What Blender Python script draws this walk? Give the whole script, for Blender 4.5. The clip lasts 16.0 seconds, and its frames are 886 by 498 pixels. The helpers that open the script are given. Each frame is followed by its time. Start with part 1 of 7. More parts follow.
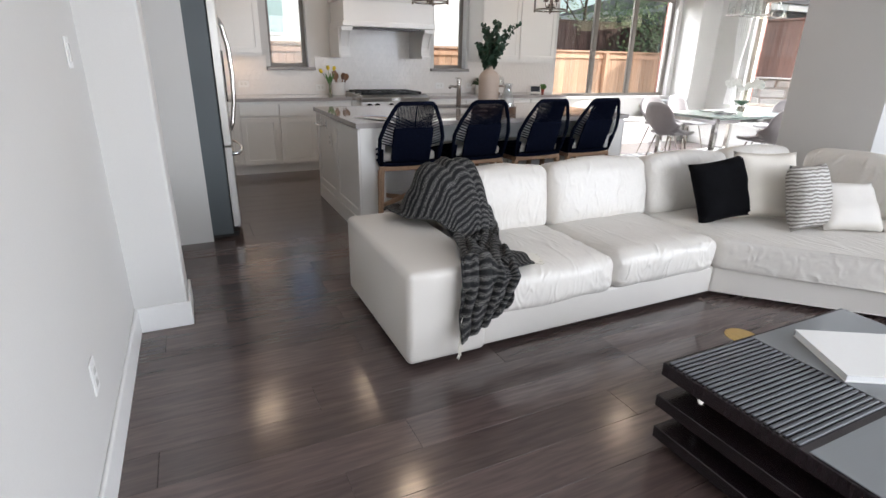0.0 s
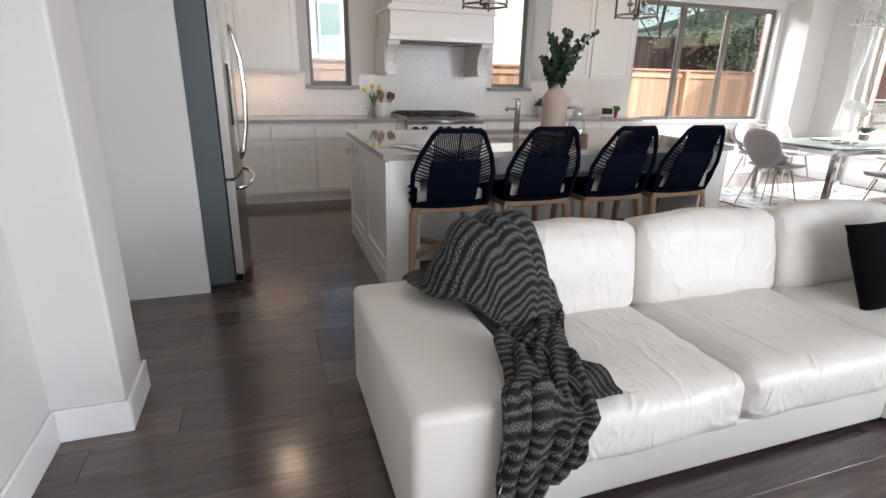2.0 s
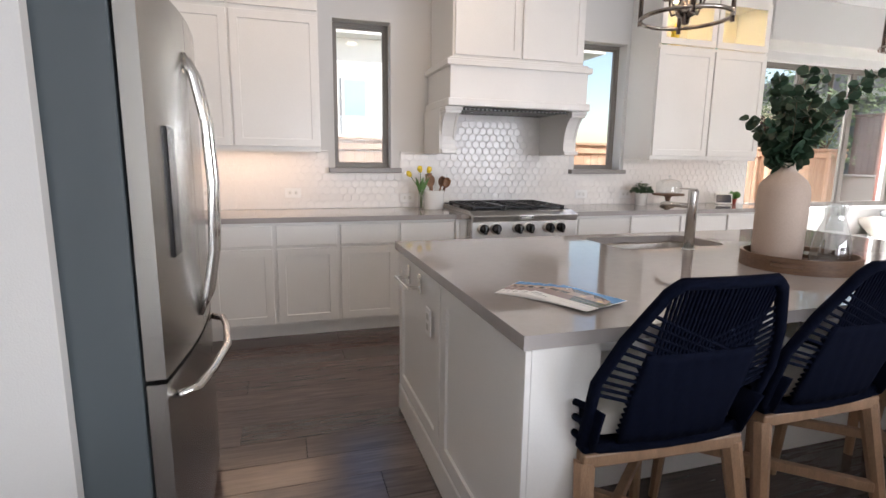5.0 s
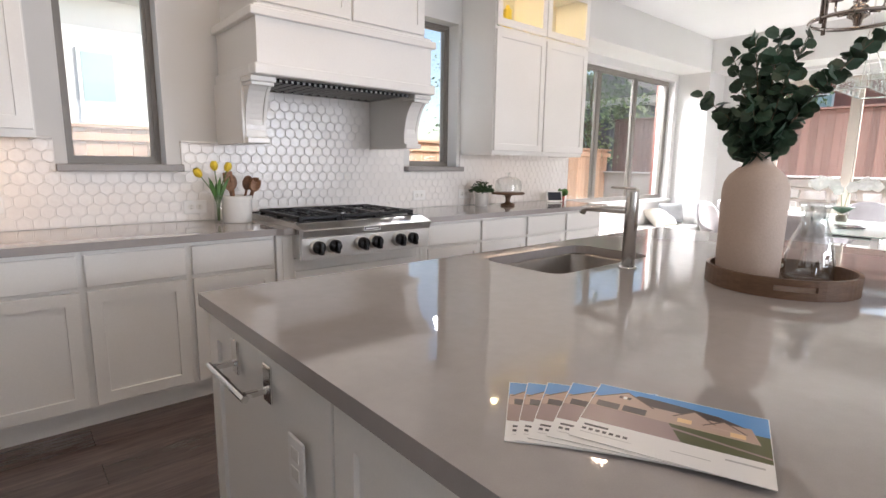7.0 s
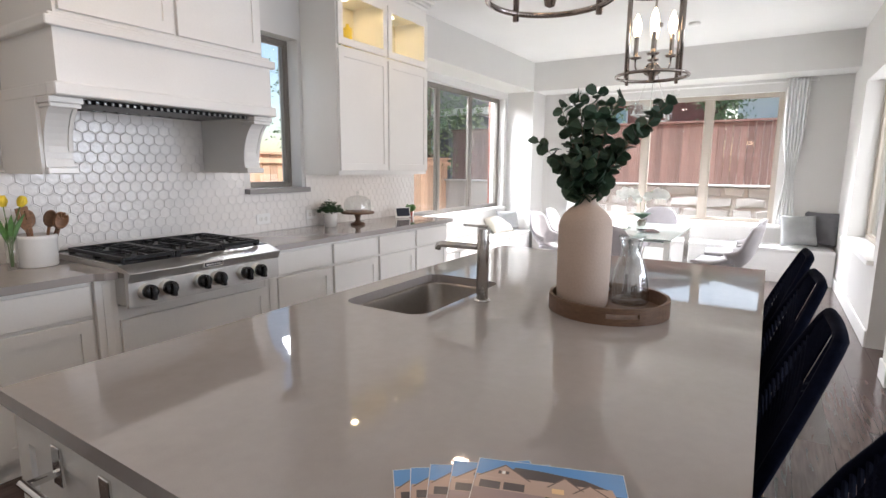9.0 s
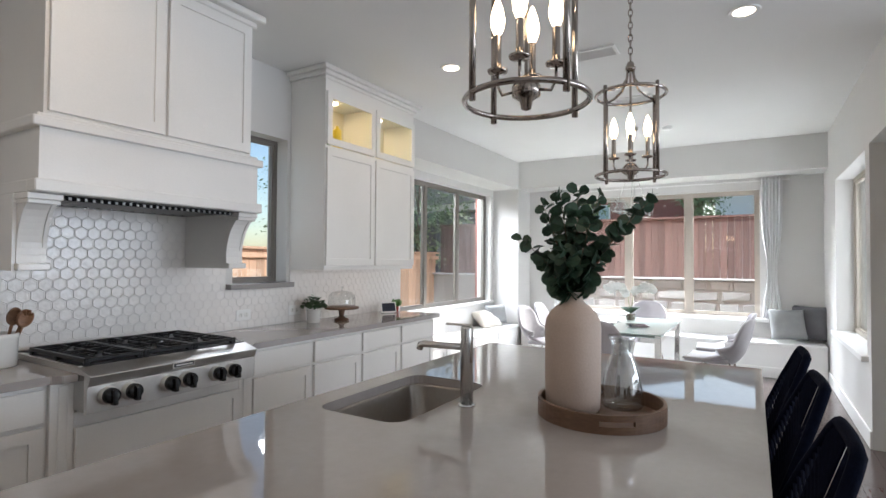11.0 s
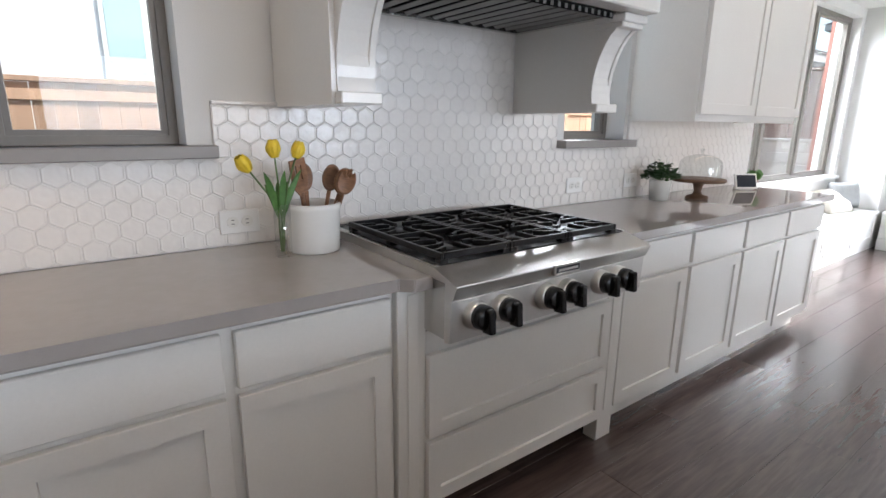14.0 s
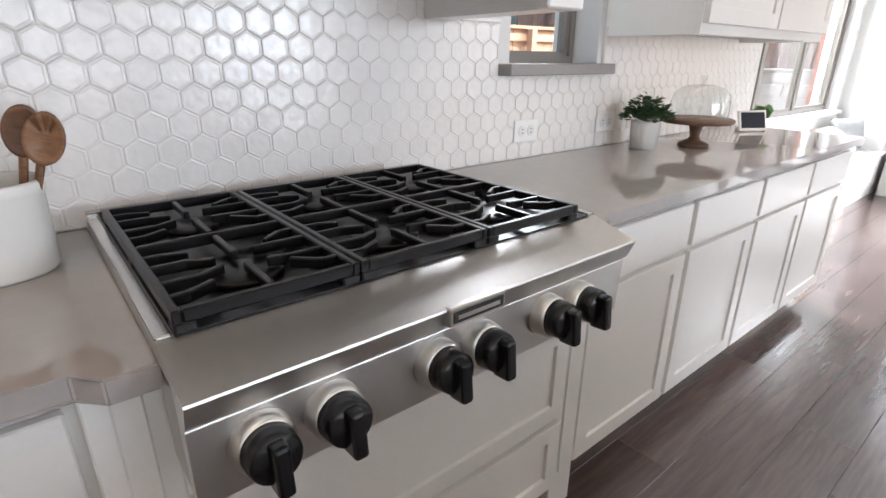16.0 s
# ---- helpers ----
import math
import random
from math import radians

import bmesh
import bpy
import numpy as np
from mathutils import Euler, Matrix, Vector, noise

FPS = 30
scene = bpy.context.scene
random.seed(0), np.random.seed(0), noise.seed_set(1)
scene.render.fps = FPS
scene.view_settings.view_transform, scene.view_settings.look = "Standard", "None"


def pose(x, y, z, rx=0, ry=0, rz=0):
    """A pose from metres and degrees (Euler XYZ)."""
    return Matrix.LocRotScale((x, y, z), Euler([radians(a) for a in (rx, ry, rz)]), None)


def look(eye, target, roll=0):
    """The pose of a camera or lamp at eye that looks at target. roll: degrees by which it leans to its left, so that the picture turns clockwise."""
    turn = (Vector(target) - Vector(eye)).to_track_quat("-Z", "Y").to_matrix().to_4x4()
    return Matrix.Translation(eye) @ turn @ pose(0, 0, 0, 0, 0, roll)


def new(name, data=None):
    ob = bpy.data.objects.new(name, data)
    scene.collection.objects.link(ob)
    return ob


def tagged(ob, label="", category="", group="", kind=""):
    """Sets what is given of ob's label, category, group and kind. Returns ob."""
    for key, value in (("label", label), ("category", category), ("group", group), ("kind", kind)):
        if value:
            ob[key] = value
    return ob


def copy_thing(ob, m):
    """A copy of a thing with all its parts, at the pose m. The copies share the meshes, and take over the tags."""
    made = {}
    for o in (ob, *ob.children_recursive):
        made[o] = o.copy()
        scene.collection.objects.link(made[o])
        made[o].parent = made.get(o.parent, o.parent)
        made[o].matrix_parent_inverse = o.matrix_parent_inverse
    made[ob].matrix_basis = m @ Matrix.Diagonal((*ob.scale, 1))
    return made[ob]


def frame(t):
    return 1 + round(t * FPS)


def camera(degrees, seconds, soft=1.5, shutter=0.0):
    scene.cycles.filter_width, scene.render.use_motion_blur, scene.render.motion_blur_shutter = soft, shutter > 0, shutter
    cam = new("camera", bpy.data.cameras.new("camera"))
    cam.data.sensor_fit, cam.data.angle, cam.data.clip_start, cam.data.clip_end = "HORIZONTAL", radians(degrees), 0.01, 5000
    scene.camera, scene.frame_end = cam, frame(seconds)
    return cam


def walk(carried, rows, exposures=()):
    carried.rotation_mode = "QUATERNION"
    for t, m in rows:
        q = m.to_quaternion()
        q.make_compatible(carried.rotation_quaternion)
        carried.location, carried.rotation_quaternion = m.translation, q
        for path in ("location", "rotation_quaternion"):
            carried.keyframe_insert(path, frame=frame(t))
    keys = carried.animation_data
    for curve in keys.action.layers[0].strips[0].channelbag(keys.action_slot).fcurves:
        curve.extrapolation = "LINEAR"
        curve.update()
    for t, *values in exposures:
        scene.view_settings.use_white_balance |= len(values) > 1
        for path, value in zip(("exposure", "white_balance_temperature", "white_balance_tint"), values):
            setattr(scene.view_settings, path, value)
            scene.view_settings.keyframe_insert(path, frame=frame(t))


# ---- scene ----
cam = camera(81.5, 16.0)
PATH = [
    (0, (1.475, 1.278, 1.381), (2.288, 2.97, 0.691), 1.1),
    (0.5, (1.555, 1.457, 1.369), (2.217, 3.218, 0.692), 1.2),
    (1, (1.657, 1.645, 1.354), (2.285, 3.427, 0.699), 1.3),
    (1.5, (1.818, 1.855, 1.362), (2.447, 3.64, 0.715), 1.5),
    (2, (1.926, 2.093, 1.357), (2.543, 3.889, 0.729), 1.2),
    (2.5, (1.97, 2.465, 1.361), (2.553, 4.284, 0.769), 1.3),
    (3, (2.015, 2.783, 1.38), (2.552, 4.629, 0.83), 1.4),
    (3.5, (2.028, 3.105, 1.394), (2.538, 4.98, 0.919), 1.3),
    (3.7, (2.026, 3.236, 1.4), (2.528, 5.121, 0.958), 1.4),
    (5.8, (2.082, 4.585, 1.294), (2.905, 6.382, 0.985), 0.2),
    (6, (2.106, 4.707, 1.29), (3.035, 6.45, 0.977), 0.7),
    (6.5, (2.148, 4.969, 1.28), (3.276, 6.588, 0.954), 1.1),
    (7, (2.184, 5.128, 1.295), (3.47, 6.625, 0.964), 0.8),
    (7.5, (2.207, 5.177, 1.304), (3.719, 6.439, 0.956), 0.6),
    (8, (2.199, 5.193, 1.325), (3.839, 6.282, 0.969), 0.3),
    (8.5, (2.167, 5.229, 1.345), (3.837, 6.27, 0.989), 0.3),
    (9, (2.18, 5.186, 1.437), (3.851, 6.239, 1.123), 0.4),
    (9.5, (2.194, 5.148, 1.533), (3.893, 6.193, 1.391), 0.3),
    (9.7, (2.183, 5.14, 1.551), (3.902, 6.161, 1.507), 0.3),
    (11.8, (2.314, 5.394, 1.345), (4.024, 6.43, 1.398), 0.5),
    (12, (2.325, 5.515, 1.327), (3.993, 6.617, 1.268), 0.5),
    (12.5, (2.372, 5.849, 1.323), (3.847, 7.184, 1.115), 0.7),
    (13, (2.456, 6.177, 1.315), (3.726, 7.692, 1.012), 0.5),
    (13.5, (2.535, 6.48, 1.329), (3.703, 8.051, 0.922), 0.6),
    (14, (2.62, 6.738, 1.341), (3.777, 8.299, 0.866), 0.7),
    (14.5, (2.753, 6.971, 1.327), (3.95, 8.482, 0.793), 0.6),
    (15, (2.92, 7.132, 1.297), (4.136, 8.599, 0.691), 0.7),
    (15.5, (3.146, 7.229, 1.276), (4.345, 8.677, 0.594), 0.5),
    (16, (3.361, 7.225, 1.28), (4.547, 8.676, 0.583), 0.4),
]
EXPOSURES = [(0.0, 0.55, 6550, 14), (1.5, 0.56, 6600, 15), (3.5, 0.80, 6700, 16), (6.0, 1.00, 6650, 17), (9.0, 0.86, 6500, 16), (12.0, 0.50, 6150, 11), (14.0, 0.90, 6200, 13), (15.0, 1.05, 6250, 14), (16.0, 1.25, 6350, 14)]
walk(cam, [(t, look(eye, target, roll)) for t, eye, target, roll in PATH], EXPOSURES)

# ---- world, sun, large lights, exposure ----
SUN_DIR = Vector((0.78, -0.43, 0.45)).normalized()
world = bpy.data.worlds.new("world")
scene.world = world
world.use_nodes = True
wn = world.node_tree
sky = wn.nodes.new("ShaderNodeTexSky")
sky.sky_type = "NISHITA"
sky.sun_disc = False
sky.sun_elevation = math.asin(SUN_DIR.z)
sky.sun_rotation = math.atan2(SUN_DIR.x, SUN_DIR.y)
wn.links.new(sky.outputs[0], wn.nodes["Background"].inputs[0])
wn.nodes["Background"].inputs[1].default_value = 0.15
sun = new("sun", bpy.data.lights.new("sun", "SUN"))
sun.data.energy, sun.data.angle, sun.data.color = 4.0, radians(0.5), (1.0, 0.95, 0.87)
sun.matrix_world = look(SUN_DIR * 30, (0, 0, 0))


def area(name, eye, target, w, h, energy, color=(1, 1, 1)):
    a = new(name, bpy.data.lights.new(name, "AREA"))
    a.data.shape, a.data.size, a.data.size_y, a.data.energy, a.data.color = "RECTANGLE", w, h, energy, color
    a.matrix_world = look(eye, target)
    return a


area("daylight_east", (12.3, 6.42, 3.7), (8.0, 6.42, 0.3), 3.0, 1.6, 850, (0.93, 0.97, 1.0))
area("daylight_north", (8.55, 10.7, 3.5), (8.5, 6.5, 0.2), 2.8, 1.4, 420, (0.93, 0.97, 1.0))
area("daylight_porch", (8.6, 4.0, 1.5), (8.6, 9, 1.2), 1.4, 1.5, 14, (0.95, 0.98, 1.0))
# added fill lamp to brighten the west living room wall, no known source
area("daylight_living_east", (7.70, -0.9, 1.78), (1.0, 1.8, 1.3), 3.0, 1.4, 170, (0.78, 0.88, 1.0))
area("daylight_south", (4.6, -2.95, 1.6), (4.4, 3, 1.0), 4.2, 2.1, 120, (0.87, 0.93, 1.0))
for x, y in ((5.9, 7.33), (3.3, 7.33), (1.9, 7.33), (3.1, 5.3), (6.0, 5.24)):
    area("downlight_lamp", (x, y, 3.03), (x, y, 0), 0.12, 0.12, 2.6, (1.0, 0.78, 0.56))


# ---- materials ----
def mat(name, color, rough=0.5, metal=0.0, **kw):
    m = bpy.data.materials.new(name)
    m.use_nodes = True
    b = m.node_tree.nodes["Principled BSDF"]
    b.inputs["Base Color"].default_value = (*color, 1)
    b.inputs["Roughness"].default_value = rough
    b.inputs["Metallic"].default_value = metal
    for k, v in kw.items():
        b.inputs[k.replace("_", " ")].default_value = v
    return m


def node(m, kind, **kw):
    n = m.node_tree.nodes.new(kind)
    for k, v in kw.items():
        n.inputs[k.replace("_", " ")].default_value = v
    return n


def wear(m, scale=8.0, amount=0.06, bump=0.0, bscale=60.0, stretch=(1, 1, 1), rough=0.0, detail=4.0, per_object=0.0):
    """Two scales of variation on the base colour, fine relief, and gloss variation."""
    nt, L = m.node_tree, m.node_tree.links
    b = nt.nodes["Principled BSDF"]
    col = tuple(b.inputs["Base Color"].default_value)
    tc = node(m, "ShaderNodeTexCoord")
    mp = node(m, "ShaderNodeMapping", Scale=stretch)
    L.new(tc.outputs["Object"], mp.inputs[0])
    n1 = node(m, "ShaderNodeTexNoise", Scale=scale, Detail=detail)
    n2 = node(m, "ShaderNodeTexNoise", Scale=bscale, Detail=3.0)
    L.new(mp.outputs[0], n1.inputs["Vector"])
    L.new(mp.outputs[0], n2.inputs["Vector"])
    add = node(m, "ShaderNodeMath")
    add.operation = "ADD"
    L.new(n1.outputs[0], add.inputs[0])
    L.new(n2.outputs[0], add.inputs[1])
    rng = node(m, "ShaderNodeMapRange", From_Min=0.7, From_Max=1.3, To_Min=1 - amount, To_Max=1 + amount)
    L.new(add.outputs[0], rng.inputs[0])
    value = rng.outputs[0]
    if per_object:
        oi = node(m, "ShaderNodeObjectInfo")
        r2 = node(m, "ShaderNodeMapRange", To_Min=1 - per_object, To_Max=1 + per_object)
        L.new(oi.outputs["Random"], r2.inputs[0])
        mu = node(m, "ShaderNodeMath")
        mu.operation = "MULTIPLY"
        L.new(value, mu.inputs[0])
        L.new(r2.outputs[0], mu.inputs[1])
        value = mu.outputs[0]
    sc = node(m, "ShaderNodeVectorMath")
    sc.operation = "SCALE"
    sc.inputs[0].default_value = col[:3]
    L.new(value, sc.inputs["Scale"])
    L.new(sc.outputs[0], b.inputs["Base Color"])
    if bump:
        bp = node(m, "ShaderNodeBump", Strength=bump, Distance=0.002)
        L.new(n2.outputs[0], bp.inputs["Height"])
        L.new(bp.outputs[0], b.inputs["Normal"])
    if rough:
        base = b.inputs["Roughness"].default_value
        r3 = node(m, "ShaderNodeMapRange", From_Min=0.3, From_Max=0.7, To_Min=max(0.02, base - rough), To_Max=base + rough)
        L.new(n1.outputs[0], r3.inputs[0])
        L.new(r3.outputs[0], b.inputs["Roughness"])
    return m


def glowing(name, color, strength):
    return mat(name, color, 0.5, 0, Emission_Color=(*color, 1), Emission_Strength=strength)


M_WALL = wear(mat("wall_paint", (0.67, 0.66, 0.64), 0.7), 1.5, 0.02, 0.25, 220)
M_CEIL = wear(mat("ceiling_paint", (0.80, 0.795, 0.78), 0.8), 1.5, 0.02, 0.3, 200)
M_TRIM = wear(mat("trim_paint", (0.82, 0.815, 0.80), 0.4), 3, 0.015, 0.05, 90)
M_CAB = wear(mat("cabinet_paint", (0.80, 0.785, 0.755), 0.32, 0, Coat_Weight=0.15), 3, 0.02, 0.06, 120)
M_QUARTZ = wear(mat("quartz", (0.37, 0.342, 0.33), 0.035, Specular_IOR_Level=0.85), 30, 0.04, 0.0, 400)
M_STEEL = wear(mat("stainless_steel", (0.60, 0.59, 0.57), 0.26, 1.0), 2, 0.03)
M_STEELX = wear(mat("brushed_steel", (0.62, 0.605, 0.585), 0.42, 1.0), 2, 0.03)
M_FRONT = wear(mat("fridge_front_steel", (0.46, 0.45, 0.43), 0.27, 1.0), 2, 0.03)
M_FSIDE = wear(mat("fridge_side_grey", (0.085, 0.102, 0.11), 0.38), 4, 0.03, 0.15, 300)
M_CHROME = mat("chrome", (0.75, 0.74, 0.72), 0.08, 1.0)
M_NICKEL = wear(mat("dark_nickel", (0.36, 0.32, 0.29), 0.14, 1.0), 20, 0.1)
M_SILL = wear(mat("honed_quartz", (0.27, 0.25, 0.24), 0.35), 30, 0.04, 0.0, 400)
M_SATIN = mat("satin_steel", (0.66, 0.64, 0.61), 0.3, 1.0)
M_IRON = wear(mat("cast_iron", (0.006, 0.006, 0.007), 0.32, Specular_IOR_Level=0.3), 30, 0.2, 0.15, 250)
M_BLACK = mat("black_plastic", (0.008, 0.008, 0.009), 0.25, Specular_IOR_Level=0.35)
M_DARK = mat("dark_gap", (0.02, 0.02, 0.02), 0.6)
M_FRAME = wear(mat("window_frame_taupe", (0.20, 0.18, 0.16), 0.4), 6, 0.04)
M_VINYL = wear(mat("window_frame_tan", (0.46, 0.41, 0.35), 0.45), 6, 0.04)
M_LEATHER = wear(mat("white_leather", (0.69, 0.655, 0.605), 0.40), 4, 0.03, 0.35, 260, rough=0.05)
M_CREASE = wear(mat("creased_leather", (0.69, 0.655, 0.605), 0.42), 4, 0.03)
_nt = M_CREASE.node_tree
_tc = node(M_CREASE, "ShaderNodeTexCoord")
_mp = node(M_CREASE, "ShaderNodeMapping", Scale=(5.5, 1.4, 3.0))
_mp.inputs["Rotation"].default_value = (0, 0, 0.35)
_n1 = node(M_CREASE, "ShaderNodeTexNoise", Scale=2.4, Detail=3.0, Distortion=1.6)
_n1.noise_type = "RIDGED_MULTIFRACTAL"
_n1.normalize = True
_bp = node(M_CREASE, "ShaderNodeBump", Strength=0.5, Distance=0.018)
_nt.links.new(_tc.outputs["Object"], _mp.inputs[0])
_nt.links.new(_mp.outputs[0], _n1.inputs["Vector"])
_nt.links.new(_n1.outputs[0], _bp.inputs["Height"])
_nt.links.new(_bp.outputs[0], _nt.nodes["Principled BSDF"].inputs["Normal"])
M_RIB = wear(mat("ribbed_charcoal", (0.085, 0.087, 0.095), 0.5), 10, 0.1)
M_SMOKE = mat("smoked_glass", (0.21, 0.22, 0.225), 0.12)
M_ROPE = wear(mat("navy_rope", (0.003, 0.0045, 0.012), 0.9, Specular_IOR_Level=0.05), 60, 0.3, 0.5, 400)
M_OAK = wear(mat("stool_wood", (0.33, 0.20, 0.12), 0.45), 6, 0.22, 0.15, 60, (8, 8, 1), per_object=0.1)
M_CUSH = wear(mat("cream_fabric", (0.66, 0.63, 0.57), 0.9), 20, 0.05, 0.5, 500)
M_TABLE = wear(mat("espresso_wood", (0.016, 0.011, 0.013), 0.22), 10, 0.25, 0.05, 50, (1, 10, 1), per_object=0.15)
M_VASE = wear(mat("clay", (0.47, 0.375, 0.31), 0.75), 8, 0.05, 0.35, 150)
M_KNIT = mat("fringe_cotton", (0.70, 0.66, 0.58), 0.9)
M_LEAF = wear(mat("eucalyptus_leaf", (0.024, 0.060, 0.034), 0.5), 10, 0.3, 0.1, 80)
M_HERB = wear(mat("herb_leaf", (0.055, 0.11, 0.045), 0.5), 20, 0.3)
M_GREEN = wear(mat("green_leaf", (0.07, 0.17, 0.035), 0.5), 20, 0.3)
M_STEM = wear(mat("stem", (0.10, 0.17, 0.05), 0.6), 20, 0.2)
M_TRAY = wear(mat("tray_wood", (0.14, 0.078, 0.046), 0.5), 6, 0.25, 0.3, 40, (1, 1, 6))
M_WOODL = wear(mat("olive_wood", (0.23, 0.115, 0.06), 0.45), 14, 0.3, 0.1, 60, (1, 1, 5), per_object=0.35)
M_WHITE = wear(mat("white_glaze", (0.80, 0.79, 0.76), 0.18), 6, 0.01)
M_TULIP = wear(mat("tulip_yellow", (0.82, 0.60, 0.04), 0.5), 30, 0.1)
M_FENCE = wear(mat("cedar_fence", (0.42, 0.26, 0.17), 0.8), 2, 0.2, 0.4, 60, (6, 6, 1), per_object=0.22)
# wood stain, darkened further to carry the east fence's shade
M_FENCED = wear(mat("stained_shaded_fence", (0.12, 0.070, 0.058), 0.8), 2, 0.2, 0.4, 60, (6, 6, 1), per_object=0.25)
# sink bowl steel, set darker than the other stainless
M_BOWL = wear(mat("dark_bowl_steel", (0.33, 0.30, 0.27), 0.30, 1.0), 3, 0.05)
M_BAFFLE = mat("hood_baffle_steel", (0.20, 0.195, 0.19), 0.4, 1.0)
# flat black that paints the shade inside the hood filters
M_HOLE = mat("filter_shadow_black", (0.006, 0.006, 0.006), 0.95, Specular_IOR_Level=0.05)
M_STONE = wear(mat("limestone", (0.34, 0.34, 0.34), 0.85), 3, 0.15, 0.5, 40, per_object=0.2)
M_MORTAR = mat("mortar", (0.30, 0.29, 0.28), 0.9)
M_STUCCO = wear(mat("white_stucco", (0.85, 0.84, 0.81), 0.9), 2, 0.03, 0.4, 100)
M_BRICK = wear(mat("red_brick", (0.34, 0.13, 0.10), 0.85), 3, 0.15, 0.4, 60, per_object=0.25)
M_ROOF = wear(mat("shingle", (0.12, 0.11, 0.11), 0.9), 8, 0.2, 0.5, 60)
M_GROUND = wear(mat("dry_lawn", (0.11, 0.12, 0.05), 0.95), 1.0, 0.3, 0.8, 40)
M_TREE = wear(mat("tree_leaf", (0.15, 0.22, 0.09), 0.7), 5, 0.35)
M_BARK = wear(mat("bark", (0.12, 0.09, 0.06), 0.9), 10, 0.3, 0.8, 40)
M_BLACKF = wear(mat("black_velvet", (0.004, 0.004, 0.005), 0.95, Specular_IOR_Level=0.1), 30, 0.3, 0.3, 300)
M_IVORY = wear(mat("ivory_fabric", (0.74, 0.69, 0.61), 0.9), 10, 0.05, 0.6, 300)
M_GREY = wear(mat("grey_velvet", (0.46, 0.44, 0.46), 0.75, 0, Sheen_Weight=0.4), 10, 0.08, 0.3, 200)
M_PGREY = wear(mat("grey_pillow", (0.33, 0.34, 0.34), 0.9), 10, 0.1, 0.5, 300)
M_PDARK = wear(mat("dark_grey_pillow", (0.14, 0.14, 0.15), 0.9), 10, 0.1, 0.5, 300)
M_CURT = wear(mat("white_linen", (0.82, 0.82, 0.81), 0.9, 0, Subsurface_Weight=0.0), 10, 0.03, 0.4, 300)
M_GOLD = mat("brass", (0.72, 0.50, 0.20), 0.25, 1.0)
M_PAPER = mat("paper", (0.82, 0.82, 0.81), 0.35)
M_BULB = glowing("bulb_glow", (1.0, 0.74, 0.46), 7)
M_CAN = glowing("downlight_glow", (1.0, 0.84, 0.62), 5)
M_CABGLOW = glowing("puck_glow", (1.0, 0.80, 0.48), 10)
# warm puck light is put into the lining's base colour
M_CABIN = mat("lamplit_lining", (0.75, 0.66, 0.48), 0.6)
M_YELLOW = mat("yellow_glass", (0.85, 0.60, 0.02), 0.3)
M_TEAL = mat("teal_glaze", (0.10, 0.42, 0.38), 0.3)
M_SCREEN = mat("dark_screen", (0.03, 0.035, 0.05), 0.1)


def glass(name, tint=(1, 1, 1), rough=0.0, thin=True, gloss=0.03):
    m = bpy.data.materials.new(name)
    m.use_nodes = True
    nt = m.node_tree
    nt.nodes.remove(nt.nodes["Principled BSDF"])
    out = nt.nodes["Material Output"]
    if thin:
        mix = nt.nodes.new("ShaderNodeMixShader")
        lw = nt.nodes.new("ShaderNodeLayerWeight")
        lw.inputs[0].default_value = 0.5
        pw = nt.nodes.new("ShaderNodeMath")
        pw.operation = "POWER"
        pw.inputs[1].default_value = 4.0
        nt.links.new(lw.outputs["Facing"], pw.inputs[0])
        fr = nt.nodes.new("ShaderNodeMath")
        fr.operation = "MULTIPLY_ADD"
        fr.inputs[1].default_value, fr.inputs[2].default_value = 0.75, gloss
        nt.links.new(pw.outputs[0], fr.inputs[0])
        tr = nt.nodes.new("ShaderNodeBsdfTransparent")
        tr.inputs[0].default_value = (*tint, 1)
        gl = nt.nodes.new("ShaderNodeBsdfGlossy")
        gl.inputs["Roughness"].default_value = rough
        nt.links.new(fr.outputs[0], mix.inputs[0])
        nt.links.new(tr.outputs[0], mix.inputs[1])
        nt.links.new(gl.outputs[0], mix.inputs[2])
        nt.links.new(mix.outputs[0], out.inputs[0])
    else:
        g = nt.nodes.new("ShaderNodeBsdfGlass")
        g.inputs["Color"].default_value = (*tint, 1)
        g.inputs["IOR"].default_value = 1.45
        nt.links.new(g.outputs[0], out.inputs[0])
    return m


M_PANE = glass("window_glass", (0.96, 0.98, 0.97))
M_CLEAR = glass("clear_glass", (0.95, 0.965, 0.96), gloss=0.14)
M_CARAFE = glass("carafe_glass", (0.90, 0.92, 0.92), gloss=0.26)
M_GTOP = mat("frosted_glass_top", (0.62, 0.74, 0.70), 0.08)


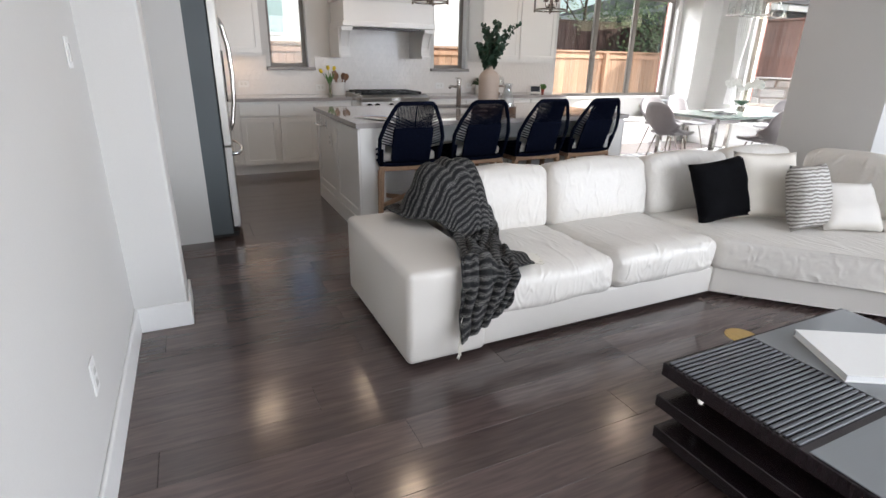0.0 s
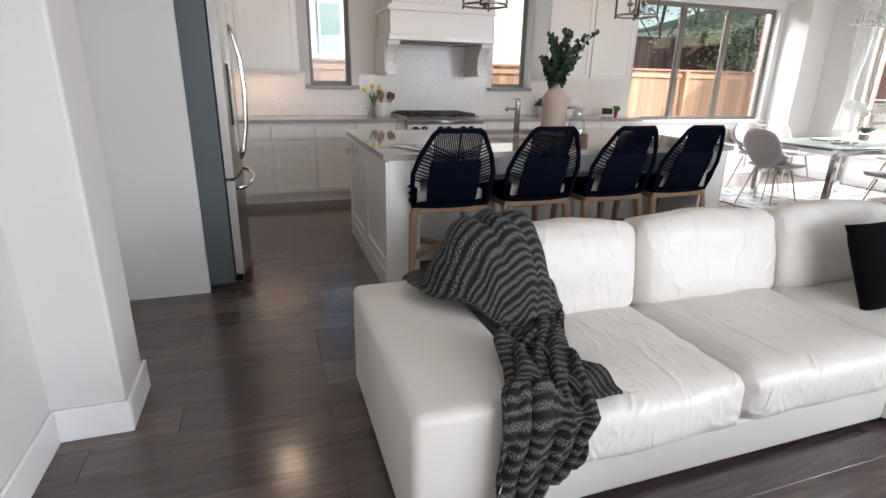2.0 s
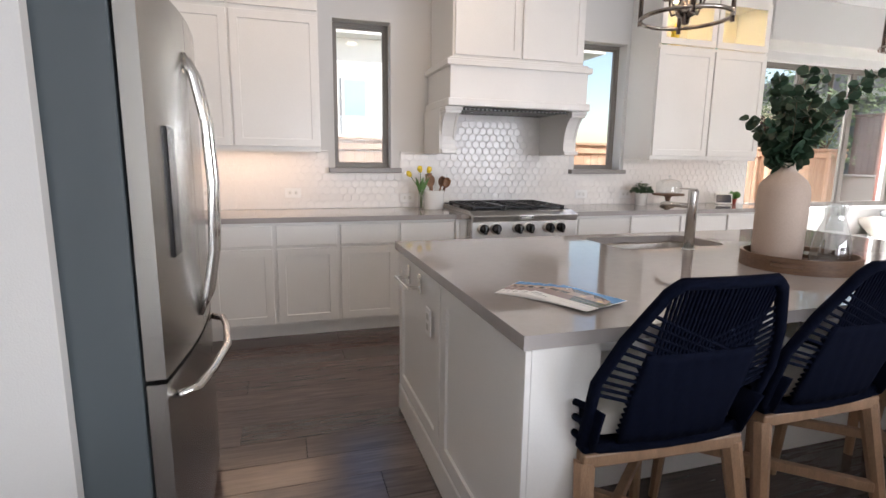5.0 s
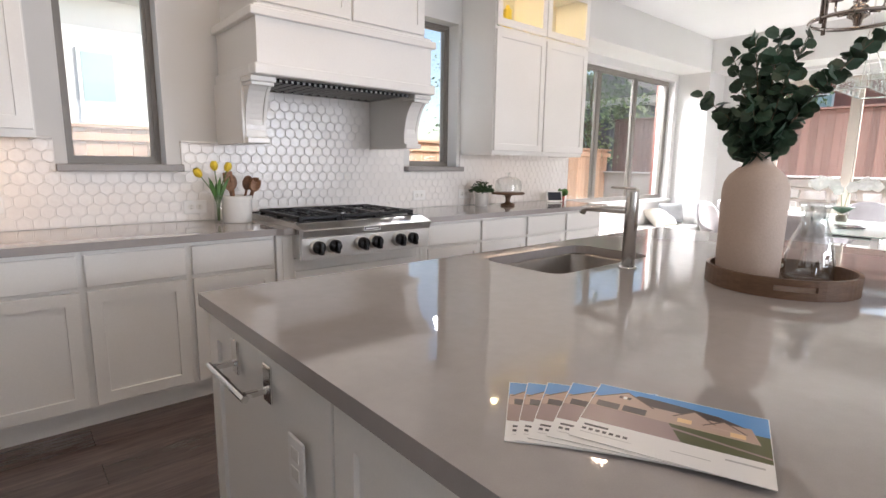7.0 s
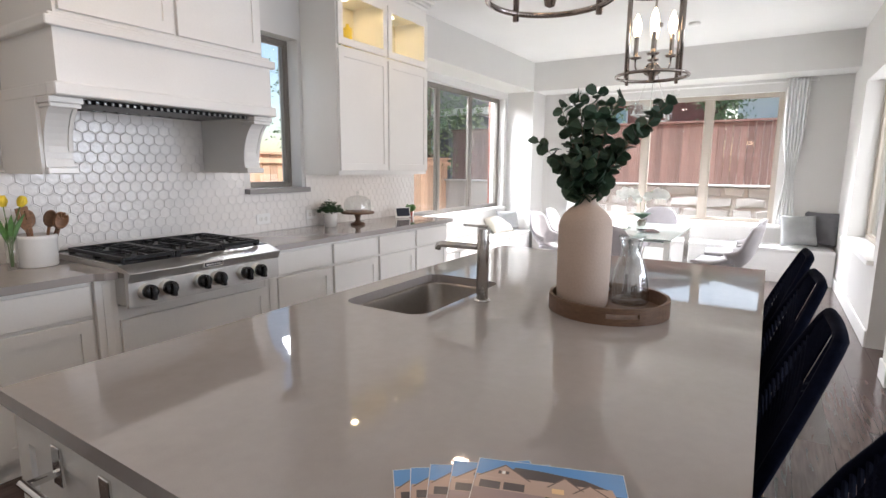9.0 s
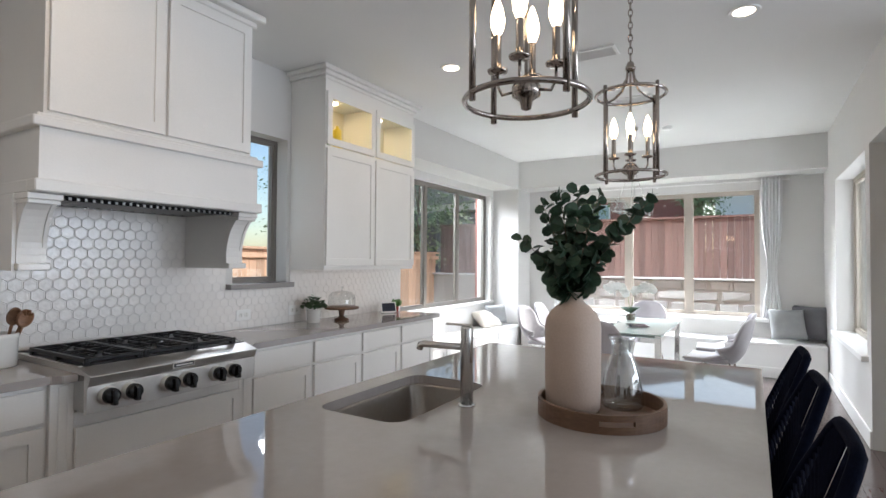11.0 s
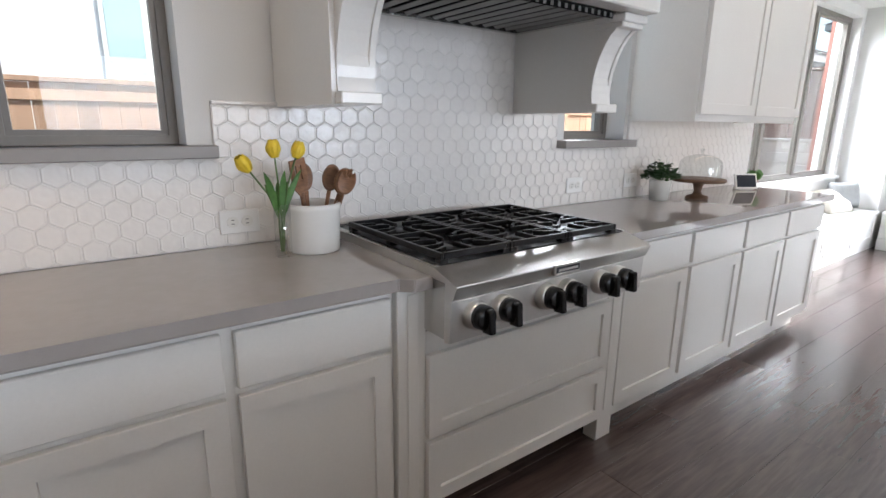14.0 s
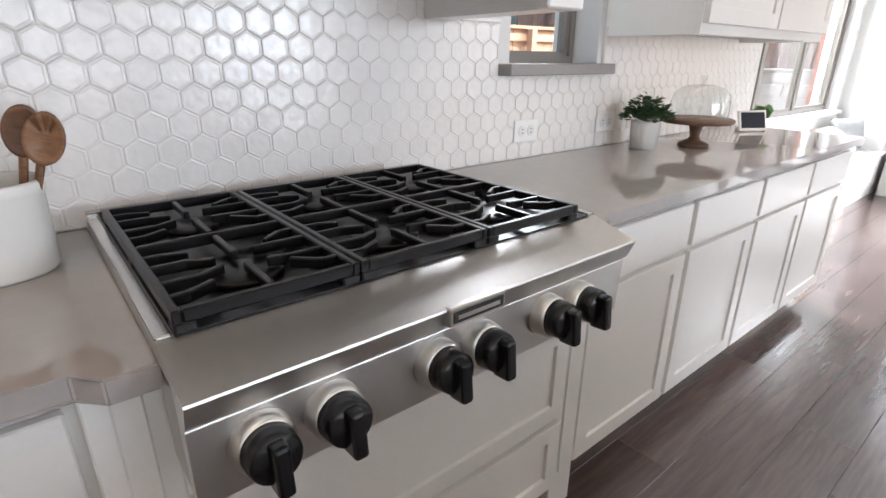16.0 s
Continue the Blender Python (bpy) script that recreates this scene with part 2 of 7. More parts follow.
def floor_material():
    m = mat("dark_hardwood", (0.030, 0.021, 0.020), 0.20)
    nt, L = m.node_tree, m.node_tree.links
    b = nt.nodes["Principled BSDF"]
    tc = node(m, "ShaderNodeTexCoord")
    oi = node(m, "ShaderNodeObjectInfo")
    off = node(m, "ShaderNodeVectorMath")
    off.operation = "ADD"
    rv = node(m, "ShaderNodeVectorMath")
    rv.operation = "SCALE"
    rv.inputs[0].default_value = (37.0, 11.0, 5.0)
    L.new(oi.outputs["Random"], rv.inputs["Scale"])
    L.new(tc.outputs["Object"], off.inputs[0])
    L.new(rv.outputs[0], off.inputs[1])
    mp = node(m, "ShaderNodeMapping", Scale=(1.2, 14, 1))
    L.new(off.outputs[0], mp.inputs[0])
    g = node(m, "ShaderNodeTexNoise", Scale=4.0, Detail=6.0, Distortion=0.5)
    L.new(mp.outputs[0], g.inputs["Vector"])
    mp2 = node(m, "ShaderNodeMapping", Scale=(1, 2.5, 1))
    L.new(off.outputs[0], mp2.inputs[0])
    w = node(m, "ShaderNodeTexNoise", Scale=4.0, Detail=1.0, Distortion=0.4)
    L.new(mp2.outputs[0], w.inputs["Vector"])
    ramp = node(m, "ShaderNodeValToRGB")
    ramp.color_ramp.elements[0].position, ramp.color_ramp.elements[0].color = 0.35, (0.072, 0.050, 0.046, 1)
    ramp.color_ramp.elements[1].position, ramp.color_ramp.elements[1].color = 0.75, (0.120, 0.085, 0.078, 1)
    L.new(g.outputs[0], ramp.inputs[0])
    hs = node(m, "ShaderNodeHueSaturation")
    vr = node(m, "ShaderNodeMapRange", To_Min=0.75, To_Max=1.3)
    L.new(oi.outputs["Random"], vr.inputs[0])
    L.new(vr.outputs[0], hs.inputs["Value"])
    L.new(ramp.outputs[0], hs.inputs["Color"])
    L.new(hs.outputs[0], b.inputs["Base Color"])
    add = node(m, "ShaderNodeMath")
    add.operation = "MULTIPLY_ADD"
    add.inputs[1].default_value = 0.10
    L.new(g.outputs[0], add.inputs[0])
    L.new(w.outputs[0], add.inputs[2])
    bp = node(m, "ShaderNodeBump", Strength=0.07, Distance=0.006)
    L.new(add.outputs[0], bp.inputs["Height"])
    L.new(bp.outputs[0], b.inputs["Normal"])
    rr = node(m, "ShaderNodeMapRange", From_Min=0.1, From_Max=0.9, To_Min=0.14, To_Max=0.22)
    b.inputs["Specular IOR Level"].default_value = 0.9
    L.new(w.outputs[0], rr.inputs[0])
    L.new(rr.outputs[0], b.inputs["Roughness"])
    return m


M_FLOOR = floor_material()


# ---- mesh helpers ----
def mesh_ob(name, bm, material, parent=None, label="", smooth=False):
    me = bpy.data.meshes.new(name)
    bmesh.ops.recalc_face_normals(bm, faces=bm.faces)
    bm.to_mesh(me)
    bm.free()
    mats = material if isinstance(material, (list, tuple)) else [material]
    for q in mats:
        me.materials.append(q)
    if smooth:
        for p in me.polygons:
            p.use_smooth = True
    ob = new(name, me)
    if parent:
        ob.parent = parent
    if label:
        ob["label"] = label
    return ob


def part(name, bm, material, parent, label="", smooth=False):
    return mesh_ob(name, bm, material, parent, label, smooth)


def thing(name, at, label, category, group="", rz=0.0):
    e = new(name)
    e.matrix_world = pose(*at, 0, 0, rz)
    return tagged(e, label, category, group)


def boxes(*bs, bevel=0.0, seg=1):
    """Boxes given as (x0, y0, z0, x1, y1, z1)."""
    bm = bmesh.new()
    for b in bs:
        m = Matrix.Translation(((b[0] + b[3]) / 2, (b[1] + b[4]) / 2, (b[2] + b[5]) / 2)) @ Matrix.Diagonal((abs(b[3] - b[0]), abs(b[4] - b[1]), abs(b[5] - b[2]), 1))
        bmesh.ops.create_cube(bm, size=1, matrix=m)
    if bevel:
        bmesh.ops.bevel(bm, geom=bm.edges[:], offset=bevel, segments=seg, profile=0.5, affect="EDGES")
    return bm


def lathe(profile, n=24, at=(0, 0, 0), closed=True):
    """A turned shape from (radius, height) pairs."""
    bm = bmesh.new()
    rings = []
    for r, z in profile:
        if r < 1e-5:
            rings.append([bm.verts.new((at[0], at[1], at[2] + z))])
        else:
            rings.append([bm.verts.new((at[0] + r * math.cos(2 * math.pi * i / n), at[1] + r * math.sin(2 * math.pi * i / n), at[2] + z)) for i in range(n)])
    for a, b in zip(rings, rings[1:]):
        for i in range(n):
            j = (i + 1) % n
            q = [a[i % len(a)], a[j % len(a)], b[j % len(b)], b[i % len(b)]]
            u = []
            for v in q:
                if v not in u:
                    u.append(v)
            if len(u) > 2:
                bm.faces.new(u)
    return bm


def tube(points, r, n=8, bm=None, closed=False, flat=1.0):
    """A round bar along points; r a number or one a point."""
    bm = bm or bmesh.new()
    pts = [Vector(p) for p in points]
    rs = r if isinstance(r, (list, tuple)) else [r] * len(pts)
    rings, up = [], None
    for i, p in enumerate(pts):
        a = pts[(i - 1) % len(pts)] if closed or i > 0 else p
        b = pts[(i + 1) % len(pts)] if closed or i < len(pts) - 1 else p
        d = (b - a).normalized()
        if up is None:
            up = d.orthogonal().normalized()
        up = (up - d * up.dot(d)).normalized()
        s = d.cross(up)
        rings.append([bm.verts.new(p + rs[i] * (up * math.cos(2 * math.pi * k / n) * flat + s * math.sin(2 * math.pi * k / n))) for k in range(n)])
    pairs = list(zip(rings, rings[1:])) + ([(rings[-1], rings[0])] if closed else [])
    for a, b in pairs:
        for k in range(n):
            bm.faces.new((a[k], a[(k + 1) % n], b[(k + 1) % n], b[k]))
    if not closed:
        bm.faces.new(rings[0])
        bm.faces.new(rings[-1])
    return bm


def prism(outline, z0, z1, bm=None, m=None, bevel=0.0):
    """An outline in x, y raised from z0 to z1, then turned by m."""
    bm2 = bmesh.new()
    lo = [bm2.verts.new((x, y, z0)) for x, y in outline]
    hi = [bm2.verts.new((x, y, z1)) for x, y in outline]
    n = len(lo)
    bm2.faces.new(lo[::-1])
    bm2.faces.new(hi)
    for i in range(n):
        bm2.faces.new((lo[i], lo[(i + 1) % n], hi[(i + 1) % n], hi[i]))
    if bevel:
        bmesh.ops.bevel(bm2, geom=bm2.edges[:], offset=bevel, segments=2, profile=0.5, affect="EDGES")
    if m is not None:
        bmesh.ops.transform(bm2, matrix=m, verts=bm2.verts)
    if bm is None:
        return bm2
    join(bm, bm2)
    return bm


def join(bm, other, m=None):
    if m is not None:
        bmesh.ops.transform(other, matrix=m, verts=other.verts)
    tmp = bpy.data.meshes.new("tmp")
    other.to_mesh(tmp)
    other.free()
    bm.from_mesh(tmp)
    bpy.data.meshes.remove(tmp)
    return bm


def structure(name, bm, material, label="", category="", parent=None):
    o = mesh_ob(name, bm, material, parent)
    return tagged(o, label, category, kind="structure")


def cushion(w, d, h, puff=0.03, seed=0, wrinkle=0.006, n=14):
    """A soft box centred in x and y, from z 0 to h, with rounded edges and creases."""
    bm = boxes((-w / 2, -d / 2, 0, w / 2, d / 2, h))
    bmesh.ops.subdivide_edges(bm, edges=bm.edges[:], cuts=n, use_grid_fill=True)
    r = min(w, d, h) * 0.30
    off = Vector((seed * 3.1, seed * 1.7, 0))
    for v in bm.verts:
        p = v.co.copy()
        c = Vector((max(-w / 2 + r, min(w / 2 - r, p.x)), max(-d / 2 + r, min(d / 2 - r, p.y)), max(r, min(h - r, p.z))))
        q = p - c
        if q.length > 1e-6:
            p = c + q.normalized() * r
        u, t = 1 - (2 * p.x / w) ** 2, 1 - (2 * p.y / d) ** 2
        k = 1 - (2 * p.z / h - 1) ** 2
        p.z += puff * max(0, u) * max(0, t) * (1 if p.z > h / 2 else -0.0)
        p.y += puff * 0.6 * max(0, u) * max(0, k) * (1 if p.y > 0 else -1) * (abs(2 * p.y / d) ** 2)
        q = Vector((p.x * 5, p.y * 14 + p.x * 3, p.z * 6)) + off
        edge = max(abs(2 * p.x / w), abs(2 * p.y / d))
        p += (v.co - Vector((0, 0, h / 2))).normalized() * noise.noise(q) * wrinkle * (0.5 + edge)
        v.co = p
    return bm


def pillow_mesh(w, h, t, seed=0, n=14):
    """A scatter cushion standing in x, z with its corners pulled out."""
    bm = bmesh.new()
    grid = {}
    for side in (-1, 1):
        for i in range(n + 1):
            for j in range(n + 1):
                u, v = 2 * i / n - 1, 2 * j / n - 1
                edge = i in (0, n) or j in (0, n)
                if side == 1 and edge:
                    grid[side, i, j] = grid[-1, i, j]
                    continue
                s = 1 - 0.07 * (1 - u * u) * (abs(v) ** 3) - 0
                s2 = 1 - 0.07 * (1 - v * v) * (abs(u) ** 3)
                th = t / 2 * ((1 - u ** 4) * (1 - v ** 4)) ** 0.6
                th *= 1 + 0.18 * noise.noise(Vector((u * 2.2 + seed * 5, v * 2.2, side)))
                grid[side, i, j] = bm.verts.new((u * w / 2 * s2, side * th, h / 2 + v * h / 2 * s))
        for i in range(n):
            for j in range(n):
                bm.faces.new([grid[side, i + a, j + b] for a, b in ((0, 0), (1, 0), (1, 1), (0, 1))])
    return bm

# ---- large structure ----
CEIL = 3.05
YN, YNOOK, XE = 8.60, 8.90, 10.50


def wall_with_openings(name, x0, x1, y0, y1, z0, z1, openings=(), along="x", label="light grey painted wall", material=None):
    """A wall of boxes round rectangular openings (a, b, z0, z1) along its length."""
    bs = []
    a0, a1 = (x0, x1) if along == "x" else (y0, y1)
    cuts = sorted({a0, a1, *[o[0] for o in openings], *[o[1] for o in openings]})
    for a, b in zip(cuts, cuts[1:]):
        here = [o for o in openings if o[0] <= a + 1e-6 and o[1] >= b - 1e-6]
        spans = [(z0, z1)]
        if here:
            spans = [(z0, here[0][2]), (here[0][3], z1)]
        for s, t in spans:
            if t - s > 1e-4:
                bs.append((a, y0, s, b, y1, t) if along == "x" else (x0, a, s, x1, b, t))
    return structure(name, boxes(*bs), material or M_WALL, label, "wall")


WIN_L, WIN_M = (2.475, 2.96, 1.262, 2.47), (4.785, 5.31, 1.262, 2.47)
WIN_P = (7.15, 9.90, 0.80, 2.52)
WIN_D = (5.12, 7.74, 0.69, 2.46)
WIN_R = (7.62, 9.42, 0.70, 2.38)
# made-up opening behind the living room fill lamp
WIN_FILL = (-2.45, 0.65, 1.05, 2.50)
NICHE = (6.74, 7.45, 0.0, 2.40)
wall_with_openings("wall_north", 0.65, 6.95, YN, YN + 0.24, 0, CEIL, [WIN_L, WIN_M])
wall_with_openings("wall_north_nook", 6.95, 10.76, YNOOK, YNOOK + 0.24, 0, CEIL, [WIN_P])
structure("wall_nook_return", boxes((6.95, YN + 0.0, 0, 6.97, YNOOK, CEIL)), M_WALL, "light grey painted wall return", "wall")
structure("wall_nook_column", boxes((10.0, 8.45, 0, 10.5, 8.90, CEIL)), M_WALL, "pale painted wall corner between the two window nooks", "wall")
wall_with_openings("wall_east", XE, XE + 0.26, 4.17, YNOOK, 0, CEIL, [WIN_D], along="y")
wall_with_openings("wall_porch", 6.74, XE, 4.17, 4.41, 0, CEIL, [NICHE, WIN_R])
structure("wall_porch_door_side", boxes((6.50, 3.62, 0, 6.74, 4.41, CEIL)), M_WALL, "pale painted wall end beside the sofa", "wall")
structure("wall_living_north_east", boxes((6.74, 3.62, 0, 7.75, 3.80, CEIL)), M_WALL, "grey painted living room wall", "wall")
wall_with_openings("wall_living_east", 7.75, 7.95, -3.2, 4.17, 0, CEIL, [WIN_FILL], along="y", label="grey painted living room wall")
wall_with_openings("wall_south", 0.85, 7.75, -3.2, -3.0, 0, CEIL, [(2.4, 6.8, 0.5, 2.7)])
structure("wall_west_living", boxes((0.87, -3.0, 0, 1.07, 4.12, CEIL)), M_WALL, "bright pale blue-white painted wall", "wall")
structure("wall_west_column", boxes((0.87, 4.12, 0, 1.32, 4.42, CEIL), bevel=0.012, seg=2), M_WALL, "pale painted wall end with rounded corner", "wall")
structure("wall_west_hall", boxes((0.62, 4.42, 0, 0.82, 5.51, CEIL)), M_WALL, "pale painted hall wall", "wall")
structure("wall_fridge_end", boxes((0.62, 5.51, 0, 1.50, 5.55, CEIL)), M_WALL, "smooth pale painted panel beside the refrigerator", "wall")
structure("wall_west_kitchen", boxes((0.62, 5.55, 0, 0.85, YN, CEIL)), M_WALL, "light painted kitchen wall", "wall")
structure("ceiling", boxes((0.5, -3.2, CEIL, 10.8, 9.2, CEIL + 0.2)), M_CEIL, "smooth pale painted ceiling", "ceiling")
structure("beam_north", boxes((6.95, 8.45, 2.62, 10.0, 8.90, CEIL)), M_WALL, "dropped painted ceiling beam over the window seat", "beam")
structure("beam_east", boxes((10.0, 4.41, 2.62, 10.5, 8.45, CEIL)), M_WALL, "dropped painted ceiling beam over the window seat", "beam")


def baseboard(name, run, height=0.14):
    structure(name, boxes(*[(x0, y0, 0, x1, y1, height) for x0, y0, x1, y1 in run], bevel=0.006, seg=2), M_TRIM, "white painted baseboard", "baseboard")


baseboard("baseboard_west", [(1.07, -3.0, 1.086, 4.105)])
baseboard("baseboard_column", [(1.07, 4.104, 1.336, 4.12), (1.32, 4.12, 1.336, 4.436)])
baseboard("baseboard_hall", [(0.82, 4.44, 0.836, 5.51)])
baseboard("baseboard_porch", [(7.45, 4.41, 10.0, 4.426), (6.484, 3.62, 6.50, 4.41), (6.50, 4.41, 6.74, 4.426)])
baseboard("baseboard_living_east", [(7.734, -3.0, 7.75, 3.62), (6.50, 3.604, 7.734, 3.62)])
baseboard("baseboard_nook", [(0.85, 8.0, 0.866, 8.6)])


# ---- windows ----
def window(name, axis, lo, hi, z0, z1, plane, panes, material, label, bar=0.045, mull=0.05, sign=1, movable=False, rail=None):
    """A framed window in a wall. axis x: it runs along x at y = plane; the frame reaches 0.06 outward."""
    w = thing(name, (0, 0, 0), label, "window")
    w["kind"] = "structure"

    def B(a0, b0, c0, a1, b1, c1):
        return (a0, plane + b0 * sign, c0, a1, plane + b1 * sign, c1) if axis == "x" else (plane + b0 * sign, a0, c0, plane + b1 * sign, a1, c1)
    part("window_frame", boxes(B(lo, 0, z0, lo + bar, 0.07, z1), B(hi - bar, 0, z0, hi, 0.07, z1), B(lo + bar, 0, z1 - bar, hi - bar, 0.07, z1), B(lo + bar, 0, z0, hi - bar, 0.07, z0 + bar)), material, w)
    edges = [lo + bar + (hi - lo - 2 * bar) * i / panes for i in range(panes + 1)]
    for e in edges[1:-1]:
        part("mullion", boxes(B(e - mull / 2, 0.0, z0 + bar, e + mull / 2, 0.06, z1 - bar), bevel=0.004), material, w)
    for i, (a, b) in enumerate(zip(edges, edges[1:])):
        a2, b2 = a + (mull / 2 if i else 0), b - (mull / 2 if i < panes - 1 else 0)
        s = 0.018
        part("sash", boxes(B(a2, 0.012, z0 + bar, a2 + s, 0.045, z1 - bar), B(b2 - s, 0.012, z0 + bar, b2, 0.045, z1 - bar), B(a2 + s, 0.012, z1 - bar - s, b2 - s, 0.045, z1 - bar), B(a2 + s, 0.012, z0 + bar, b2 - s, 0.045, z0 + bar + s)), material, w)
        g = part("pane", boxes(B(a2 + s, 0.026, z0 + bar + s, b2 - s, 0.030, z1 - bar - s)), M_PANE, w)
        g.visible_shadow = False
    return w


window("window_1", "x", *WIN_L[:2], *WIN_L[2:], 8.725, 1, M_FRAME, "narrow taupe-framed window over the counter", bar=0.028)
window("window_2", "x", *WIN_M[:2], *WIN_M[2:], 8.725, 1, M_FRAME, "narrow taupe-framed window beside the range hood", bar=0.028)
window("window_3", "x", *WIN_P[:2], *WIN_P[2:], 8.99, 3, M_FRAME, "wide three-panel taupe window above the window seat", mull=0.07)
window("window_4", "y", *WIN_D[:2], *WIN_D[2:], 10.58, 3, M_VINYL, "wide three-panel tan window behind the dining table", mull=0.09)
window("window_5", "x", *WIN_R[:2], *WIN_R[2:], 4.25, 2, M_VINYL, "tan framed window onto the porch", sign=-1)
window("window_6", "x", 2.4, 6.8, 0.5, 2.7, -3.08, 4, M_VINYL, "wide living room window", sign=-1)
# unseen window, added only to go with the east fill lamp
window("window_7", "y", *WIN_FILL[:2], *WIN_FILL[2:], 7.85, 3, M_VINYL, "wide living room side window")
for nm, (a, b) in (("window_sill_1", (2.42, 3.04)), ("window_sill_2", (4.72, 5.34))):
    structure(nm, boxes((a, 8.525, 1.222, b, 8.70, 1.262), bevel=0.003), M_SILL, "grey quartz window sill slab", "window sill")
structure("window_sill_3", boxes((10.42, 5.02, 0.65, 10.58, 7.84, 0.696), bevel=0.003), M_TRIM, "white painted window sill", "window sill")
structure("window_sill_4", boxes((7.05, 8.86, 0.77, 9.98, 8.99, 0.806), bevel=0.003), M_TRIM, "white painted window sill", "window sill")
structure("window_sill_5", boxes((7.56, 4.25, 0.66, 9.48, 4.46, 0.706), bevel=0.004), M_TRIM, "white painted window sill", "window sill")

d = thing("door_1", (7.40, 3.82, 0), "white panelled porch door standing in the recess", "door")
d["kind"] = "structure"
part("door_leaf", boxes((0, 0.0, 0.01, 0.045, 0.36, 2.36), bevel=0.003), M_TRIM, d)
part("door_handle", tube([(0, 0.30, 1.0), (-0.05, 0.30, 1.0), (-0.055, 0.22, 1.0)], 0.011), M_CHROME, d, "chrome lever handle")
structure("wall_porch_recess", boxes((7.45, 3.80, 0, 7.60, 4.17, CEIL)), M_TRIM, "white painted side of the recess", "wall")


# ---- kitchen cabinets ----
def door_bm(w, h, t=0.02, rail=0.058, deep=0.009):
    """A shaker door in one mesh: a frame with a recessed flat panel, facing -y."""
    bm = bmesh.new()
    loops = []
    for ins, y in ((0, 0), (0, -t + 0.0015), (0.0015, -t), (rail - 0.001, -t), (rail + 0.001, -t + deep)):
        loops.append([bm.verts.new(p) for p in ((ins, y, ins), (w - ins, y, ins), (w - ins, y, h - ins), (ins, y, h - ins))])
    for a, b in zip(loops, loops[1:]):
        for q in range(4):
            bm.faces.new((a[q], a[(q + 1) % 4], b[(q + 1) % 4], b[q]))
    bm.faces.new(loops[0])
    bm.faces.new(loops[-1])
    return bm


def slab_bm(w, h, t=0.02):
    return boxes((0, -t, 0, w, 0, h), bevel=0.003)


def put(bm, x, y, z, rz=0):
    bmesh.ops.transform(bm, matrix=pose(x, y, z, 0, 0, rz), verts=bm.verts)
    return bm


def base_unit(x0, x1, label, doors=1, yf=7.96, z0=0.10, ztop=0.875, drawer_h=0.15):
    c = thing("base_cabinet", ((x0 + x1) / 2, YN, 0), label, "kitchen cabinet", "kitchen base cabinets")
    o = (x0 + x1) / 2
    part("body", boxes((x0 - o, yf - YN, z0, x1 - o, -0.002, ztop)), M_CAB, c)
    part("toe_kick", boxes((x0 - o, yf - YN + 0.06, 0, x1 - o, -0.01, z0)), M_CAB, c)
    n = doors
    w = (x1 - x0) / n
    for i in range(n):
        part("drawer_front", put(slab_bm(w - 0.03, drawer_h), x0 - o + i * w + 0.015, yf - YN - 0.001, ztop - 0.02 - drawer_h), M_CAB, c)
        part("door", put(door_bm(w - 0.03, ztop - 0.02 - drawer_h - 0.02 - z0 - 0.025), x0 - o + i * w + 0.015, yf - YN - 0.001, z0 + 0.025), M_CAB, c)
    return c


base_unit(1.046, 1.966, "white shaker base cabinet in the corner by the refrigerator", 2)
base_unit(1.966, 2.884, "white shaker base cabinet with two doors below the counter", 2)
base_unit(2.884, 3.344, "white shaker base cabinet with one door beside the range", 1)
base_unit(4.450, 4.985, "white shaker base cabinet beside the range", 1)
base_unit(4.985, 5.530, "white shaker base cabinet below the counter", 1)
base_unit(5.530, 6.075, "white shaker base cabinet below the counter", 1)
base_unit(6.075, 6.640, "white shaker end base cabinet beside the window seat", 1)

rc = thing("range_cabinet", (3.895, YN, 0), "white drawer cabinet with post legs under the range top", "kitchen cabinet", "kitchen base cabinets")
part("body", boxes((-0.4495, -0.665, 0.13, 0.4495, -0.002, 0.728)), M_CAB, rc)
# near-black colour paints in the shade of the toe recess
part("toe_kick", boxes((-0.50, -0.55, 0, 0.50, -0.01, 0.13)), M_DARK, rc, "toe recess with its shade painted dark")
for sx in (-1, 1):
    a, b = sorted((sx * 0.45, sx * 0.551))
    part("post", boxes((a, -0.668, 0, b, -0.60, 0.875), (sx * 0.4995 - 0.02, -0.674, 0.14, sx * 0.4995 + 0.02, -0.668, 0.86), bevel=0.003), M_CAB, rc)
part("drawer_front", put(door_bm(0.90, 0.285, 0.02, 0.05), -0.45, -0.668, 0.37), M_CAB, rc)
part("drawer_front", put(door_bm(0.90, 0.225, 0.02, 0.05), -0.45, -0.668, 0.125), M_CAB, rc)


def counter(name, outline, label):
    bm = prism(outline, 0.877, 0.915)
    bmesh.ops.bevel(bm, geom=bm.edges[:], offset=0.003, segments=2, affect="EDGES")
    o = mesh_ob(name, bm, M_QUARTZ)
    return tagged(o, label, "countertop")


counter("countertop", [(0.85, 7.925), (3.345, 7.925), (3.375, 7.885), (3.438, 7.885), (3.438, 8.585), (0.85, 8.585)], "grey quartz counter slab on the base cabinets, stepped at the range")
counter("countertop", [(4.352, 8.585), (4.352, 7.885), (4.42, 7.885), (4.45, 7.925), (6.72, 7.925), (6.72, 8.585)], "grey quartz counter slab between range and window seat")


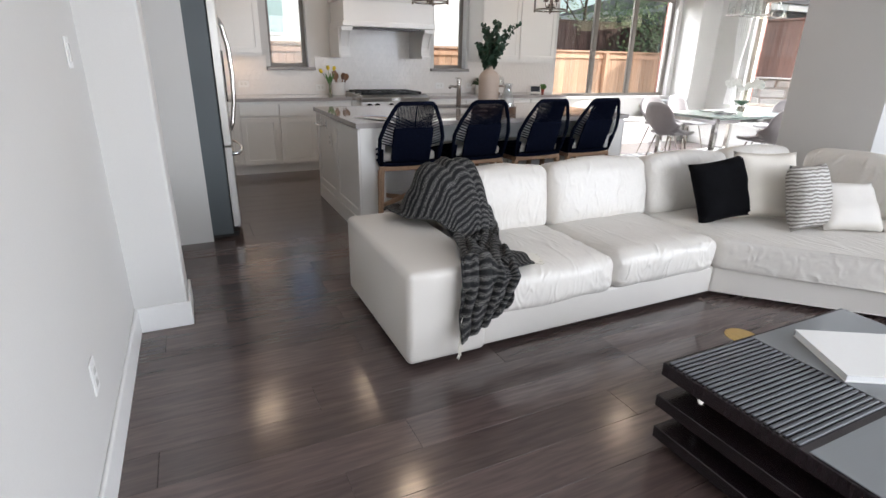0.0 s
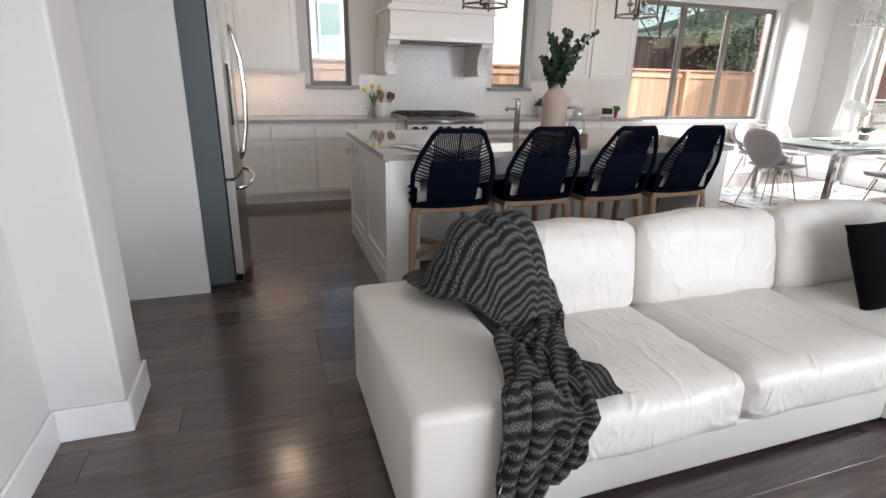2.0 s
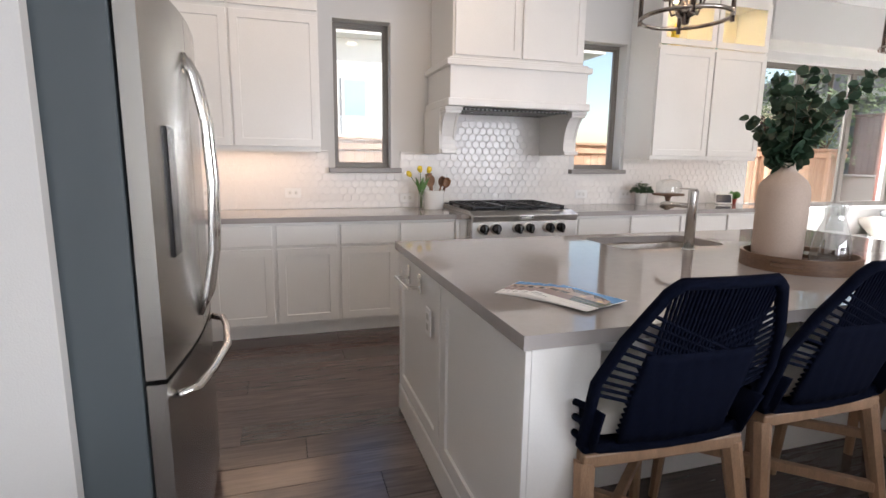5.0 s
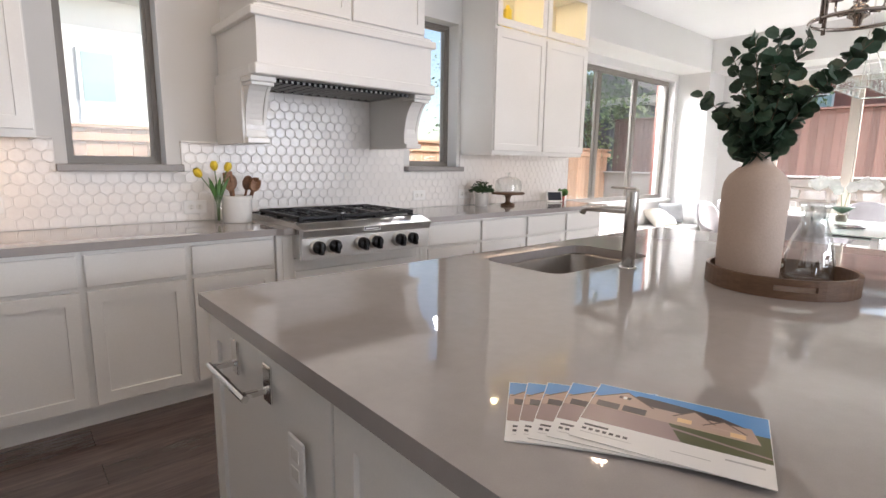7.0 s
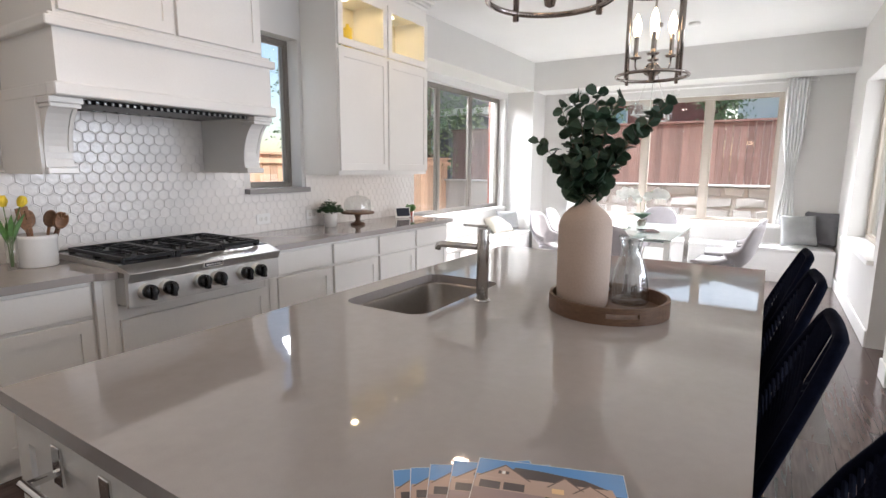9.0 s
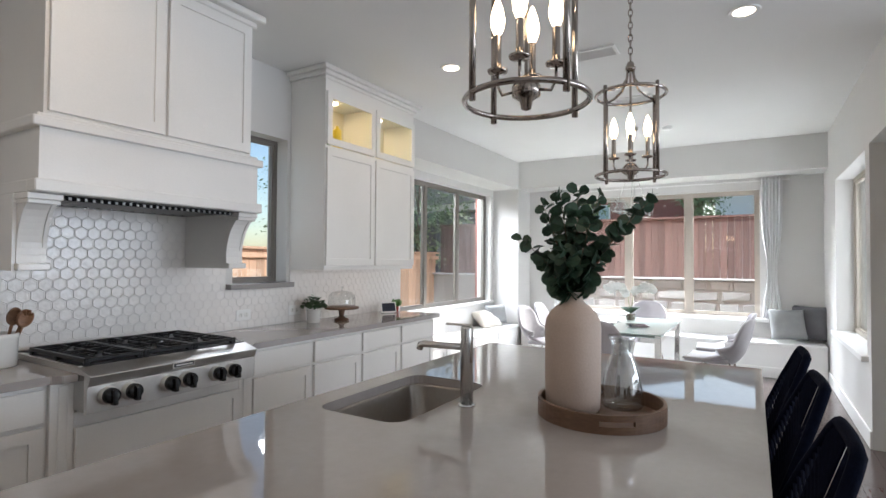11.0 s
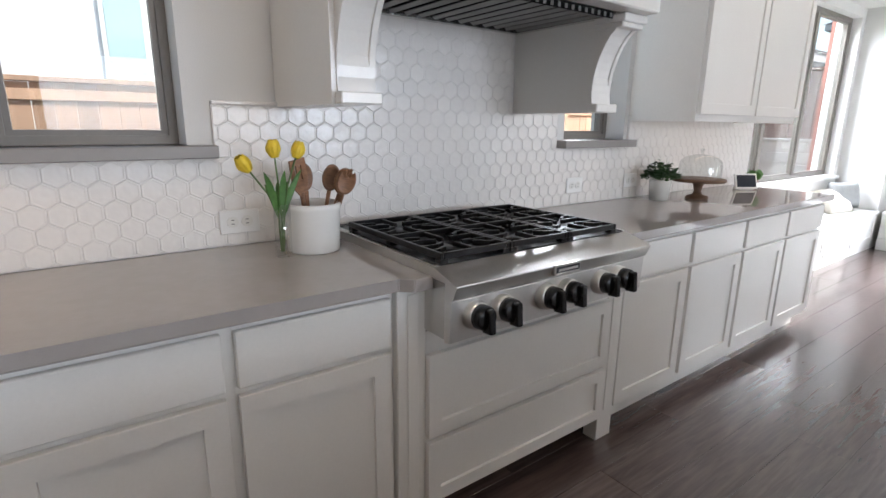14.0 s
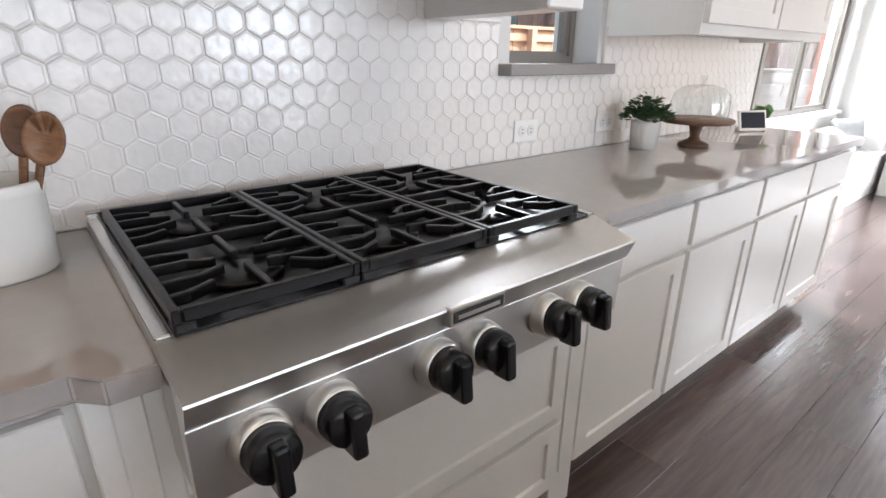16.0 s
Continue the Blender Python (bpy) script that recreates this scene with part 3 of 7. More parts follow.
def upper_unit(x0, x1, z0, z1, yf, label, glassy=0):
    c = thing("wall_cabinet", ((x0 + x1) / 2, YN, z0), label, "wall cabinet", "kitchen wall cabinets")
    o, h = (x0 + x1) / 2, z1 - z0
    gz = 2.40 - z0
    if glassy:
        d0 = yf - YN
        t = 0.02
        part("body", boxes((x0 - o, d0, 0, x1 - o, -0.002, gz), (x0 - o, d0, gz + 0.45, x1 - o, -0.002, h), (x0 - o, d0, gz, x0 - o + t, -0.002, gz + 0.45), (x1 - o - t, d0, gz, x1 - o, -0.002, gz + 0.45)), M_CAB, c)
        part("divider", boxes((-0.01, d0, gz, 0.01, -0.03, gz + 0.45)), M_CAB, c)
        # lining tinted so the lamplight shows in its colour
        part("cabinet_lining", boxes((x0 - o + t, -0.03, gz, x1 - o - t, -0.004, gz + 0.45)), M_CABIN, c, "back panel tinted with warm lamplight")
    else:
        part("body", boxes((x0 - o, yf - YN, 0, x1 - o, -0.002, h)), M_CAB, c)
    w = (x1 - x0) / 2
    for i in range(2):
        part("door", put(door_bm(w - 0.016, (2.38 - z0) - 0.02, 0.022), x0 - o + i * w + 0.008, yf - YN - 0.001, 0.012), M_CAB, c)
        if glassy:
            r = 0.055
            W, H = w - 0.016, 0.44
            bm = boxes((0, -0.022, 0, r, 0, H), (W - r, -0.022, 0, W, 0, H), (r, -0.022, 0, W - r, 0, r), (r, -0.022, H - r, W - r, 0, H))
            dd = part("glass_door", put(bm, x0 - o + i * w + 0.008, yf - YN - 0.001, gz + 0.006), M_CAB, c, "small glazed upper door")
            g = part("glass_pane", put(boxes((r, -0.014, r, W - r, -0.010, H - r)), x0 - o + i * w + 0.008, yf - YN - 0.001, gz + 0.006), M_PANE, dd, "clear glass pane")
            g.visible_shadow = False
            part("puck_light", lathe([(0.0, 0), (0.03, 0), (0.03, 0.008), (0, 0.008)], 16, (x0 - o + (i + 0.5) * w, (yf - YN) / 2, gz + 0.44)), M_CABGLOW, c, "small glowing puck light")
        else:
            part("door", put(door_bm(w - 0.016, 0.44, 0.022), x0 - o + i * w + 0.008, yf - YN - 0.001, gz + 0.006), M_CAB, c)
    cr = boxes((x0 - o - 0.012, yf - YN - 0.012, h - 0.10, x1 - o + 0.012, -0.002, h - 0.07), (x0 - o - 0.035, yf - YN - 0.035, h - 0.07, x1 - o + 0.035, -0.002, h - 0.035), (x0 - o - 0.065, yf - YN - 0.065, h - 0.035, x1 - o + 0.065, -0.002, h), bevel=0.006)
    part("crown_moulding", cr, M_CAB, c)
    part("light_rail", boxes((x0 - o, yf - YN, -0.025, x1 - o, yf - YN + 0.02, 0), (x0 - o, yf - YN + 0.02, -0.025, x0 - o + 0.02, -0.01, 0), (x1 - o - 0.02, yf - YN + 0.02, -0.025, x1 - o, -0.01, 0)), M_CAB, c)
    return c


upper_unit(1.085, 2.335, 1.41, 3.048, 8.22, "tall white shaker wall cabinet over the counter by the refrigerator")
upper_unit(5.345, 6.62, 1.392, 3.048, 8.20, "tall white shaker wall cabinet with lit glass doors on top", 1)
fc = thing("fridge_cabinet", (0.86, 5.56, 1.86), "white cabinet above the refrigerator", "wall cabinet")
part("body", boxes((0, 0, 0, 0.60, 0.96, 1.18)), M_CAB, fc)
for i in range(2):
    part("door", put(door_bm(0.46, 0.55), 0.601, 0.01 + 0.48 * i, 0.02, 90), M_CAB, fc)
pn = mesh_ob("fridge_side_panel", boxes((0.86, 6.53, 0, 1.50, 6.56, 2.9), bevel=0.002), M_CAB)
tagged(pn, "white painted panel standing beside the refrigerator", "panel")


# ---- hood ----
hood = thing("range_hood", (3.888, YN, 1.395), "white wooden mantel range hood on carved corbels", "range hood")
part("cheek", boxes((-0.63, -0.47, -0.005, -0.505, -0.002, 0.355)), M_CAB, hood)
part("cheek", boxes((0.505, -0.47, -0.005, 0.60, -0.002, 0.355)), M_CAB, hood)
apron = boxes((-0.597, -0.64, 0.40, 0.597, -0.002, 0.66))
join(apron, boxes((-0.62, -0.665, 0.355, 0.62, -0.58, 0.415), (-0.62, -0.58, 0.355, -0.56, -0.002, 0.415), (0.56, -0.58, 0.355, 0.62, -0.002, 0.415), bevel=0.006))
part("apron", apron, M_CAB, hood)
part("ledge", boxes((-0.63, -0.66, 0.655, 0.63, -0.002, 0.70), (-0.605, -0.635, 0.70, 0.605, -0.002, 0.72), bevel=0.005), M_CAB, hood)
part("chimney_cabinet", boxes((-0.57, -0.60, 0.72, 0.57, -0.002, 1.648)), M_CAB, hood)
for i in range(2):
    part("door", put(door_bm(0.545, 0.82, 0.022), -0.555 + i * 0.565, -0.601, 0.74), M_CAB, hood)
part("crown_moulding", boxes((-0.59, -0.63, 1.56, 0.59, -0.002, 1.60), (-0.63, -0.67, 1.60, 0.63, -0.002, 1.648), bevel=0.008), M_CAB, hood)


def corbel_bm():
    pts = [(-0.47, 0.36), (-0.60, 0.36), (-0.60, 0.335), (-0.585, 0.32)]
    for i in range(9):
        a = i / 8
        pts.append((-0.575 + 0.10 * (1 - (1 - a) ** 2) ** 0.8 * 1.0 - 0.0, 0.31 - 0.24 * a))
    pts += [(-0.478, 0.045), (-0.482, 0.0), (-0.47, 0.0)]
    bm = bmesh.new()
    # two raised side rims with a sunk band between them, one skin
    rows = []
    for x, sink in ((-0.060, 0), (-0.042, 0), (-0.040, 0.007), (0.040, 0.007), (0.042, 0), (0.060, 0)):
        rows.append([bm.verts.new((x, y + (sink if y < -0.479 and 0.05 < z < 0.325 else 0), z)) for y, z in pts])
    bm.faces.new(rows[0])
    bm.faces.new(rows[-1][::-1])
    for lo, hi in zip(rows, rows[1:]):
        for i in range(len(pts)):
            bm.faces.new((lo[i], lo[(i + 1) % len(pts)], hi[(i + 1) % len(pts)], hi[i]))
    return bm




for sx in (-1, 1):
    cb = part("corbel", corbel_bm(), M_CAB, hood, "curved carved corbel")
    cb.location = (sx * 0.555, 0, 0)
    part("corbel_cap", boxes((-0.072, -0.612, 0.325, 0.072, -0.47, 0.354), (-0.066, -0.60, 0.305, 0.066, -0.47, 0.3255), bevel=0.004), M_CAB, cb, "stepped cap moulding")
    part("corbel_foot", boxes((-0.066, -0.512, -0.004, 0.066, -0.47, 0.03), bevel=0.004), M_CAB, cb, "small foot moulding")
liner = part("hood_liner", boxes((-0.50, -0.56, 0.345, 0.50, -0.55, 0.37), (-0.50, -0.55, 0.345, -0.47, -0.05, 0.37), (0.47, -0.53, 0.345, 0.50, -0.05, 0.37), (-0.50, -0.05, 0.345, 0.50, -0.02, 0.37)), M_STEEL, hood, "stainless hood liner")
# black sheet stands in for the shade in the slat gaps
part("filter_housing", boxes((-0.50, -0.56, 0.3705, 0.50, -0.02, 0.376)), M_HOLE, hood, "black sheet painting the shade above the slats")
for i in range(15):
    x = -0.455 + i * 0.065
    part("baffle_slat", boxes((-0.009, -0.25, -0.0015, 0.009, 0.235, 0.0015)), M_BAFFLE, liner).matrix_local = pose(x, -0.305, 0.351, 0, 32, 0)
# black strip stands in for the shade behind the front teeth
part("liner_front", boxes((-0.46, -0.5745, 0.332, 0.46, -0.5705, 0.3545)), M_HOLE, liner, "black strip painting the shade between the teeth")
for i in range(26):
    part("liner_tooth", boxes((-0.45 + i * 0.0355, -0.5785, 0.334, -0.4365 + i * 0.0355, -0.5750, 0.350), bevel=0.001), M_BAFFLE, liner)

# ---- range top ----
RX = 3.895
rt = thing("gas_cooktop", (RX, 7.80, 0.72), "stainless gas cooktop with six black knobs and iron grates", "cooktop")
part("body", boxes((-0.456, 0.03, 0.020, 0.456, 0.775, 0.189)), M_STEEL, rt)
prof = [(0.03, 0.012), (0.006, 0.016), (0.0, 0.139), (0.001, 0.141), (-0.008, 0.150), (-0.024, 0.188), (-0.0225, 0.1915), (0.03, 0.206), (0.085, 0.222), (0.775, 0.222), (0.775, 0.19), (0.03, 0.19)]
bm = bmesh.new()
lo = [bm.verts.new((-0.4575, y, z)) for y, z in prof]
hi = [bm.verts.new((0.4575, y, z)) for y, z in prof]
for i in range(len(prof)):
    bm.faces.new((lo[i], lo[(i + 1) % len(prof)], hi[(i + 1) % len(prof)], hi[i]))
bm.faces.new(lo)
bm.faces.new(hi[::-1])
part("front_panel", bm, M_STEELX, rt, "brushed stainless front with bullnose")
part("burner_tray", boxes((-0.434, 0.088, 0.2225, 0.434, 0.745, 0.226)), M_IRON, rt, "black enamel burner tray")
part("back_trim", boxes((-0.457, 0.75, 0.222, 0.457, 0.785, 0.235), (-0.457, 0.09, 0.222, -0.437, 0.75, 0.228), (0.437, 0.09, 0.222, 0.457, 0.75, 0.228), bevel=0.002), M_STEEL, rt)
part("badge_plate", boxes((-0.074, -0.0305, 0.160, 0.050, -0.0140, 0.194), bevel=0.0025), M_SATIN, rt, "satin maker's plate")
part("badge_bar", boxes((-0.067, -0.0325, 0.167, 0.043, -0.0307, 0.187), bevel=0.0005), M_DARK, rt, "dark plain bar on the plate")
part("badge_mark", boxes((-0.058, -0.0334, 0.173, 0.034, -0.0326, 0.180)), M_SATIN, rt, "pale unreadable mark")
for i, kx in enumerate((-0.372, -0.268, -0.078, 0.020, 0.196, 0.294)):
    k = part("knob", boxes((0, 0, 0, 0.001, 0.001, 0.001)), M_BLACK, rt, "black knob with chrome bezel")
    k.matrix_local = pose(kx, 0.003, 0.088, 90 - 5, 0, 0) @ Matrix.Diagonal((1.12, 1.12, 1.25, 1))
    part("bezel", lathe([(0.0, 0), (0.039, 0), (0.039, 0.006), (0.037, 0.022), (0.034, 0.025), (0, 0.025)], 28), M_SATIN, k, "brushed metal bezel", True)
    kb = lathe([(0, 0.025), (0.033, 0.025), (0.0325, 0.036), (0.031, 0.047), (0.028, 0.050), (0, 0.050)], 28)
    part("grip", kb, M_BLACK, k, "", True)
    part("grip_bar", boxes((-0.010, -0.038, 0.036, 0.010, 0.026, 0.068), bevel=0.005, seg=2), M_BLACK, k)
gr = None


def grate_parts(parent, x0, x1):
    w = x1 - x0
    y0, y1, z = 0.082, 0.668, 0.260
    b, lo = 0.013, 0.240
    ym = (y0 + y1) / 2
    part("grate_frame", boxes((x0, y0, lo, x0 + b, y1, z), (x1 - b, y0, lo, x1, y1, z), (x0 + b, y0, lo, x1 - b, y0 + b, z), (x0 + b, y1 - b, lo, x1 - b, y1, z), (x0 + b, ym - b / 2, lo, x1 - b, ym + b / 2, z), bevel=0.0025), M_IRON, parent)
    for fx in (x0, x1 - 0.03):
        for fy in (y0, ym - 0.015, y1 - 0.03):
            part("grate_foot", boxes((fx, fy, 0.226, fx + 0.03, fy + 0.03, lo + 0.002), bevel=0.003), M_IRON, parent)
    cx = (x0 + x1) / 2
    for big, cy in ((1, (y0 * 3 + y1) / 4), (0, (y0 + y1 * 3) / 4)):
        hh = (y1 - y0) / 4 - b
        # long fingers from the ends, kinked fingers from the sides
        for s in (-1, 1):
            part("grate_finger", boxes((cx - 0.0055, min(cy + s * hh, cy + s * 0.028), z - 0.017, cx + 0.0055, max(cy + s * hh, cy + s * 0.028), z - 0.001), bevel=0.002), M_IRON, parent)
            for k, dy in enumerate((-0.088, -0.036, 0.036, 0.088)):
                xa = x0 + b - 0.002 if s < 0 else x1 - b + 0.002
                reach = 0.062 if abs(dy) > 0.05 else 0.034
                bend = cx + s * (reach + 0.038)
                pts = [(xa, cy + dy), (bend, cy + dy), (cx + s * reach, cy + dy * 0.72 + (0.010 if (k + (s > 0)) % 2 else -0.004))]
                fb = bmesh.new()
                for (ax, ay), (bx, by) in zip(pts, pts[1:]):
                    v = Vector((bx - ax, by - ay, 0))
                    join(fb, put(boxes((-0.002, -0.005, -0.018, v.length + 0.002, 0.005, -0.001), bevel=0.002), ax, ay, z, math.degrees(math.atan2(v.y, v.x))))
                part("grate_finger", fb, M_IRON, parent)
        r = 0.066 if big else 0.050
        part("burner_cap", lathe([(0, 0.226), (r * 0.8, 0.226), (r * 0.8, 0.231), (r, 0.232), (r, 0.237), (r * 0.9, 0.240), (0, 0.2405)], 28, (cx, cy, 0)), M_IRON, parent, "flat round black burner cap", True)


for i in range(3):
    g = part("grate", boxes((-0.435 + i * 0.275 + 0.001, 0.1255, 0.2345, -0.435 + i * 0.275 + 0.010, 0.16, 0.2355)), M_IRON, rt, "black cast iron grate")
    grate_parts(g, -0.435 + i * 0.275, -0.435 + i * 0.275 + 0.272)


# ---- island ----
IX0, IX1, IY0, IY1 = 2.588, 5.33, 5.165, 6.682
isl = thing("kitchen_island", ((IX0 + IX1) / 2, (IY0 + IY1) / 2, 0), "white panelled kitchen island with a grey-green knee wall", "kitchen island")
ox, oy = (IX0 + IX1) / 2, (IY0 + IY1) / 2
part("body", boxes((IX0 + 0.035 - ox, 5.74 - oy, 0.0, IX1 - 0.035 - ox, IY1 - 0.03 - oy, 0.60), (IX0 + 0.035 - ox, 5.74 - oy, 0.60, 3.58 - ox, IY1 - 0.03 - oy, 0.876), (4.30 - ox, 5.74 - oy, 0.60, IX1 - 0.035 - ox, IY1 - 0.03 - oy, 0.876), (3.58 - ox, 5.74 - oy, 0.60, 4.30 - ox, 6.16 - oy, 0.876), (3.58 - ox, 6.58 - oy, 0.60, 4.30 - ox, IY1 - 0.03 - oy, 0.876)), M_CAB, isl)
for a, b in ((IX0 + 0.035, IX0 + 0.24), (IX1 - 0.24, IX1 - 0.035)):
    part("end_post", boxes((a - ox, 5.19 - oy, 0, b - ox, 5.74 - oy, 0.876), bevel=0.002), M_CAB, isl)
# end panels facing west and east
for side, rz in ((0, -90), (1, 90)):
    x = (IX0 + 0.034) if side == 0 else (IX1 - 0.034)
    spans = ((5.19, 5.92), (5.93, 6.66))
    for a, b in spans:
        ya = b if side == 0 else a
        part("end_panel", put(door_bm(b - a, 0.72, 0.016, 0.07, 0.01), x - ox, ya - oy, 0.145, rz), M_CAB, isl)
    part("plinth", boxes((x - ox - (0.02 if side == 0 else 0), 5.19 - oy, 0, x - ox + (0 if side == 0 else 0.02), 6.66 - oy, 0.14), bevel=0.004), M_CAB, isl)
for i in range(3):
    w = (IX1 - IX0 - 0.56) / 3
    part("knee_panel", put(door_bm(w - 0.01, 0.70, 0.016, 0.07), IX0 + 0.28 + i * w - ox, 5.738 - oy, 0.15), M_CAB, isl)
for i in range(4):
    w = (IX1 - IX0 - 0.09) / 4
    part("door", put(door_bm(w - 0.02, 0.72, 0.018), IX1 - 0.045 - i * w - 0.01 - ox, IY1 - 0.029 - oy, 0.13, 180), M_CAB, isl)
hd = part("towel_bar", tube([(IX0 - 0.045 - ox, 6.20 - oy, 0.78), (IX0 - 0.045 - ox, 6.45 - oy, 0.78)], 0.0085, 12), M_CHROME, isl, "polished steel towel bar")
for y in (6.22, 6.43):
    part("mount", boxes((IX0 + 0.011 - ox, y - 0.02 - oy, 0.75, IX0 + 0.0175 - ox, y + 0.02 - oy, 0.84), (IX0 - 0.045 - ox, y - 0.007 - oy, 0.773, IX0 + 0.012 - ox, y + 0.007 - oy, 0.787), bevel=0.0015), M_CHROME, hd)


def rounded_rect(x0, y0, x1, y1, r, n=5):
    pts = []
    for cx, cy, a0 in ((x1 - r, y1 - r, 0), (x0 + r, y1 - r, 90), (x0 + r, y0 + r, 180), (x1 - r, y0 + r, 270)):
        for i in range(n + 1):
            a = radians(a0 + 90 * i / n)
            pts.append((cx + r * math.cos(a), cy + r * math.sin(a)))
    return pts


SX0, SX1, SY0, SY1 = 3.625, 4.28, 6.19, 6.57
bm = bmesh.new()
inner = rounded_rect(SX0, SY0, SX1, SY1, 0.07)
outer = []
cx, cy = (SX0 + SX1) / 2, (SY0 + SY1) / 2
for k, (x, y) in enumerate(inner):
    dx, dy = x - cx, y - cy
    q = k // 6
    corner = [(IX1, IY1), (IX0, IY1), (IX0, IY0), (IX1, IY0)][q]
    j = k % 6
    nxt = [(IX1, IY1), (IX0, IY1), (IX0, IY0), (IX1, IY0)]
    outer.append(corner if j in (2, 3) else None)
for k in range(24):
    q, j = k // 6, k % 6
    x, y = inner[k]
    c = [(IX1, IY1), (IX0, IY1), (IX0, IY0), (IX1, IY0)][q]
    if j in (2, 3):
        outer[k] = c
    elif (j < 2) == (q % 2 == 0):
        outer[k] = (c[0], y)
    else:
        outer[k] = (x, c[1])
levels = []
for z in (0.877, 0.915):
    levels.append(([bm.verts.new((x, y, z)) for x, y in inner], [bm.verts.new((x, y, z)) for x, y in outer]))
for k in range(24):
    l = (k + 1) % 24
    for li, (a, b) in enumerate(levels):
        f = [a[k], a[l], b[l], b[k]]
        if (b[k].co - b[l].co).length < 1e-6:
            f = [a[k], a[l], b[k]]
        bm.faces.new(f)
    bm.faces.new((levels[0][0][k], levels[0][0][l], levels[1][0][l], levels[1][0][k]))
    if (levels[0][1][k].co - levels[0][1][l].co).length > 1e-6:
        bm.faces.new((levels[0][1][k], levels[0][1][l], levels[1][1][l], levels[1][1][k]))
bmesh.ops.remove_doubles(bm, verts=bm.verts, dist=1e-5)
top = mesh_ob("island_countertop", bm, M_QUARTZ)
tagged(top, "polished grey quartz island slab with a sink cutout", "countertop")
sink = thing("sink", (cx, cy, 0.70), "undermount stainless steel single-bowl sink", "sink")
bm = bmesh.new()
prev = None
for (ins, z) in ((-0.012, 0.176), (-0.004, 0.176), (0.0, 0.165), (0.006, 0.03), (0.03, 0.006), (0.12, 0.0)):
    ring = [bm.verts.new((x - cx, y - cy, z)) for x, y in rounded_rect(SX0 + ins, SY0 + ins, SX1 - ins, SY1 - ins, max(0.03, 0.07 - ins * 0.4))]
    if prev:
        for k in range(24):
            bm.faces.new((prev[k], prev[(k + 1) % 24], ring[(k + 1) % 24], ring[k]))
    prev = ring
bm.faces.new(prev)
sb = part("bowl", bm, M_BOWL, sink, "", True)
md = sb.modifiers.new("shell", "SOLIDIFY")
md.thickness, md.offset = 0.002, 1
part("drain", lathe([(0, 0.004), (0.035, 0.004), (0.042, 0.002), (0.042, 0.0005)], 20), M_CHROME, sink, "", True)
fa = thing("faucet", (3.94, 6.11, 0.915), "chrome gooseless bar faucet with a horizontal spout", "faucet", rz=0)
part("base_ring", lathe([(0, 0), (0.032, 0), (0.032, 0.006), (0.026, 0.010), (0, 0.010)], 24), M_CHROME, fa, "", True)
part("column", lathe([(0, 0.008), (0.024, 0.008), (0.024, 0.285), (0.022, 0.292), (0, 0.294)], 24), M_STEEL, fa, "", True)
part("spout", tube([(0, 0.015, 0.215), (0, 0.19, 0.212), (0, 0.205, 0.208), (0, 0.212, 0.19)], [0.013, 0.013, 0.014, 0.013], 12), M_STEEL, fa, "", True)
part("lever", boxes((-0.006, -0.02, 0.293, 0.006, 0.09, 0.301), bevel=0.002), M_STEEL, fa)

# ---- refrigerator ----
fr = thing("refrigerator", (0.90, 5.57, 0), "stainless french-door refrigerator with dark grey sides", "refrigerator")
part("body", boxes((0, 0, 0.03, 0.755, 0.91, 1.775), bevel=0.004), M_FSIDE, fr)
part("base_grille", boxes((0.02, 0.03, 0.0, 0.80, 0.88, 0.035)), M_DARK, fr)
dw = 0.455


def bowed_pair(z0, z1, y0, y1):
    """Door between y0 and y1 whose bow belongs to the whole front."""
    n = 8
    f = lambda y: 0.815 + 0.035 * (1 - (2 * y / 0.91 - 1) ** 2)
    pts = [(0.765, y0)] + [(f(y0 + (y1 - y0) * i / n), y0 + (y1 - y0) * i / n) for i in range(n + 1)] + [(0.765, y1)]
    return prism(pts, z0, z1)


part("door", bowed_pair(0.735, 1.785, 0.0, 0.452), M_FRONT, fr)
part("door", bowed_pair(0.735, 1.785, 0.458, 0.91), M_FRONT, fr)
part("freezer_drawer", bowed_pair(0.09, 0.72, 0.0, 0.91), M_FRONT, fr)
for yy in (0.405, 0.505):
    part("door_handle", tube([(0.845, yy, 1.66), (0.875, yy, 1.60), (0.903, yy, 1.45), (0.912, yy, 1.24), (0.903, yy, 1.02), (0.875, yy, 0.86), (0.845, yy, 0.80)], 0.015, 10), M_CHROME, fr, "long bowed chrome handle", True)
part("drawer_handle", tube([(0.83, 0.06, 0.66), (0.875, 0.10, 0.66), (0.90, 0.22, 0.66), (0.925, 0.455, 0.66), (0.90, 0.69, 0.66), (0.875, 0.81, 0.66), (0.83, 0.85, 0.66)], 0.014, 10), M_CHROME, fr, "bowed chrome handle", True)
part("dispenser", boxes((0.820, 0.12, 1.05, 0.8405, 0.31, 1.42), bevel=0.003), M_BLACK, fr, "recessed black water dispenser")
for yy in (0.03, 0.80):
    part("hinge_cap", boxes((0.69, yy, 1.786, 0.81, yy + 0.08, 1.808), bevel=0.005), M_FSIDE, fr)


# ---- sofa ----
SF, SB = 3.20, 4.20
sofa = thing("sectional_sofa", (2.23, SF, 0), "white leather sectional sofa with loose back cushions and a corner seat", "sofa")
so = Matrix.Translation((-2.23, -SF, 0))


def sofa_part(name, bm, label="", smooth=True, x=0, y=0, z=0, rx=0, rz=0):
    p = part(name, bm, M_CREASE if "cushion" in name or name == "corner_seat" else M_LEATHER, sofa, label, smooth)
    p.matrix_local = so @ pose(x, y, z, rx, 0, rz)
    return p


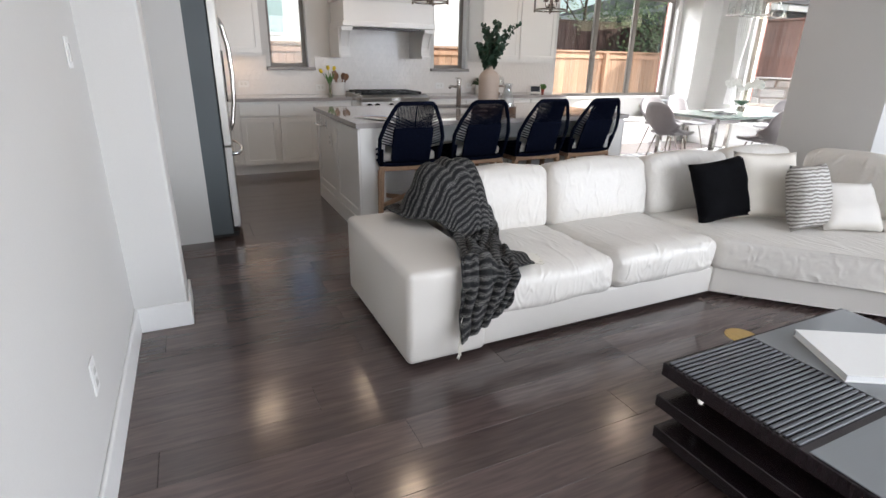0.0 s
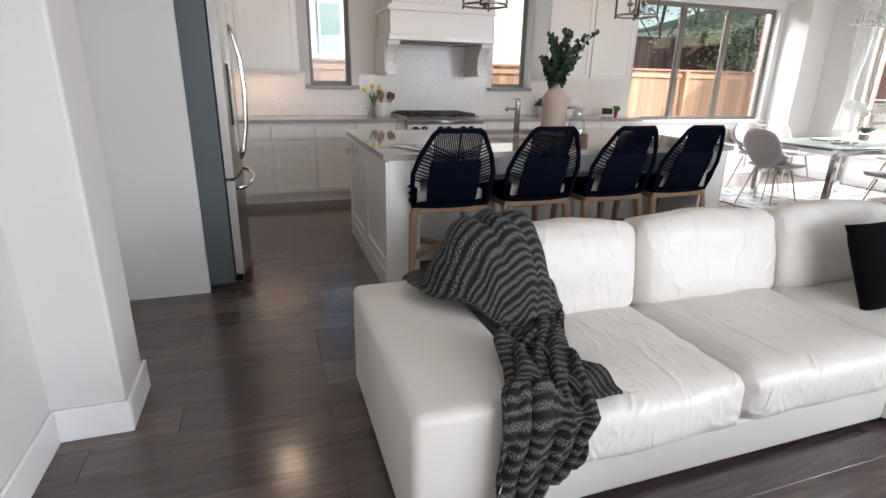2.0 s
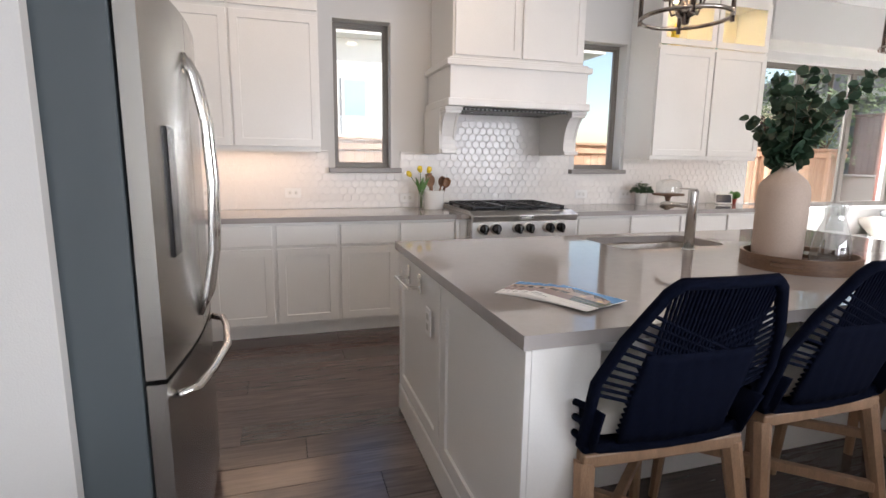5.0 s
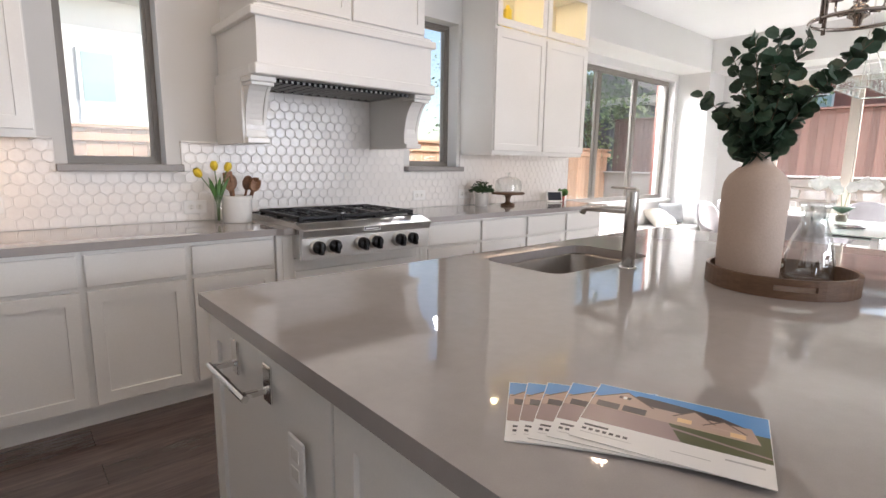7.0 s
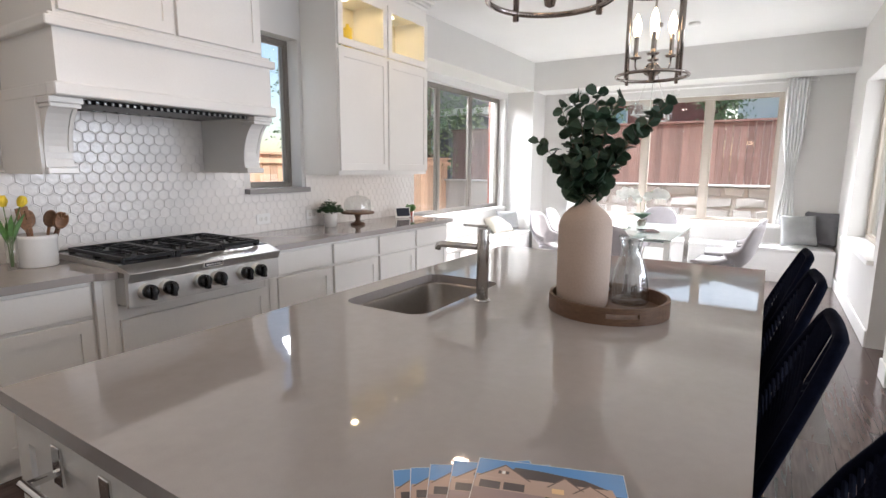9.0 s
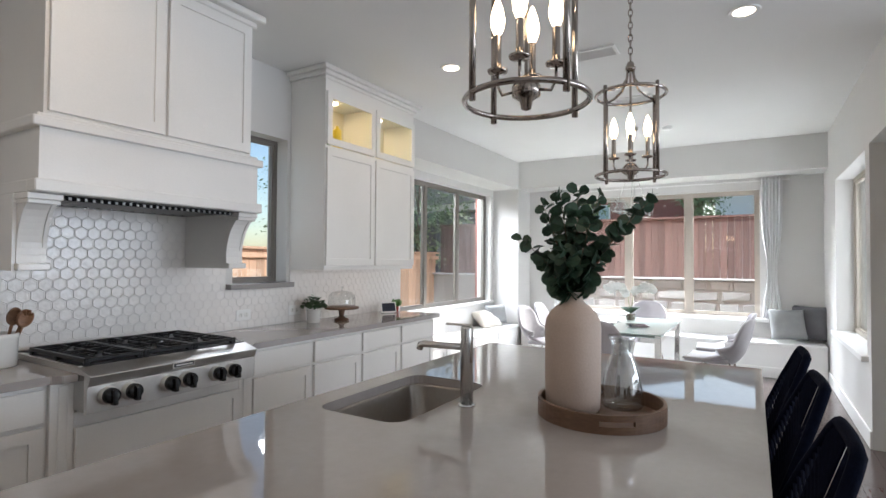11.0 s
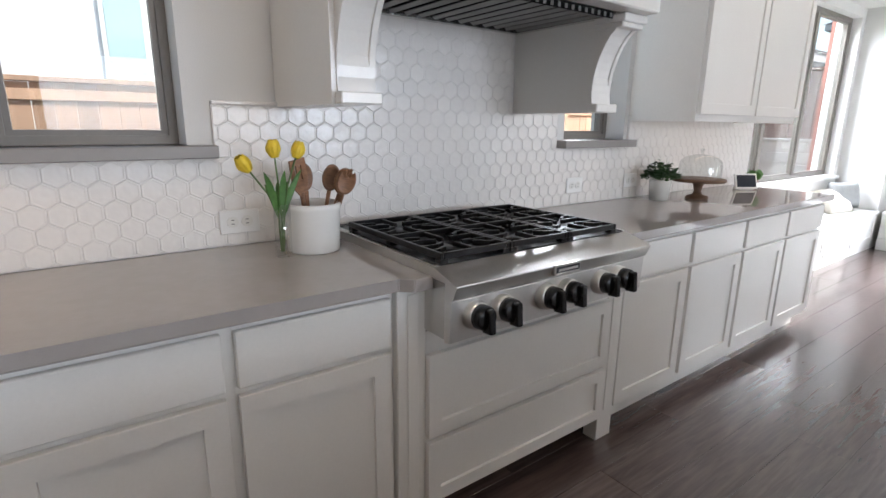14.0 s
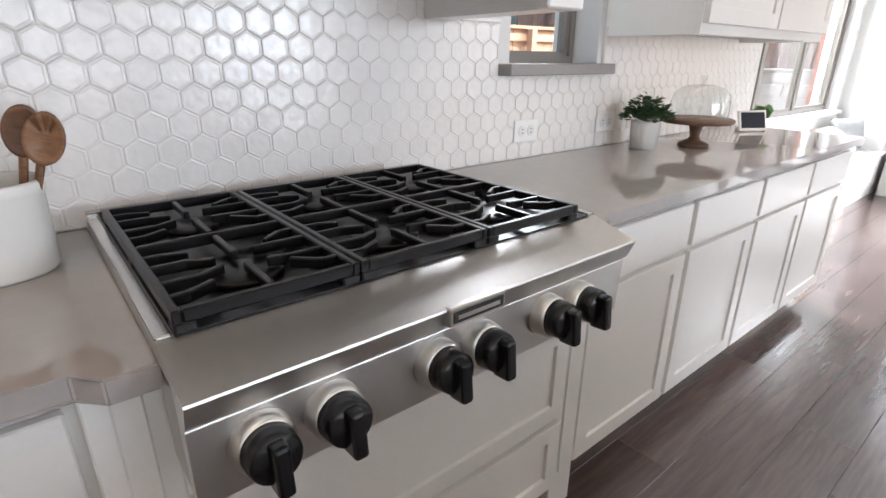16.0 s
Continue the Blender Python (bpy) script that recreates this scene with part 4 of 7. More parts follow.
bm = boxes((-0.21, -0.50, -0.017, 0.21, 0.50, 0.45))
bmesh.ops.bevel(bm, geom=bm.edges[:], offset=0.035, segments=4, profile=0.5, affect="EDGES")
sofa_part("arm", bm, "broad square padded arm", x=2.44, y=3.70, z=0.045)
sofa_part("seat_base", boxes((2.65, 3.24, 0.028, 4.30, 4.18, 0.20), bevel=0.012, seg=2), "", False)
CORN = [(4.30, 3.24), (5.15, 2.40), (5.15, 1.30), (6.12, 1.30), (6.12, 4.18), (4.30, 4.18)]
sofa_part("corner_base", prism(CORN, 0.028, 0.20, bevel=0.01), "", False)
sofa_part("seat_cushion", cushion(0.80, 0.80, 0.22, 0.02, 3, 0.010), "creased seat cushion", x=3.06, y=3.60, z=0.185)
sofa_part("seat_cushion", cushion(0.80, 0.80, 0.22, 0.02, 5, 0.010), "creased seat cushion", x=3.86, y=3.60, z=0.185)
CT = [(4.275, 3.21), (5.13, 2.36), (5.13, 1.32), (5.95, 1.32), (5.95, 4.02), (4.275, 4.02)]
bm = prism(CT, 0.19, 0.385)
bmesh.ops.bevel(bm, geom=bm.edges[:], offset=0.045, segments=4, profile=0.5, affect="EDGES")
bmesh.ops.triangulate(bm, faces=[f for f in bm.faces if len(f.verts) > 4])
sofa_part("corner_seat", bm, "broad angled corner seat")
sofa_part("back_frame", boxes((2.65, 3.98, 0.20, 6.12, 4.20, 0.58), (5.90, 1.30, 0.20, 6.12, 3.98, 0.58), bevel=0.03, seg=3), "")
for i, (x, w) in enumerate(((3.085, 0.73), (3.87, 0.82), (4.70, 0.80), (5.48, 0.74))):
    sofa_part("back_cushion", cushion(w, 0.24, 0.41, 0.03, 7 + i, 0.014), "soft creased back cushion", x=x, y=3.91, z=0.355, rx=-10)
for i, y in enumerate((3.35, 2.58, 1.82)):
    sofa_part("back_cushion", cushion(0.76, 0.24, 0.41, 0.03, 17 + i, 0.014), "soft creased back cushion", x=5.84, y=y, z=0.37, rx=-9, rz=-90)
for x, y in ((2.33, 3.32), (2.55, 3.32), (2.33, 4.10), (4.2, 3.36), (5.2, 2.45), (5.2, 1.36), (6.06, 4.12), (6.06, 1.36)):
    part("foot", boxes((-0.03, -0.03, 0, 0.03, 0.03, 0.030)), M_DARK, sofa, "short dark foot").matrix_local = so @ pose(x, y, 0)


def scatter(name, x, y, z, w, h, t, rz, tilt, material, label, seed, lean=0):
    o = mesh_ob(name, pillow_mesh(w, h, t, seed), material, smooth=True)
    o.matrix_world = pose(x, y, z, tilt, lean, rz)
    return tagged(o, label, "cushion", "")


STRIPE = mat("zebra_fabric", (0.5, 0.48, 0.45), 0.9)
nt = STRIPE.node_tree
tc = node(STRIPE, "ShaderNodeTexCoord")
wv = node(STRIPE, "ShaderNodeTexWave", Scale=14.0, Distortion=4.0, Detail=2.0, Detail_Scale=1.2)
rp = node(STRIPE, "ShaderNodeValToRGB")
rp.color_ramp.elements[0].position, rp.color_ramp.elements[0].color = 0.45, (0.20, 0.18, 0.165, 1)
rp.color_ramp.elements[1].position, rp.color_ramp.elements[1].color = 0.55, (0.55, 0.53, 0.49, 1)
wv.bands_direction = "Z"
nt.links.new(tc.outputs["Object"], wv.inputs["Vector"])
nt.links.new(wv.outputs["Color"], rp.inputs[0])
nt.links.new(rp.outputs[0], nt.nodes["Principled BSDF"].inputs["Base Color"])
scatter("cushion", 4.66, 3.47, 0.395, 0.42, 0.42, 0.14, -14, -20, M_BLACKF, "black velvet scatter cushion on the corner seat", 1, -9)
scatter("cushion", 4.93, 3.40, 0.395, 0.44, 0.46, 0.17, -25, -18, M_IVORY, "ivory textured scatter cushion on the corner seat", 2)
scatter("cushion", 4.98, 3.12, 0.395, 0.32, 0.42, 0.17, -6, -16, STRIPE, "grey and cream striped scatter cushion", 3)
scatter("cushion", 5.22, 2.98, 0.395, 0.38, 0.36, 0.14, -30, -42, M_LEATHER, "small white scatter cushion lying back", 4)


# ---- throw ----
THROW = mat("black_knit", (0.02, 0.02, 0.022), 0.95)
nt = THROW.node_tree
tc = node(THROW, "ShaderNodeTexCoord")
w1 = node(THROW, "ShaderNodeTexWave", Scale=1.0, Distortion=3.5, Detail=2.0, Detail_Scale=2.0)
mp = node(THROW, "ShaderNodeMapping", Scale=(1.2, 7.5, 1))
nt.links.new(tc.outputs["UV"], mp.inputs[0])
nt.links.new(mp.outputs[0], w1.inputs["Vector"])
w1.bands_direction = "Y"
mp2 = node(THROW, "ShaderNodeMapping", Scale=(260, 190, 1))
nt.links.new(tc.outputs["UV"], mp2.inputs[0])
n2 = node(THROW, "ShaderNodeTexNoise", Scale=1.0, Detail=2.0)
nt.links.new(mp2.outputs[0], n2.inputs["Vector"])
mu = node(THROW, "ShaderNodeMath")
mu.operation = "MULTIPLY"
dash = node(THROW, "ShaderNodeMapRange", From_Min=0.44, From_Max=0.56)
nt.links.new(n2.outputs[0], dash.inputs[0])
nt.links.new(w1.outputs["Color"], mu.inputs[0])
nt.links.new(dash.outputs[0], mu.inputs[1])
rp = node(THROW, "ShaderNodeValToRGB")
rp.color_ramp.elements[0].position, rp.color_ramp.elements[0].color = 0.22, (0.006, 0.006, 0.007, 1)
rp.color_ramp.elements[1].position, rp.color_ramp.elements[1].color = 0.85, (0.19, 0.183, 0.172, 1)
nt.links.new(mu.outputs[0], rp.inputs[0])
nt.links.new(rp.outputs[0], nt.nodes["Principled BSDF"].inputs["Base Color"])
bp = node(THROW, "ShaderNodeBump", Strength=0.8, Distance=0.006)
nt.links.new(n2.outputs[0], bp.inputs["Height"])
nt.links.new(bp.outputs[0], nt.nodes["Principled BSDF"].inputs["Normal"])


def throw():
    t = thing("throw_blanket", (2.75, 3.7, 0), "black and grey striped knitted throw draped over arm and back cushion", "blanket")
    bm = bmesh.new()
    uv = bm.loops.layers.uv.new("uv")
    NU, NV = 60, 96
    # stations down the cloth: y, centre x, width; the last ones hang in front of the seat
    rows_ = [(4.17, 2.70, 0.52), (4.05, 2.73, 0.60), (3.90, 2.78, 0.54), (3.76, 2.85, 0.40), (3.64, 2.85, 0.27), (3.53, 2.76, 0.34), (3.40, 2.715, 0.34), (3.28, 2.68, 0.32), (3.175, 2.63, 0.31)]

    def height(x, y):
        arm = 0.512 if x < 2.66 else 0.43
        if 2.62 < x < 2.72:
            f = (x - 2.62) / 0.10
            arm = 0.512 + (0.43 - 0.512) * f * f * (3 - 2 * f)
        r = math.sqrt(((x - 2.79) / 0.33) ** 2 + ((y - 3.96) / (0.30 if y > 3.96 else 0.26)) ** 2)
        dome = 0.805 - 0.10 * min(r, 1) ** 2 - 0.38 * max(0, min(1, (r - 0.35) / 0.75)) ** 1.7
        k = 0.03
        h = max(k - abs(arm - dome), 0) / k
        return max(arm, dome) + h * h * k * 0.25

    vs, lens = {}, {}
    for j in range(NV + 1):
        s = j / NV * 11.0
        if s <= 8:
            k = min(int(s), 7)
            f = s - k
            a, b_ = rows_[k], rows_[k + 1]
            y, c, w = (a[q] + (b_[q] - a[q]) * f for q in range(3))
            hang = 0
        else:
            hang = (s - 8) / 3
            y, c, w = 3.172, 2.63 - 0.035 * hang, 0.31 - 0.06 * hang ** 2
        for i in range(NU + 1):
            u = 2 * i / NU - 1
            x = c + u * w / 2
            yy = y + (0.05 * u * (1 if s < 8 else 0) if s < 7 else 0.05 * u * max(0, 8 - s))
            n1 = noise.noise(Vector((u * 3.2 + s * 0.5, s * 0.8, 1.0)))
            ridge = 0.026 * abs(math.sin(u * 6.5 + s * 0.7 + 1.8 * n1)) + 0.022 * n1
            if hang:
                z = 0.425 - 0.02 * hang - 0.20 * hang * (1 - 0.35 * u)
                p = Vector((x, yy - 0.012 - ridge * 0.9 - 0.01 * hang, z))
            else:
                p = Vector((x, yy, height(x, yy) + 0.010 + ridge))
            vs[i, j] = bm.verts.new(p)
    for i in range(NU + 1):
        d = 0
        for j in range(NV + 1):
            if j:
                d += (vs[i, j].co - vs[i, j - 1].co).length
            lens[i, j] = d
    for j in range(NV):
        for i in range(NU):
            fce = bm.faces.new((vs[i, j], vs[i + 1, j], vs[i + 1, j + 1], vs[i, j + 1]))
            for lp, (a, b_) in zip(fce.loops, ((i, j), (i + 1, j), (i + 1, j + 1), (i, j + 1))):
                lp[uv].uv = (a / NU * 0.6, lens[NU // 2, b_] * 1.15)
    for v in bm.verts:
        v.co += noise.noise_vector(v.co * 14) * 0.006
    bmesh.ops.transform(bm, matrix=Matrix.Translation((-2.75, -3.7, 0)), verts=bm.verts)
    o = part("cloth", bm, THROW, t, "", True)
    m = o.modifiers.new("thick", "SOLIDIFY")
    m.thickness = 0.008
    m.offset = 1
    fb = bmesh.new()
    random.seed(5)
    for q in range(30):
        f = q / 29
        x0, z0 = -0.265 - 0.012 * f, 0.29 - 0.155 * f
        tube([(x0, -0.555, z0), (x0 + random.uniform(-0.015, 0.005), -0.562, z0 - 0.03), (x0 + random.uniform(-0.02, 0.01), -0.558, z0 - random.uniform(0.06, 0.09))], 0.0028, 3, fb)
    for q in range(64):
        f = q / 63
        x0, y0 = 0.188 - 0.04 * f, -0.335 - 0.125 * f
        tube([(x0, y0, 0.442), (x0 + 0.03, y0 - 0.01, 0.436), (x0 + random.uniform(0.055, 0.085), y0 + random.uniform(-0.035, 0.01), 0.432)], 0.0030, 3, fb)
    # the corner of the cloth that lies out on the seat
    cb = bmesh.new()
    cu = cb.loops.layers.uv.new("uv")
    grid = {}
    for i in range(13):
        for j in range(13):
            f, g = i / 12, j / 12
            x = 0.0 + (0.19 - 0.04 * g) * f
            y = -0.16 - 0.17 * f * (1 - g) - 0.32 * g - (0.02 * f) * g
            zz = 0.452 - 0.008 * f + 0.012 * math.sin(f * 5 + g * 9) * (1 - f * 0.6)
            grid[i, j] = cb.verts.new((x, y, zz))
    for i in range(12):
        for j in range(12):
            fce = cb.faces.new((grid[i, j], grid[i + 1, j], grid[i + 1, j + 1], grid[i, j + 1]))
            for lp, (p, q) in zip(fce.loops, ((i, j), (i + 1, j), (i + 1, j + 1), (i, j + 1))):
                lp[cu].uv = (q / 12 * 0.3, p / 12 * 0.3)
    fl_ = part("cloth_corner", cb, THROW, t, "", True)
    m = fl_.modifiers.new("thick", "SOLIDIFY")
    m.thickness = 0.010
    m.offset = 1
    part("fringe", fb, M_KNIT, t, "cream knotted fringe")["kind"] = "stuff"


throw()


# ---- coffee table ----
ct = thing("coffee_table", (3.5, 1.75, 0), "low dark espresso coffee table of stacked slabs with a ribbed inlay", "coffee table")
part("tabletop", boxes((-0.54, -0.65, 0.27, 0.60, 0.68, 0.326), bevel=0.003), M_TABLE, ct)
part("middle_slab", boxes((-0.57, -0.65, 0.155, 0.60, 0.66, 0.205), bevel=0.003), M_TABLE, ct)
part("bottom_slab", boxes((-0.59, -0.65, 0.04, 0.60, 0.63, 0.09), bevel=0.003), M_TABLE, ct)
part("core", boxes((-0.38, -0.5, 0.0, 0.42, 0.48, 0.27)), M_DARK, ct)
for x, y in ((-0.46, 0.55), (-0.46, -0.5), (0.5, 0.55), (0.5, -0.5)):
    part("spacer", lathe([(0, 0.09), (0.015, 0.09), (0.015, 0.27), (0, 0.27)], 14, (x, y, 0)), M_CHROME, ct, "small steel spacer", True)
for i in range(24):
    y = 0.655 - i * 0.0205
    part("rib", boxes((-0.53, y - 0.006, 0.3262, -0.065, y + 0.006, 0.334), bevel=0.002), M_RIB, ct)
part("glass_panel", boxes((-0.53, -0.60, 0.3262, 0.59, 0.15, 0.331), (-0.055, 0.155, 0.3262, 0.59, 0.665, 0.331), bevel=0.001), M_SMOKE, ct, "smoked glass panel")
bk = thing("large_book", (3.614, 2.351, 0.3312), "thick white hardback book lying on the coffee table", "book", rz=-120)
part("page_block", boxes((0.004, 0.004, 0.004, 0.328, 0.39, 0.026)), M_PAPER, bk)
part("cover", boxes((0, 0, 0, 0.332, 0.395, 0.004), (0, 0, 0.026, 0.332, 0.395, 0.030), bevel=0.001), M_WHITE, bk)


# ---- bar stools ----
def bar_stool():
    s = thing("bar_stool", (0, 0, 0), "navy rope-backed bar stool on pale wooden legs, tucked under the island", "bar stool", "stools along the island")
    # the stool faces +y; the back is at -y
    for sx in (-1, 1):
        part("leg", tube([(sx * 0.280, -0.300, 0), (sx * 0.235, -0.20, 0.545)], [0.019, 0.030], 8), M_OAK, s)
        part("leg", tube([(sx * 0.245, 0.220, 0), (sx * 0.215, 0.20, 0.545)], [0.018, 0.028], 8), M_OAK, s)
        part("stretcher", boxes((-0.335, -0.0145, 0, 0.335, 0.0145, 0.036), bevel=0.003), M_OAK, s).matrix_local = pose(0, -0.022, 0.245 + 0.002 * sx, 0, 0, 43.5 * sx)
    part("seat_rail", boxes((-0.25, -0.225, 0.535, 0.25, -0.195, 0.575), (-0.25, 0.195, 0.535, 0.25, 0.225, 0.575), (-0.25, -0.195, 0.535, -0.22, 0.195, 0.575), (0.22, -0.195, 0.535, 0.25, 0.195, 0.575), bevel=0.006, seg=2), M_OAK, s)
    part("seat_frame", boxes((-0.255, -0.225, 0.576, 0.255, 0.225, 0.605), bevel=0.01, seg=2), M_ROPE, s)
    part("seat_cushion", cushion(0.46, 0.42, 0.075, 0.012, 2, 0.002, 8), M_CUSH, s, "cream seat cushion", True).location = (0, 0.01, 0.605)
    # back frame: hexagonal outline leaning back, closed below
    out = [(-0.215, 0.62), (-0.265, 0.64), (-0.275, 0.80), (-0.235, 0.90), (-0.165, 1.005), (-0.135, 1.025), (0.135, 1.025), (0.165, 1.005), (0.235, 0.90), (0.275, 0.80), (0.265, 0.64), (0.215, 0.62)]

    def yb(x, z):
        return -0.225 - (z - 0.585) * 0.34 + 0.35 * x * x

    out = [(x * 0.95, 0.585 + (z - 0.62) * 1.2) for x, z in out]
    fine = []
    for i, (x, z) in enumerate(out):
        x2, z2 = out[(i + 1) % len(out)]
        for k in range(4):
            a = x + (x2 - x) * k / 4
            b = z + (z2 - z) * k / 4
            fine.append((a, yb(a, b), b))
    part("back_frame", tube(fine, 0.0155, 8, closed=True), M_ROPE, s, "", True)

    def cord(name, a, b, n=4, r=0.0045):
        pts = []
        for k in range(n + 1):
            x, z = a[0] + (b[0] - a[0]) * k / n, 0.585 + (a[1] + (b[1] - a[1]) * k / n - 0.62) * 1.2
            pts.append((x, yb(x, z) + (0.004 if (a[0] > b[0]) else -0.004), z))
        part(name, tube(pts, r, 5), M_ROPE, s)

    for i in range(27):
        x = -0.150 + i * 0.0115
        cord("vertical_cord", (x, 1.015), (x * 0.9, 0.645))
    # dense woven band
    bm = bmesh.new()
    W, H = 20, 10
    g = [[None] * (H + 1) for _ in range(W + 1)]
    for i in range(W + 1):
        for j in range(H + 1):
            z = 0.605 + (0.885 - 0.605) * j / H
            hw = 0.165 - 0.010 * abs(j / H - 0.5)
            x = -hw + 2 * hw * i / W
            g[i][j] = bm.verts.new((x, yb(x, z) + 0.002 * math.sin(i * 2.1 + j), z))
    for i in range(W):
        for j in range(H):
            bm.faces.new((g[i][j], g[i + 1][j], g[i + 1][j + 1], g[i][j + 1]))
    wb = part("woven_back", bm, M_ROPE, s, "densely woven navy panel", True)
    wb.modifiers.new("thick", "SOLIDIFY").thickness = 0.009
    for sx in (-1, 1):
        for i in range(12):
            z = 0.775 + i * 0.017
            hw = 0.260 if z < 0.82 else 0.262 - (z - 0.80) * 0.50
            cord("side_cord", (sx * hw, z), (-sx * 0.165, 0.665 + i * 0.015), 4, 0.0048)
        wing = bmesh.new()
        g2 = []
        for k in range(9):
            f = k / 8
            yy = -0.235 + 0.42 * f
            top = 0.72 - 0.10 * f ** 1.4
            g2.append([wing.verts.new((sx * (0.236 + 0.014 * math.sin(math.pi * f) + 0.008 * v), yy - 0.05 * v * (1 - f), 0.590 + (top - 0.590) * v)) for v in (0, 0.5, 1)])
        for a, b in zip(g2, g2[1:]):
            for v in (0, 1):
                wing.faces.new((a[v], b[v], b[v + 1], a[v + 1]))
        part("side_panel", wing, M_ROPE, s, "woven navy side panel", True).modifiers.new("thick", "SOLIDIFY").thickness = 0.010
        for sy in range(3):
            part("side_wing", tube([(sx * 0.262, yb(0.262, 0.625 + 0.05 * sy), 0.625 + 0.05 * sy), (sx * 0.268, -0.05, 0.625 + 0.028 * sy), (sx * 0.255, 0.16 - 0.05 * sy, 0.612 + 0.012 * sy)], 0.010, 6), M_ROPE, s)
    return s


st = bar_stool()
st.matrix_world = pose(3.03, 5.36, 0, 0, 0, -3)
for x, y, r in ((3.675, 5.41, 0), (4.295, 5.405, 2), (4.89, 5.405, 1)):
    copy_thing(st, pose(x, y, 0, 0, 0, r))


# ---- lamps ----
def lantern(x, y, zb):
    L = thing("pendant_lantern", (x, y, zb), "dark nickel open lantern pendant with four candle bulbs", "pendant lamp", "pendants over the island")
    R, H = 0.150, 0.365
    for i in range(4):
        a = radians(45 + 90 * i + 12)
        part("upright", tube([(R * math.cos(a), R * math.sin(a), -0.02), (R * math.cos(a), R * math.sin(a), H + 0.02)], 0.008, 10), M_NICKEL, L, "", True)
    for z in (0, H):
        ring = [(R * math.cos(2 * math.pi * k / 40), R * math.sin(2 * math.pi * k / 40), z) for k in range(40)]
        part("ring", tube(ring, 0.0075, 8, closed=True), M_NICKEL, L, "", True)
    for i in range(4):
        a = radians(45 + 90 * i + 12)
        pts = [(R * math.cos(a) * f, R * math.sin(a) * f, H + g) for f, g in ((1, 0), (0.65, 0.01), (0.35, 0.03), (0.15, 0.07), (0.10, 0.12))]
        part("scroll_arm", tube(pts, 0.0055, 8), M_NICKEL, L, "", True)
    part("crown_cap", lathe([(0, 0.475), (0.020, 0.475), (0.023, 0.488), (0.012, 0.515), (0, 0.52)], 16), M_NICKEL, L, "", True)
    part("stem", tube([(0, 0, 0.03), (0, 0, H + 0.12)], 0.005, 8), M_NICKEL, L)
    part("hub", lathe([(0, -0.025), (0.012, -0.02), (0.016, 0.0), (0.035, 0.012), (0.035, 0.035), (0.02, 0.055), (0, 0.06)], 20), M_NICKEL, L, "", True)
    for i in range(4):
        a = radians(90 * i + 10)
        c, s = math.cos(a), math.sin(a)
        arm = part("candle_arm", tube([(0.03 * c, 0.03 * s, 0.025), (0.06 * c, 0.06 * s, 0.02), (0.072 * c, 0.072 * s, 0.045), (0.072 * c, 0.072 * s, 0.075)], 0.004, 8), M_NICKEL, L, "", True)
        part("drip_pan", lathe([(0, 0.072), (0.024, 0.078), (0.026, 0.084), (0.010, 0.086), (0.010, 0.10), (0, 0.10)], 16, (0.072 * c, 0.072 * s, 0)), M_NICKEL, arm, "", True)
        part("candle_sleeve", lathe([(0, 0.10), (0.0095, 0.10), (0.0095, 0.17), (0, 0.17)], 12, (0.072 * c, 0.072 * s, 0)), M_NICKEL, arm)
        b = part("bulb", lathe([(0, 0.17), (0.009, 0.172), (0.016, 0.19), (0.0185, 0.21), (0.014, 0.235), (0.005, 0.262), (0, 0.268)], 16, (0.072 * c, 0.072 * s, 0)), M_BULB, arm, "glowing candle bulb", True)
    top = CEIL - zb
    z, k = 0.52, 0
    while z < top - 0.05:
        link = [(0.009 * math.cos(t), 0, z + 0.017 + 0.019 * math.sin(t)) for t in [2 * math.pi * q / 10 for q in range(10)]]
        if k % 2:
            link = [(y2, x2, z2) for x2, y2, z2 in link]
        part("chain_link", tube(link, 0.0028, 6, closed=True), M_NICKEL, L)
        z += 0.029
        k += 1
    part("ceiling_rose", lathe([(0, top - 0.06), (0.02, top - 0.05), (0.06, top - 0.02), (0.065, top - 0.001), (0, top)], 24), M_NICKEL, L, "", True)
    return L


LAMP_Z = 1.84
lantern(3.42, 5.67, LAMP_Z)
lantern(4.665, 5.67, LAMP_Z)


def downlight(x, y):
    L = thing("downlight", (x, y, CEIL - 0.012), "round white recessed ceiling downlight, lit", "downlight", "recessed ceiling downlights")
    part("trim_ring", lathe([(0.065, 0.006), (0.09, 0.004), (0.095, 0.0115), (0.065, 0.0115)], 28), M_TRIM, L)
    part("lens", lathe([(0, 0.005), (0.064, 0.005), (0.064, 0.0115), (0, 0.0115)], 28), M_CAN, L, "glowing lens")


for x, y in ((5.9, 7.33), (6.0, 5.24), (3.3, 7.33), (1.9, 7.33), (3.1, 5.3)):
    downlight(x, y)

# ---- vase, tray, carafe and flyers on the island ----
CT = 0.9155
tr = thing("round_tray", (4.09, 5.66, CT), "round dark-stained wooden tray with cut handles on the island", "tray", rz=25)
part("tray_base", lathe([(0, 0.0), (0.205, 0.0), (0.205, 0.010), (0, 0.010)], 40), M_TRAY, tr)
bm = bmesh.new()
N = 60
R0, R1, ZB, ZT = 0.203, 0.215, 0.0, 0.068
rows = [0.0, 0.024, 0.040, 0.060]
vv = {}
for i in range(N):
    a = 2 * math.pi * i / N
    for j, z in enumerate(rows):
        for k, r in enumerate((R0, R1)):
            vv[i, j, k] = bm.verts.new((r * math.cos(a), r * math.sin(a), z))


def is_hole(i, j):
    return j == 1 and (i % 30) in (0, 1, 2, 28, 29)


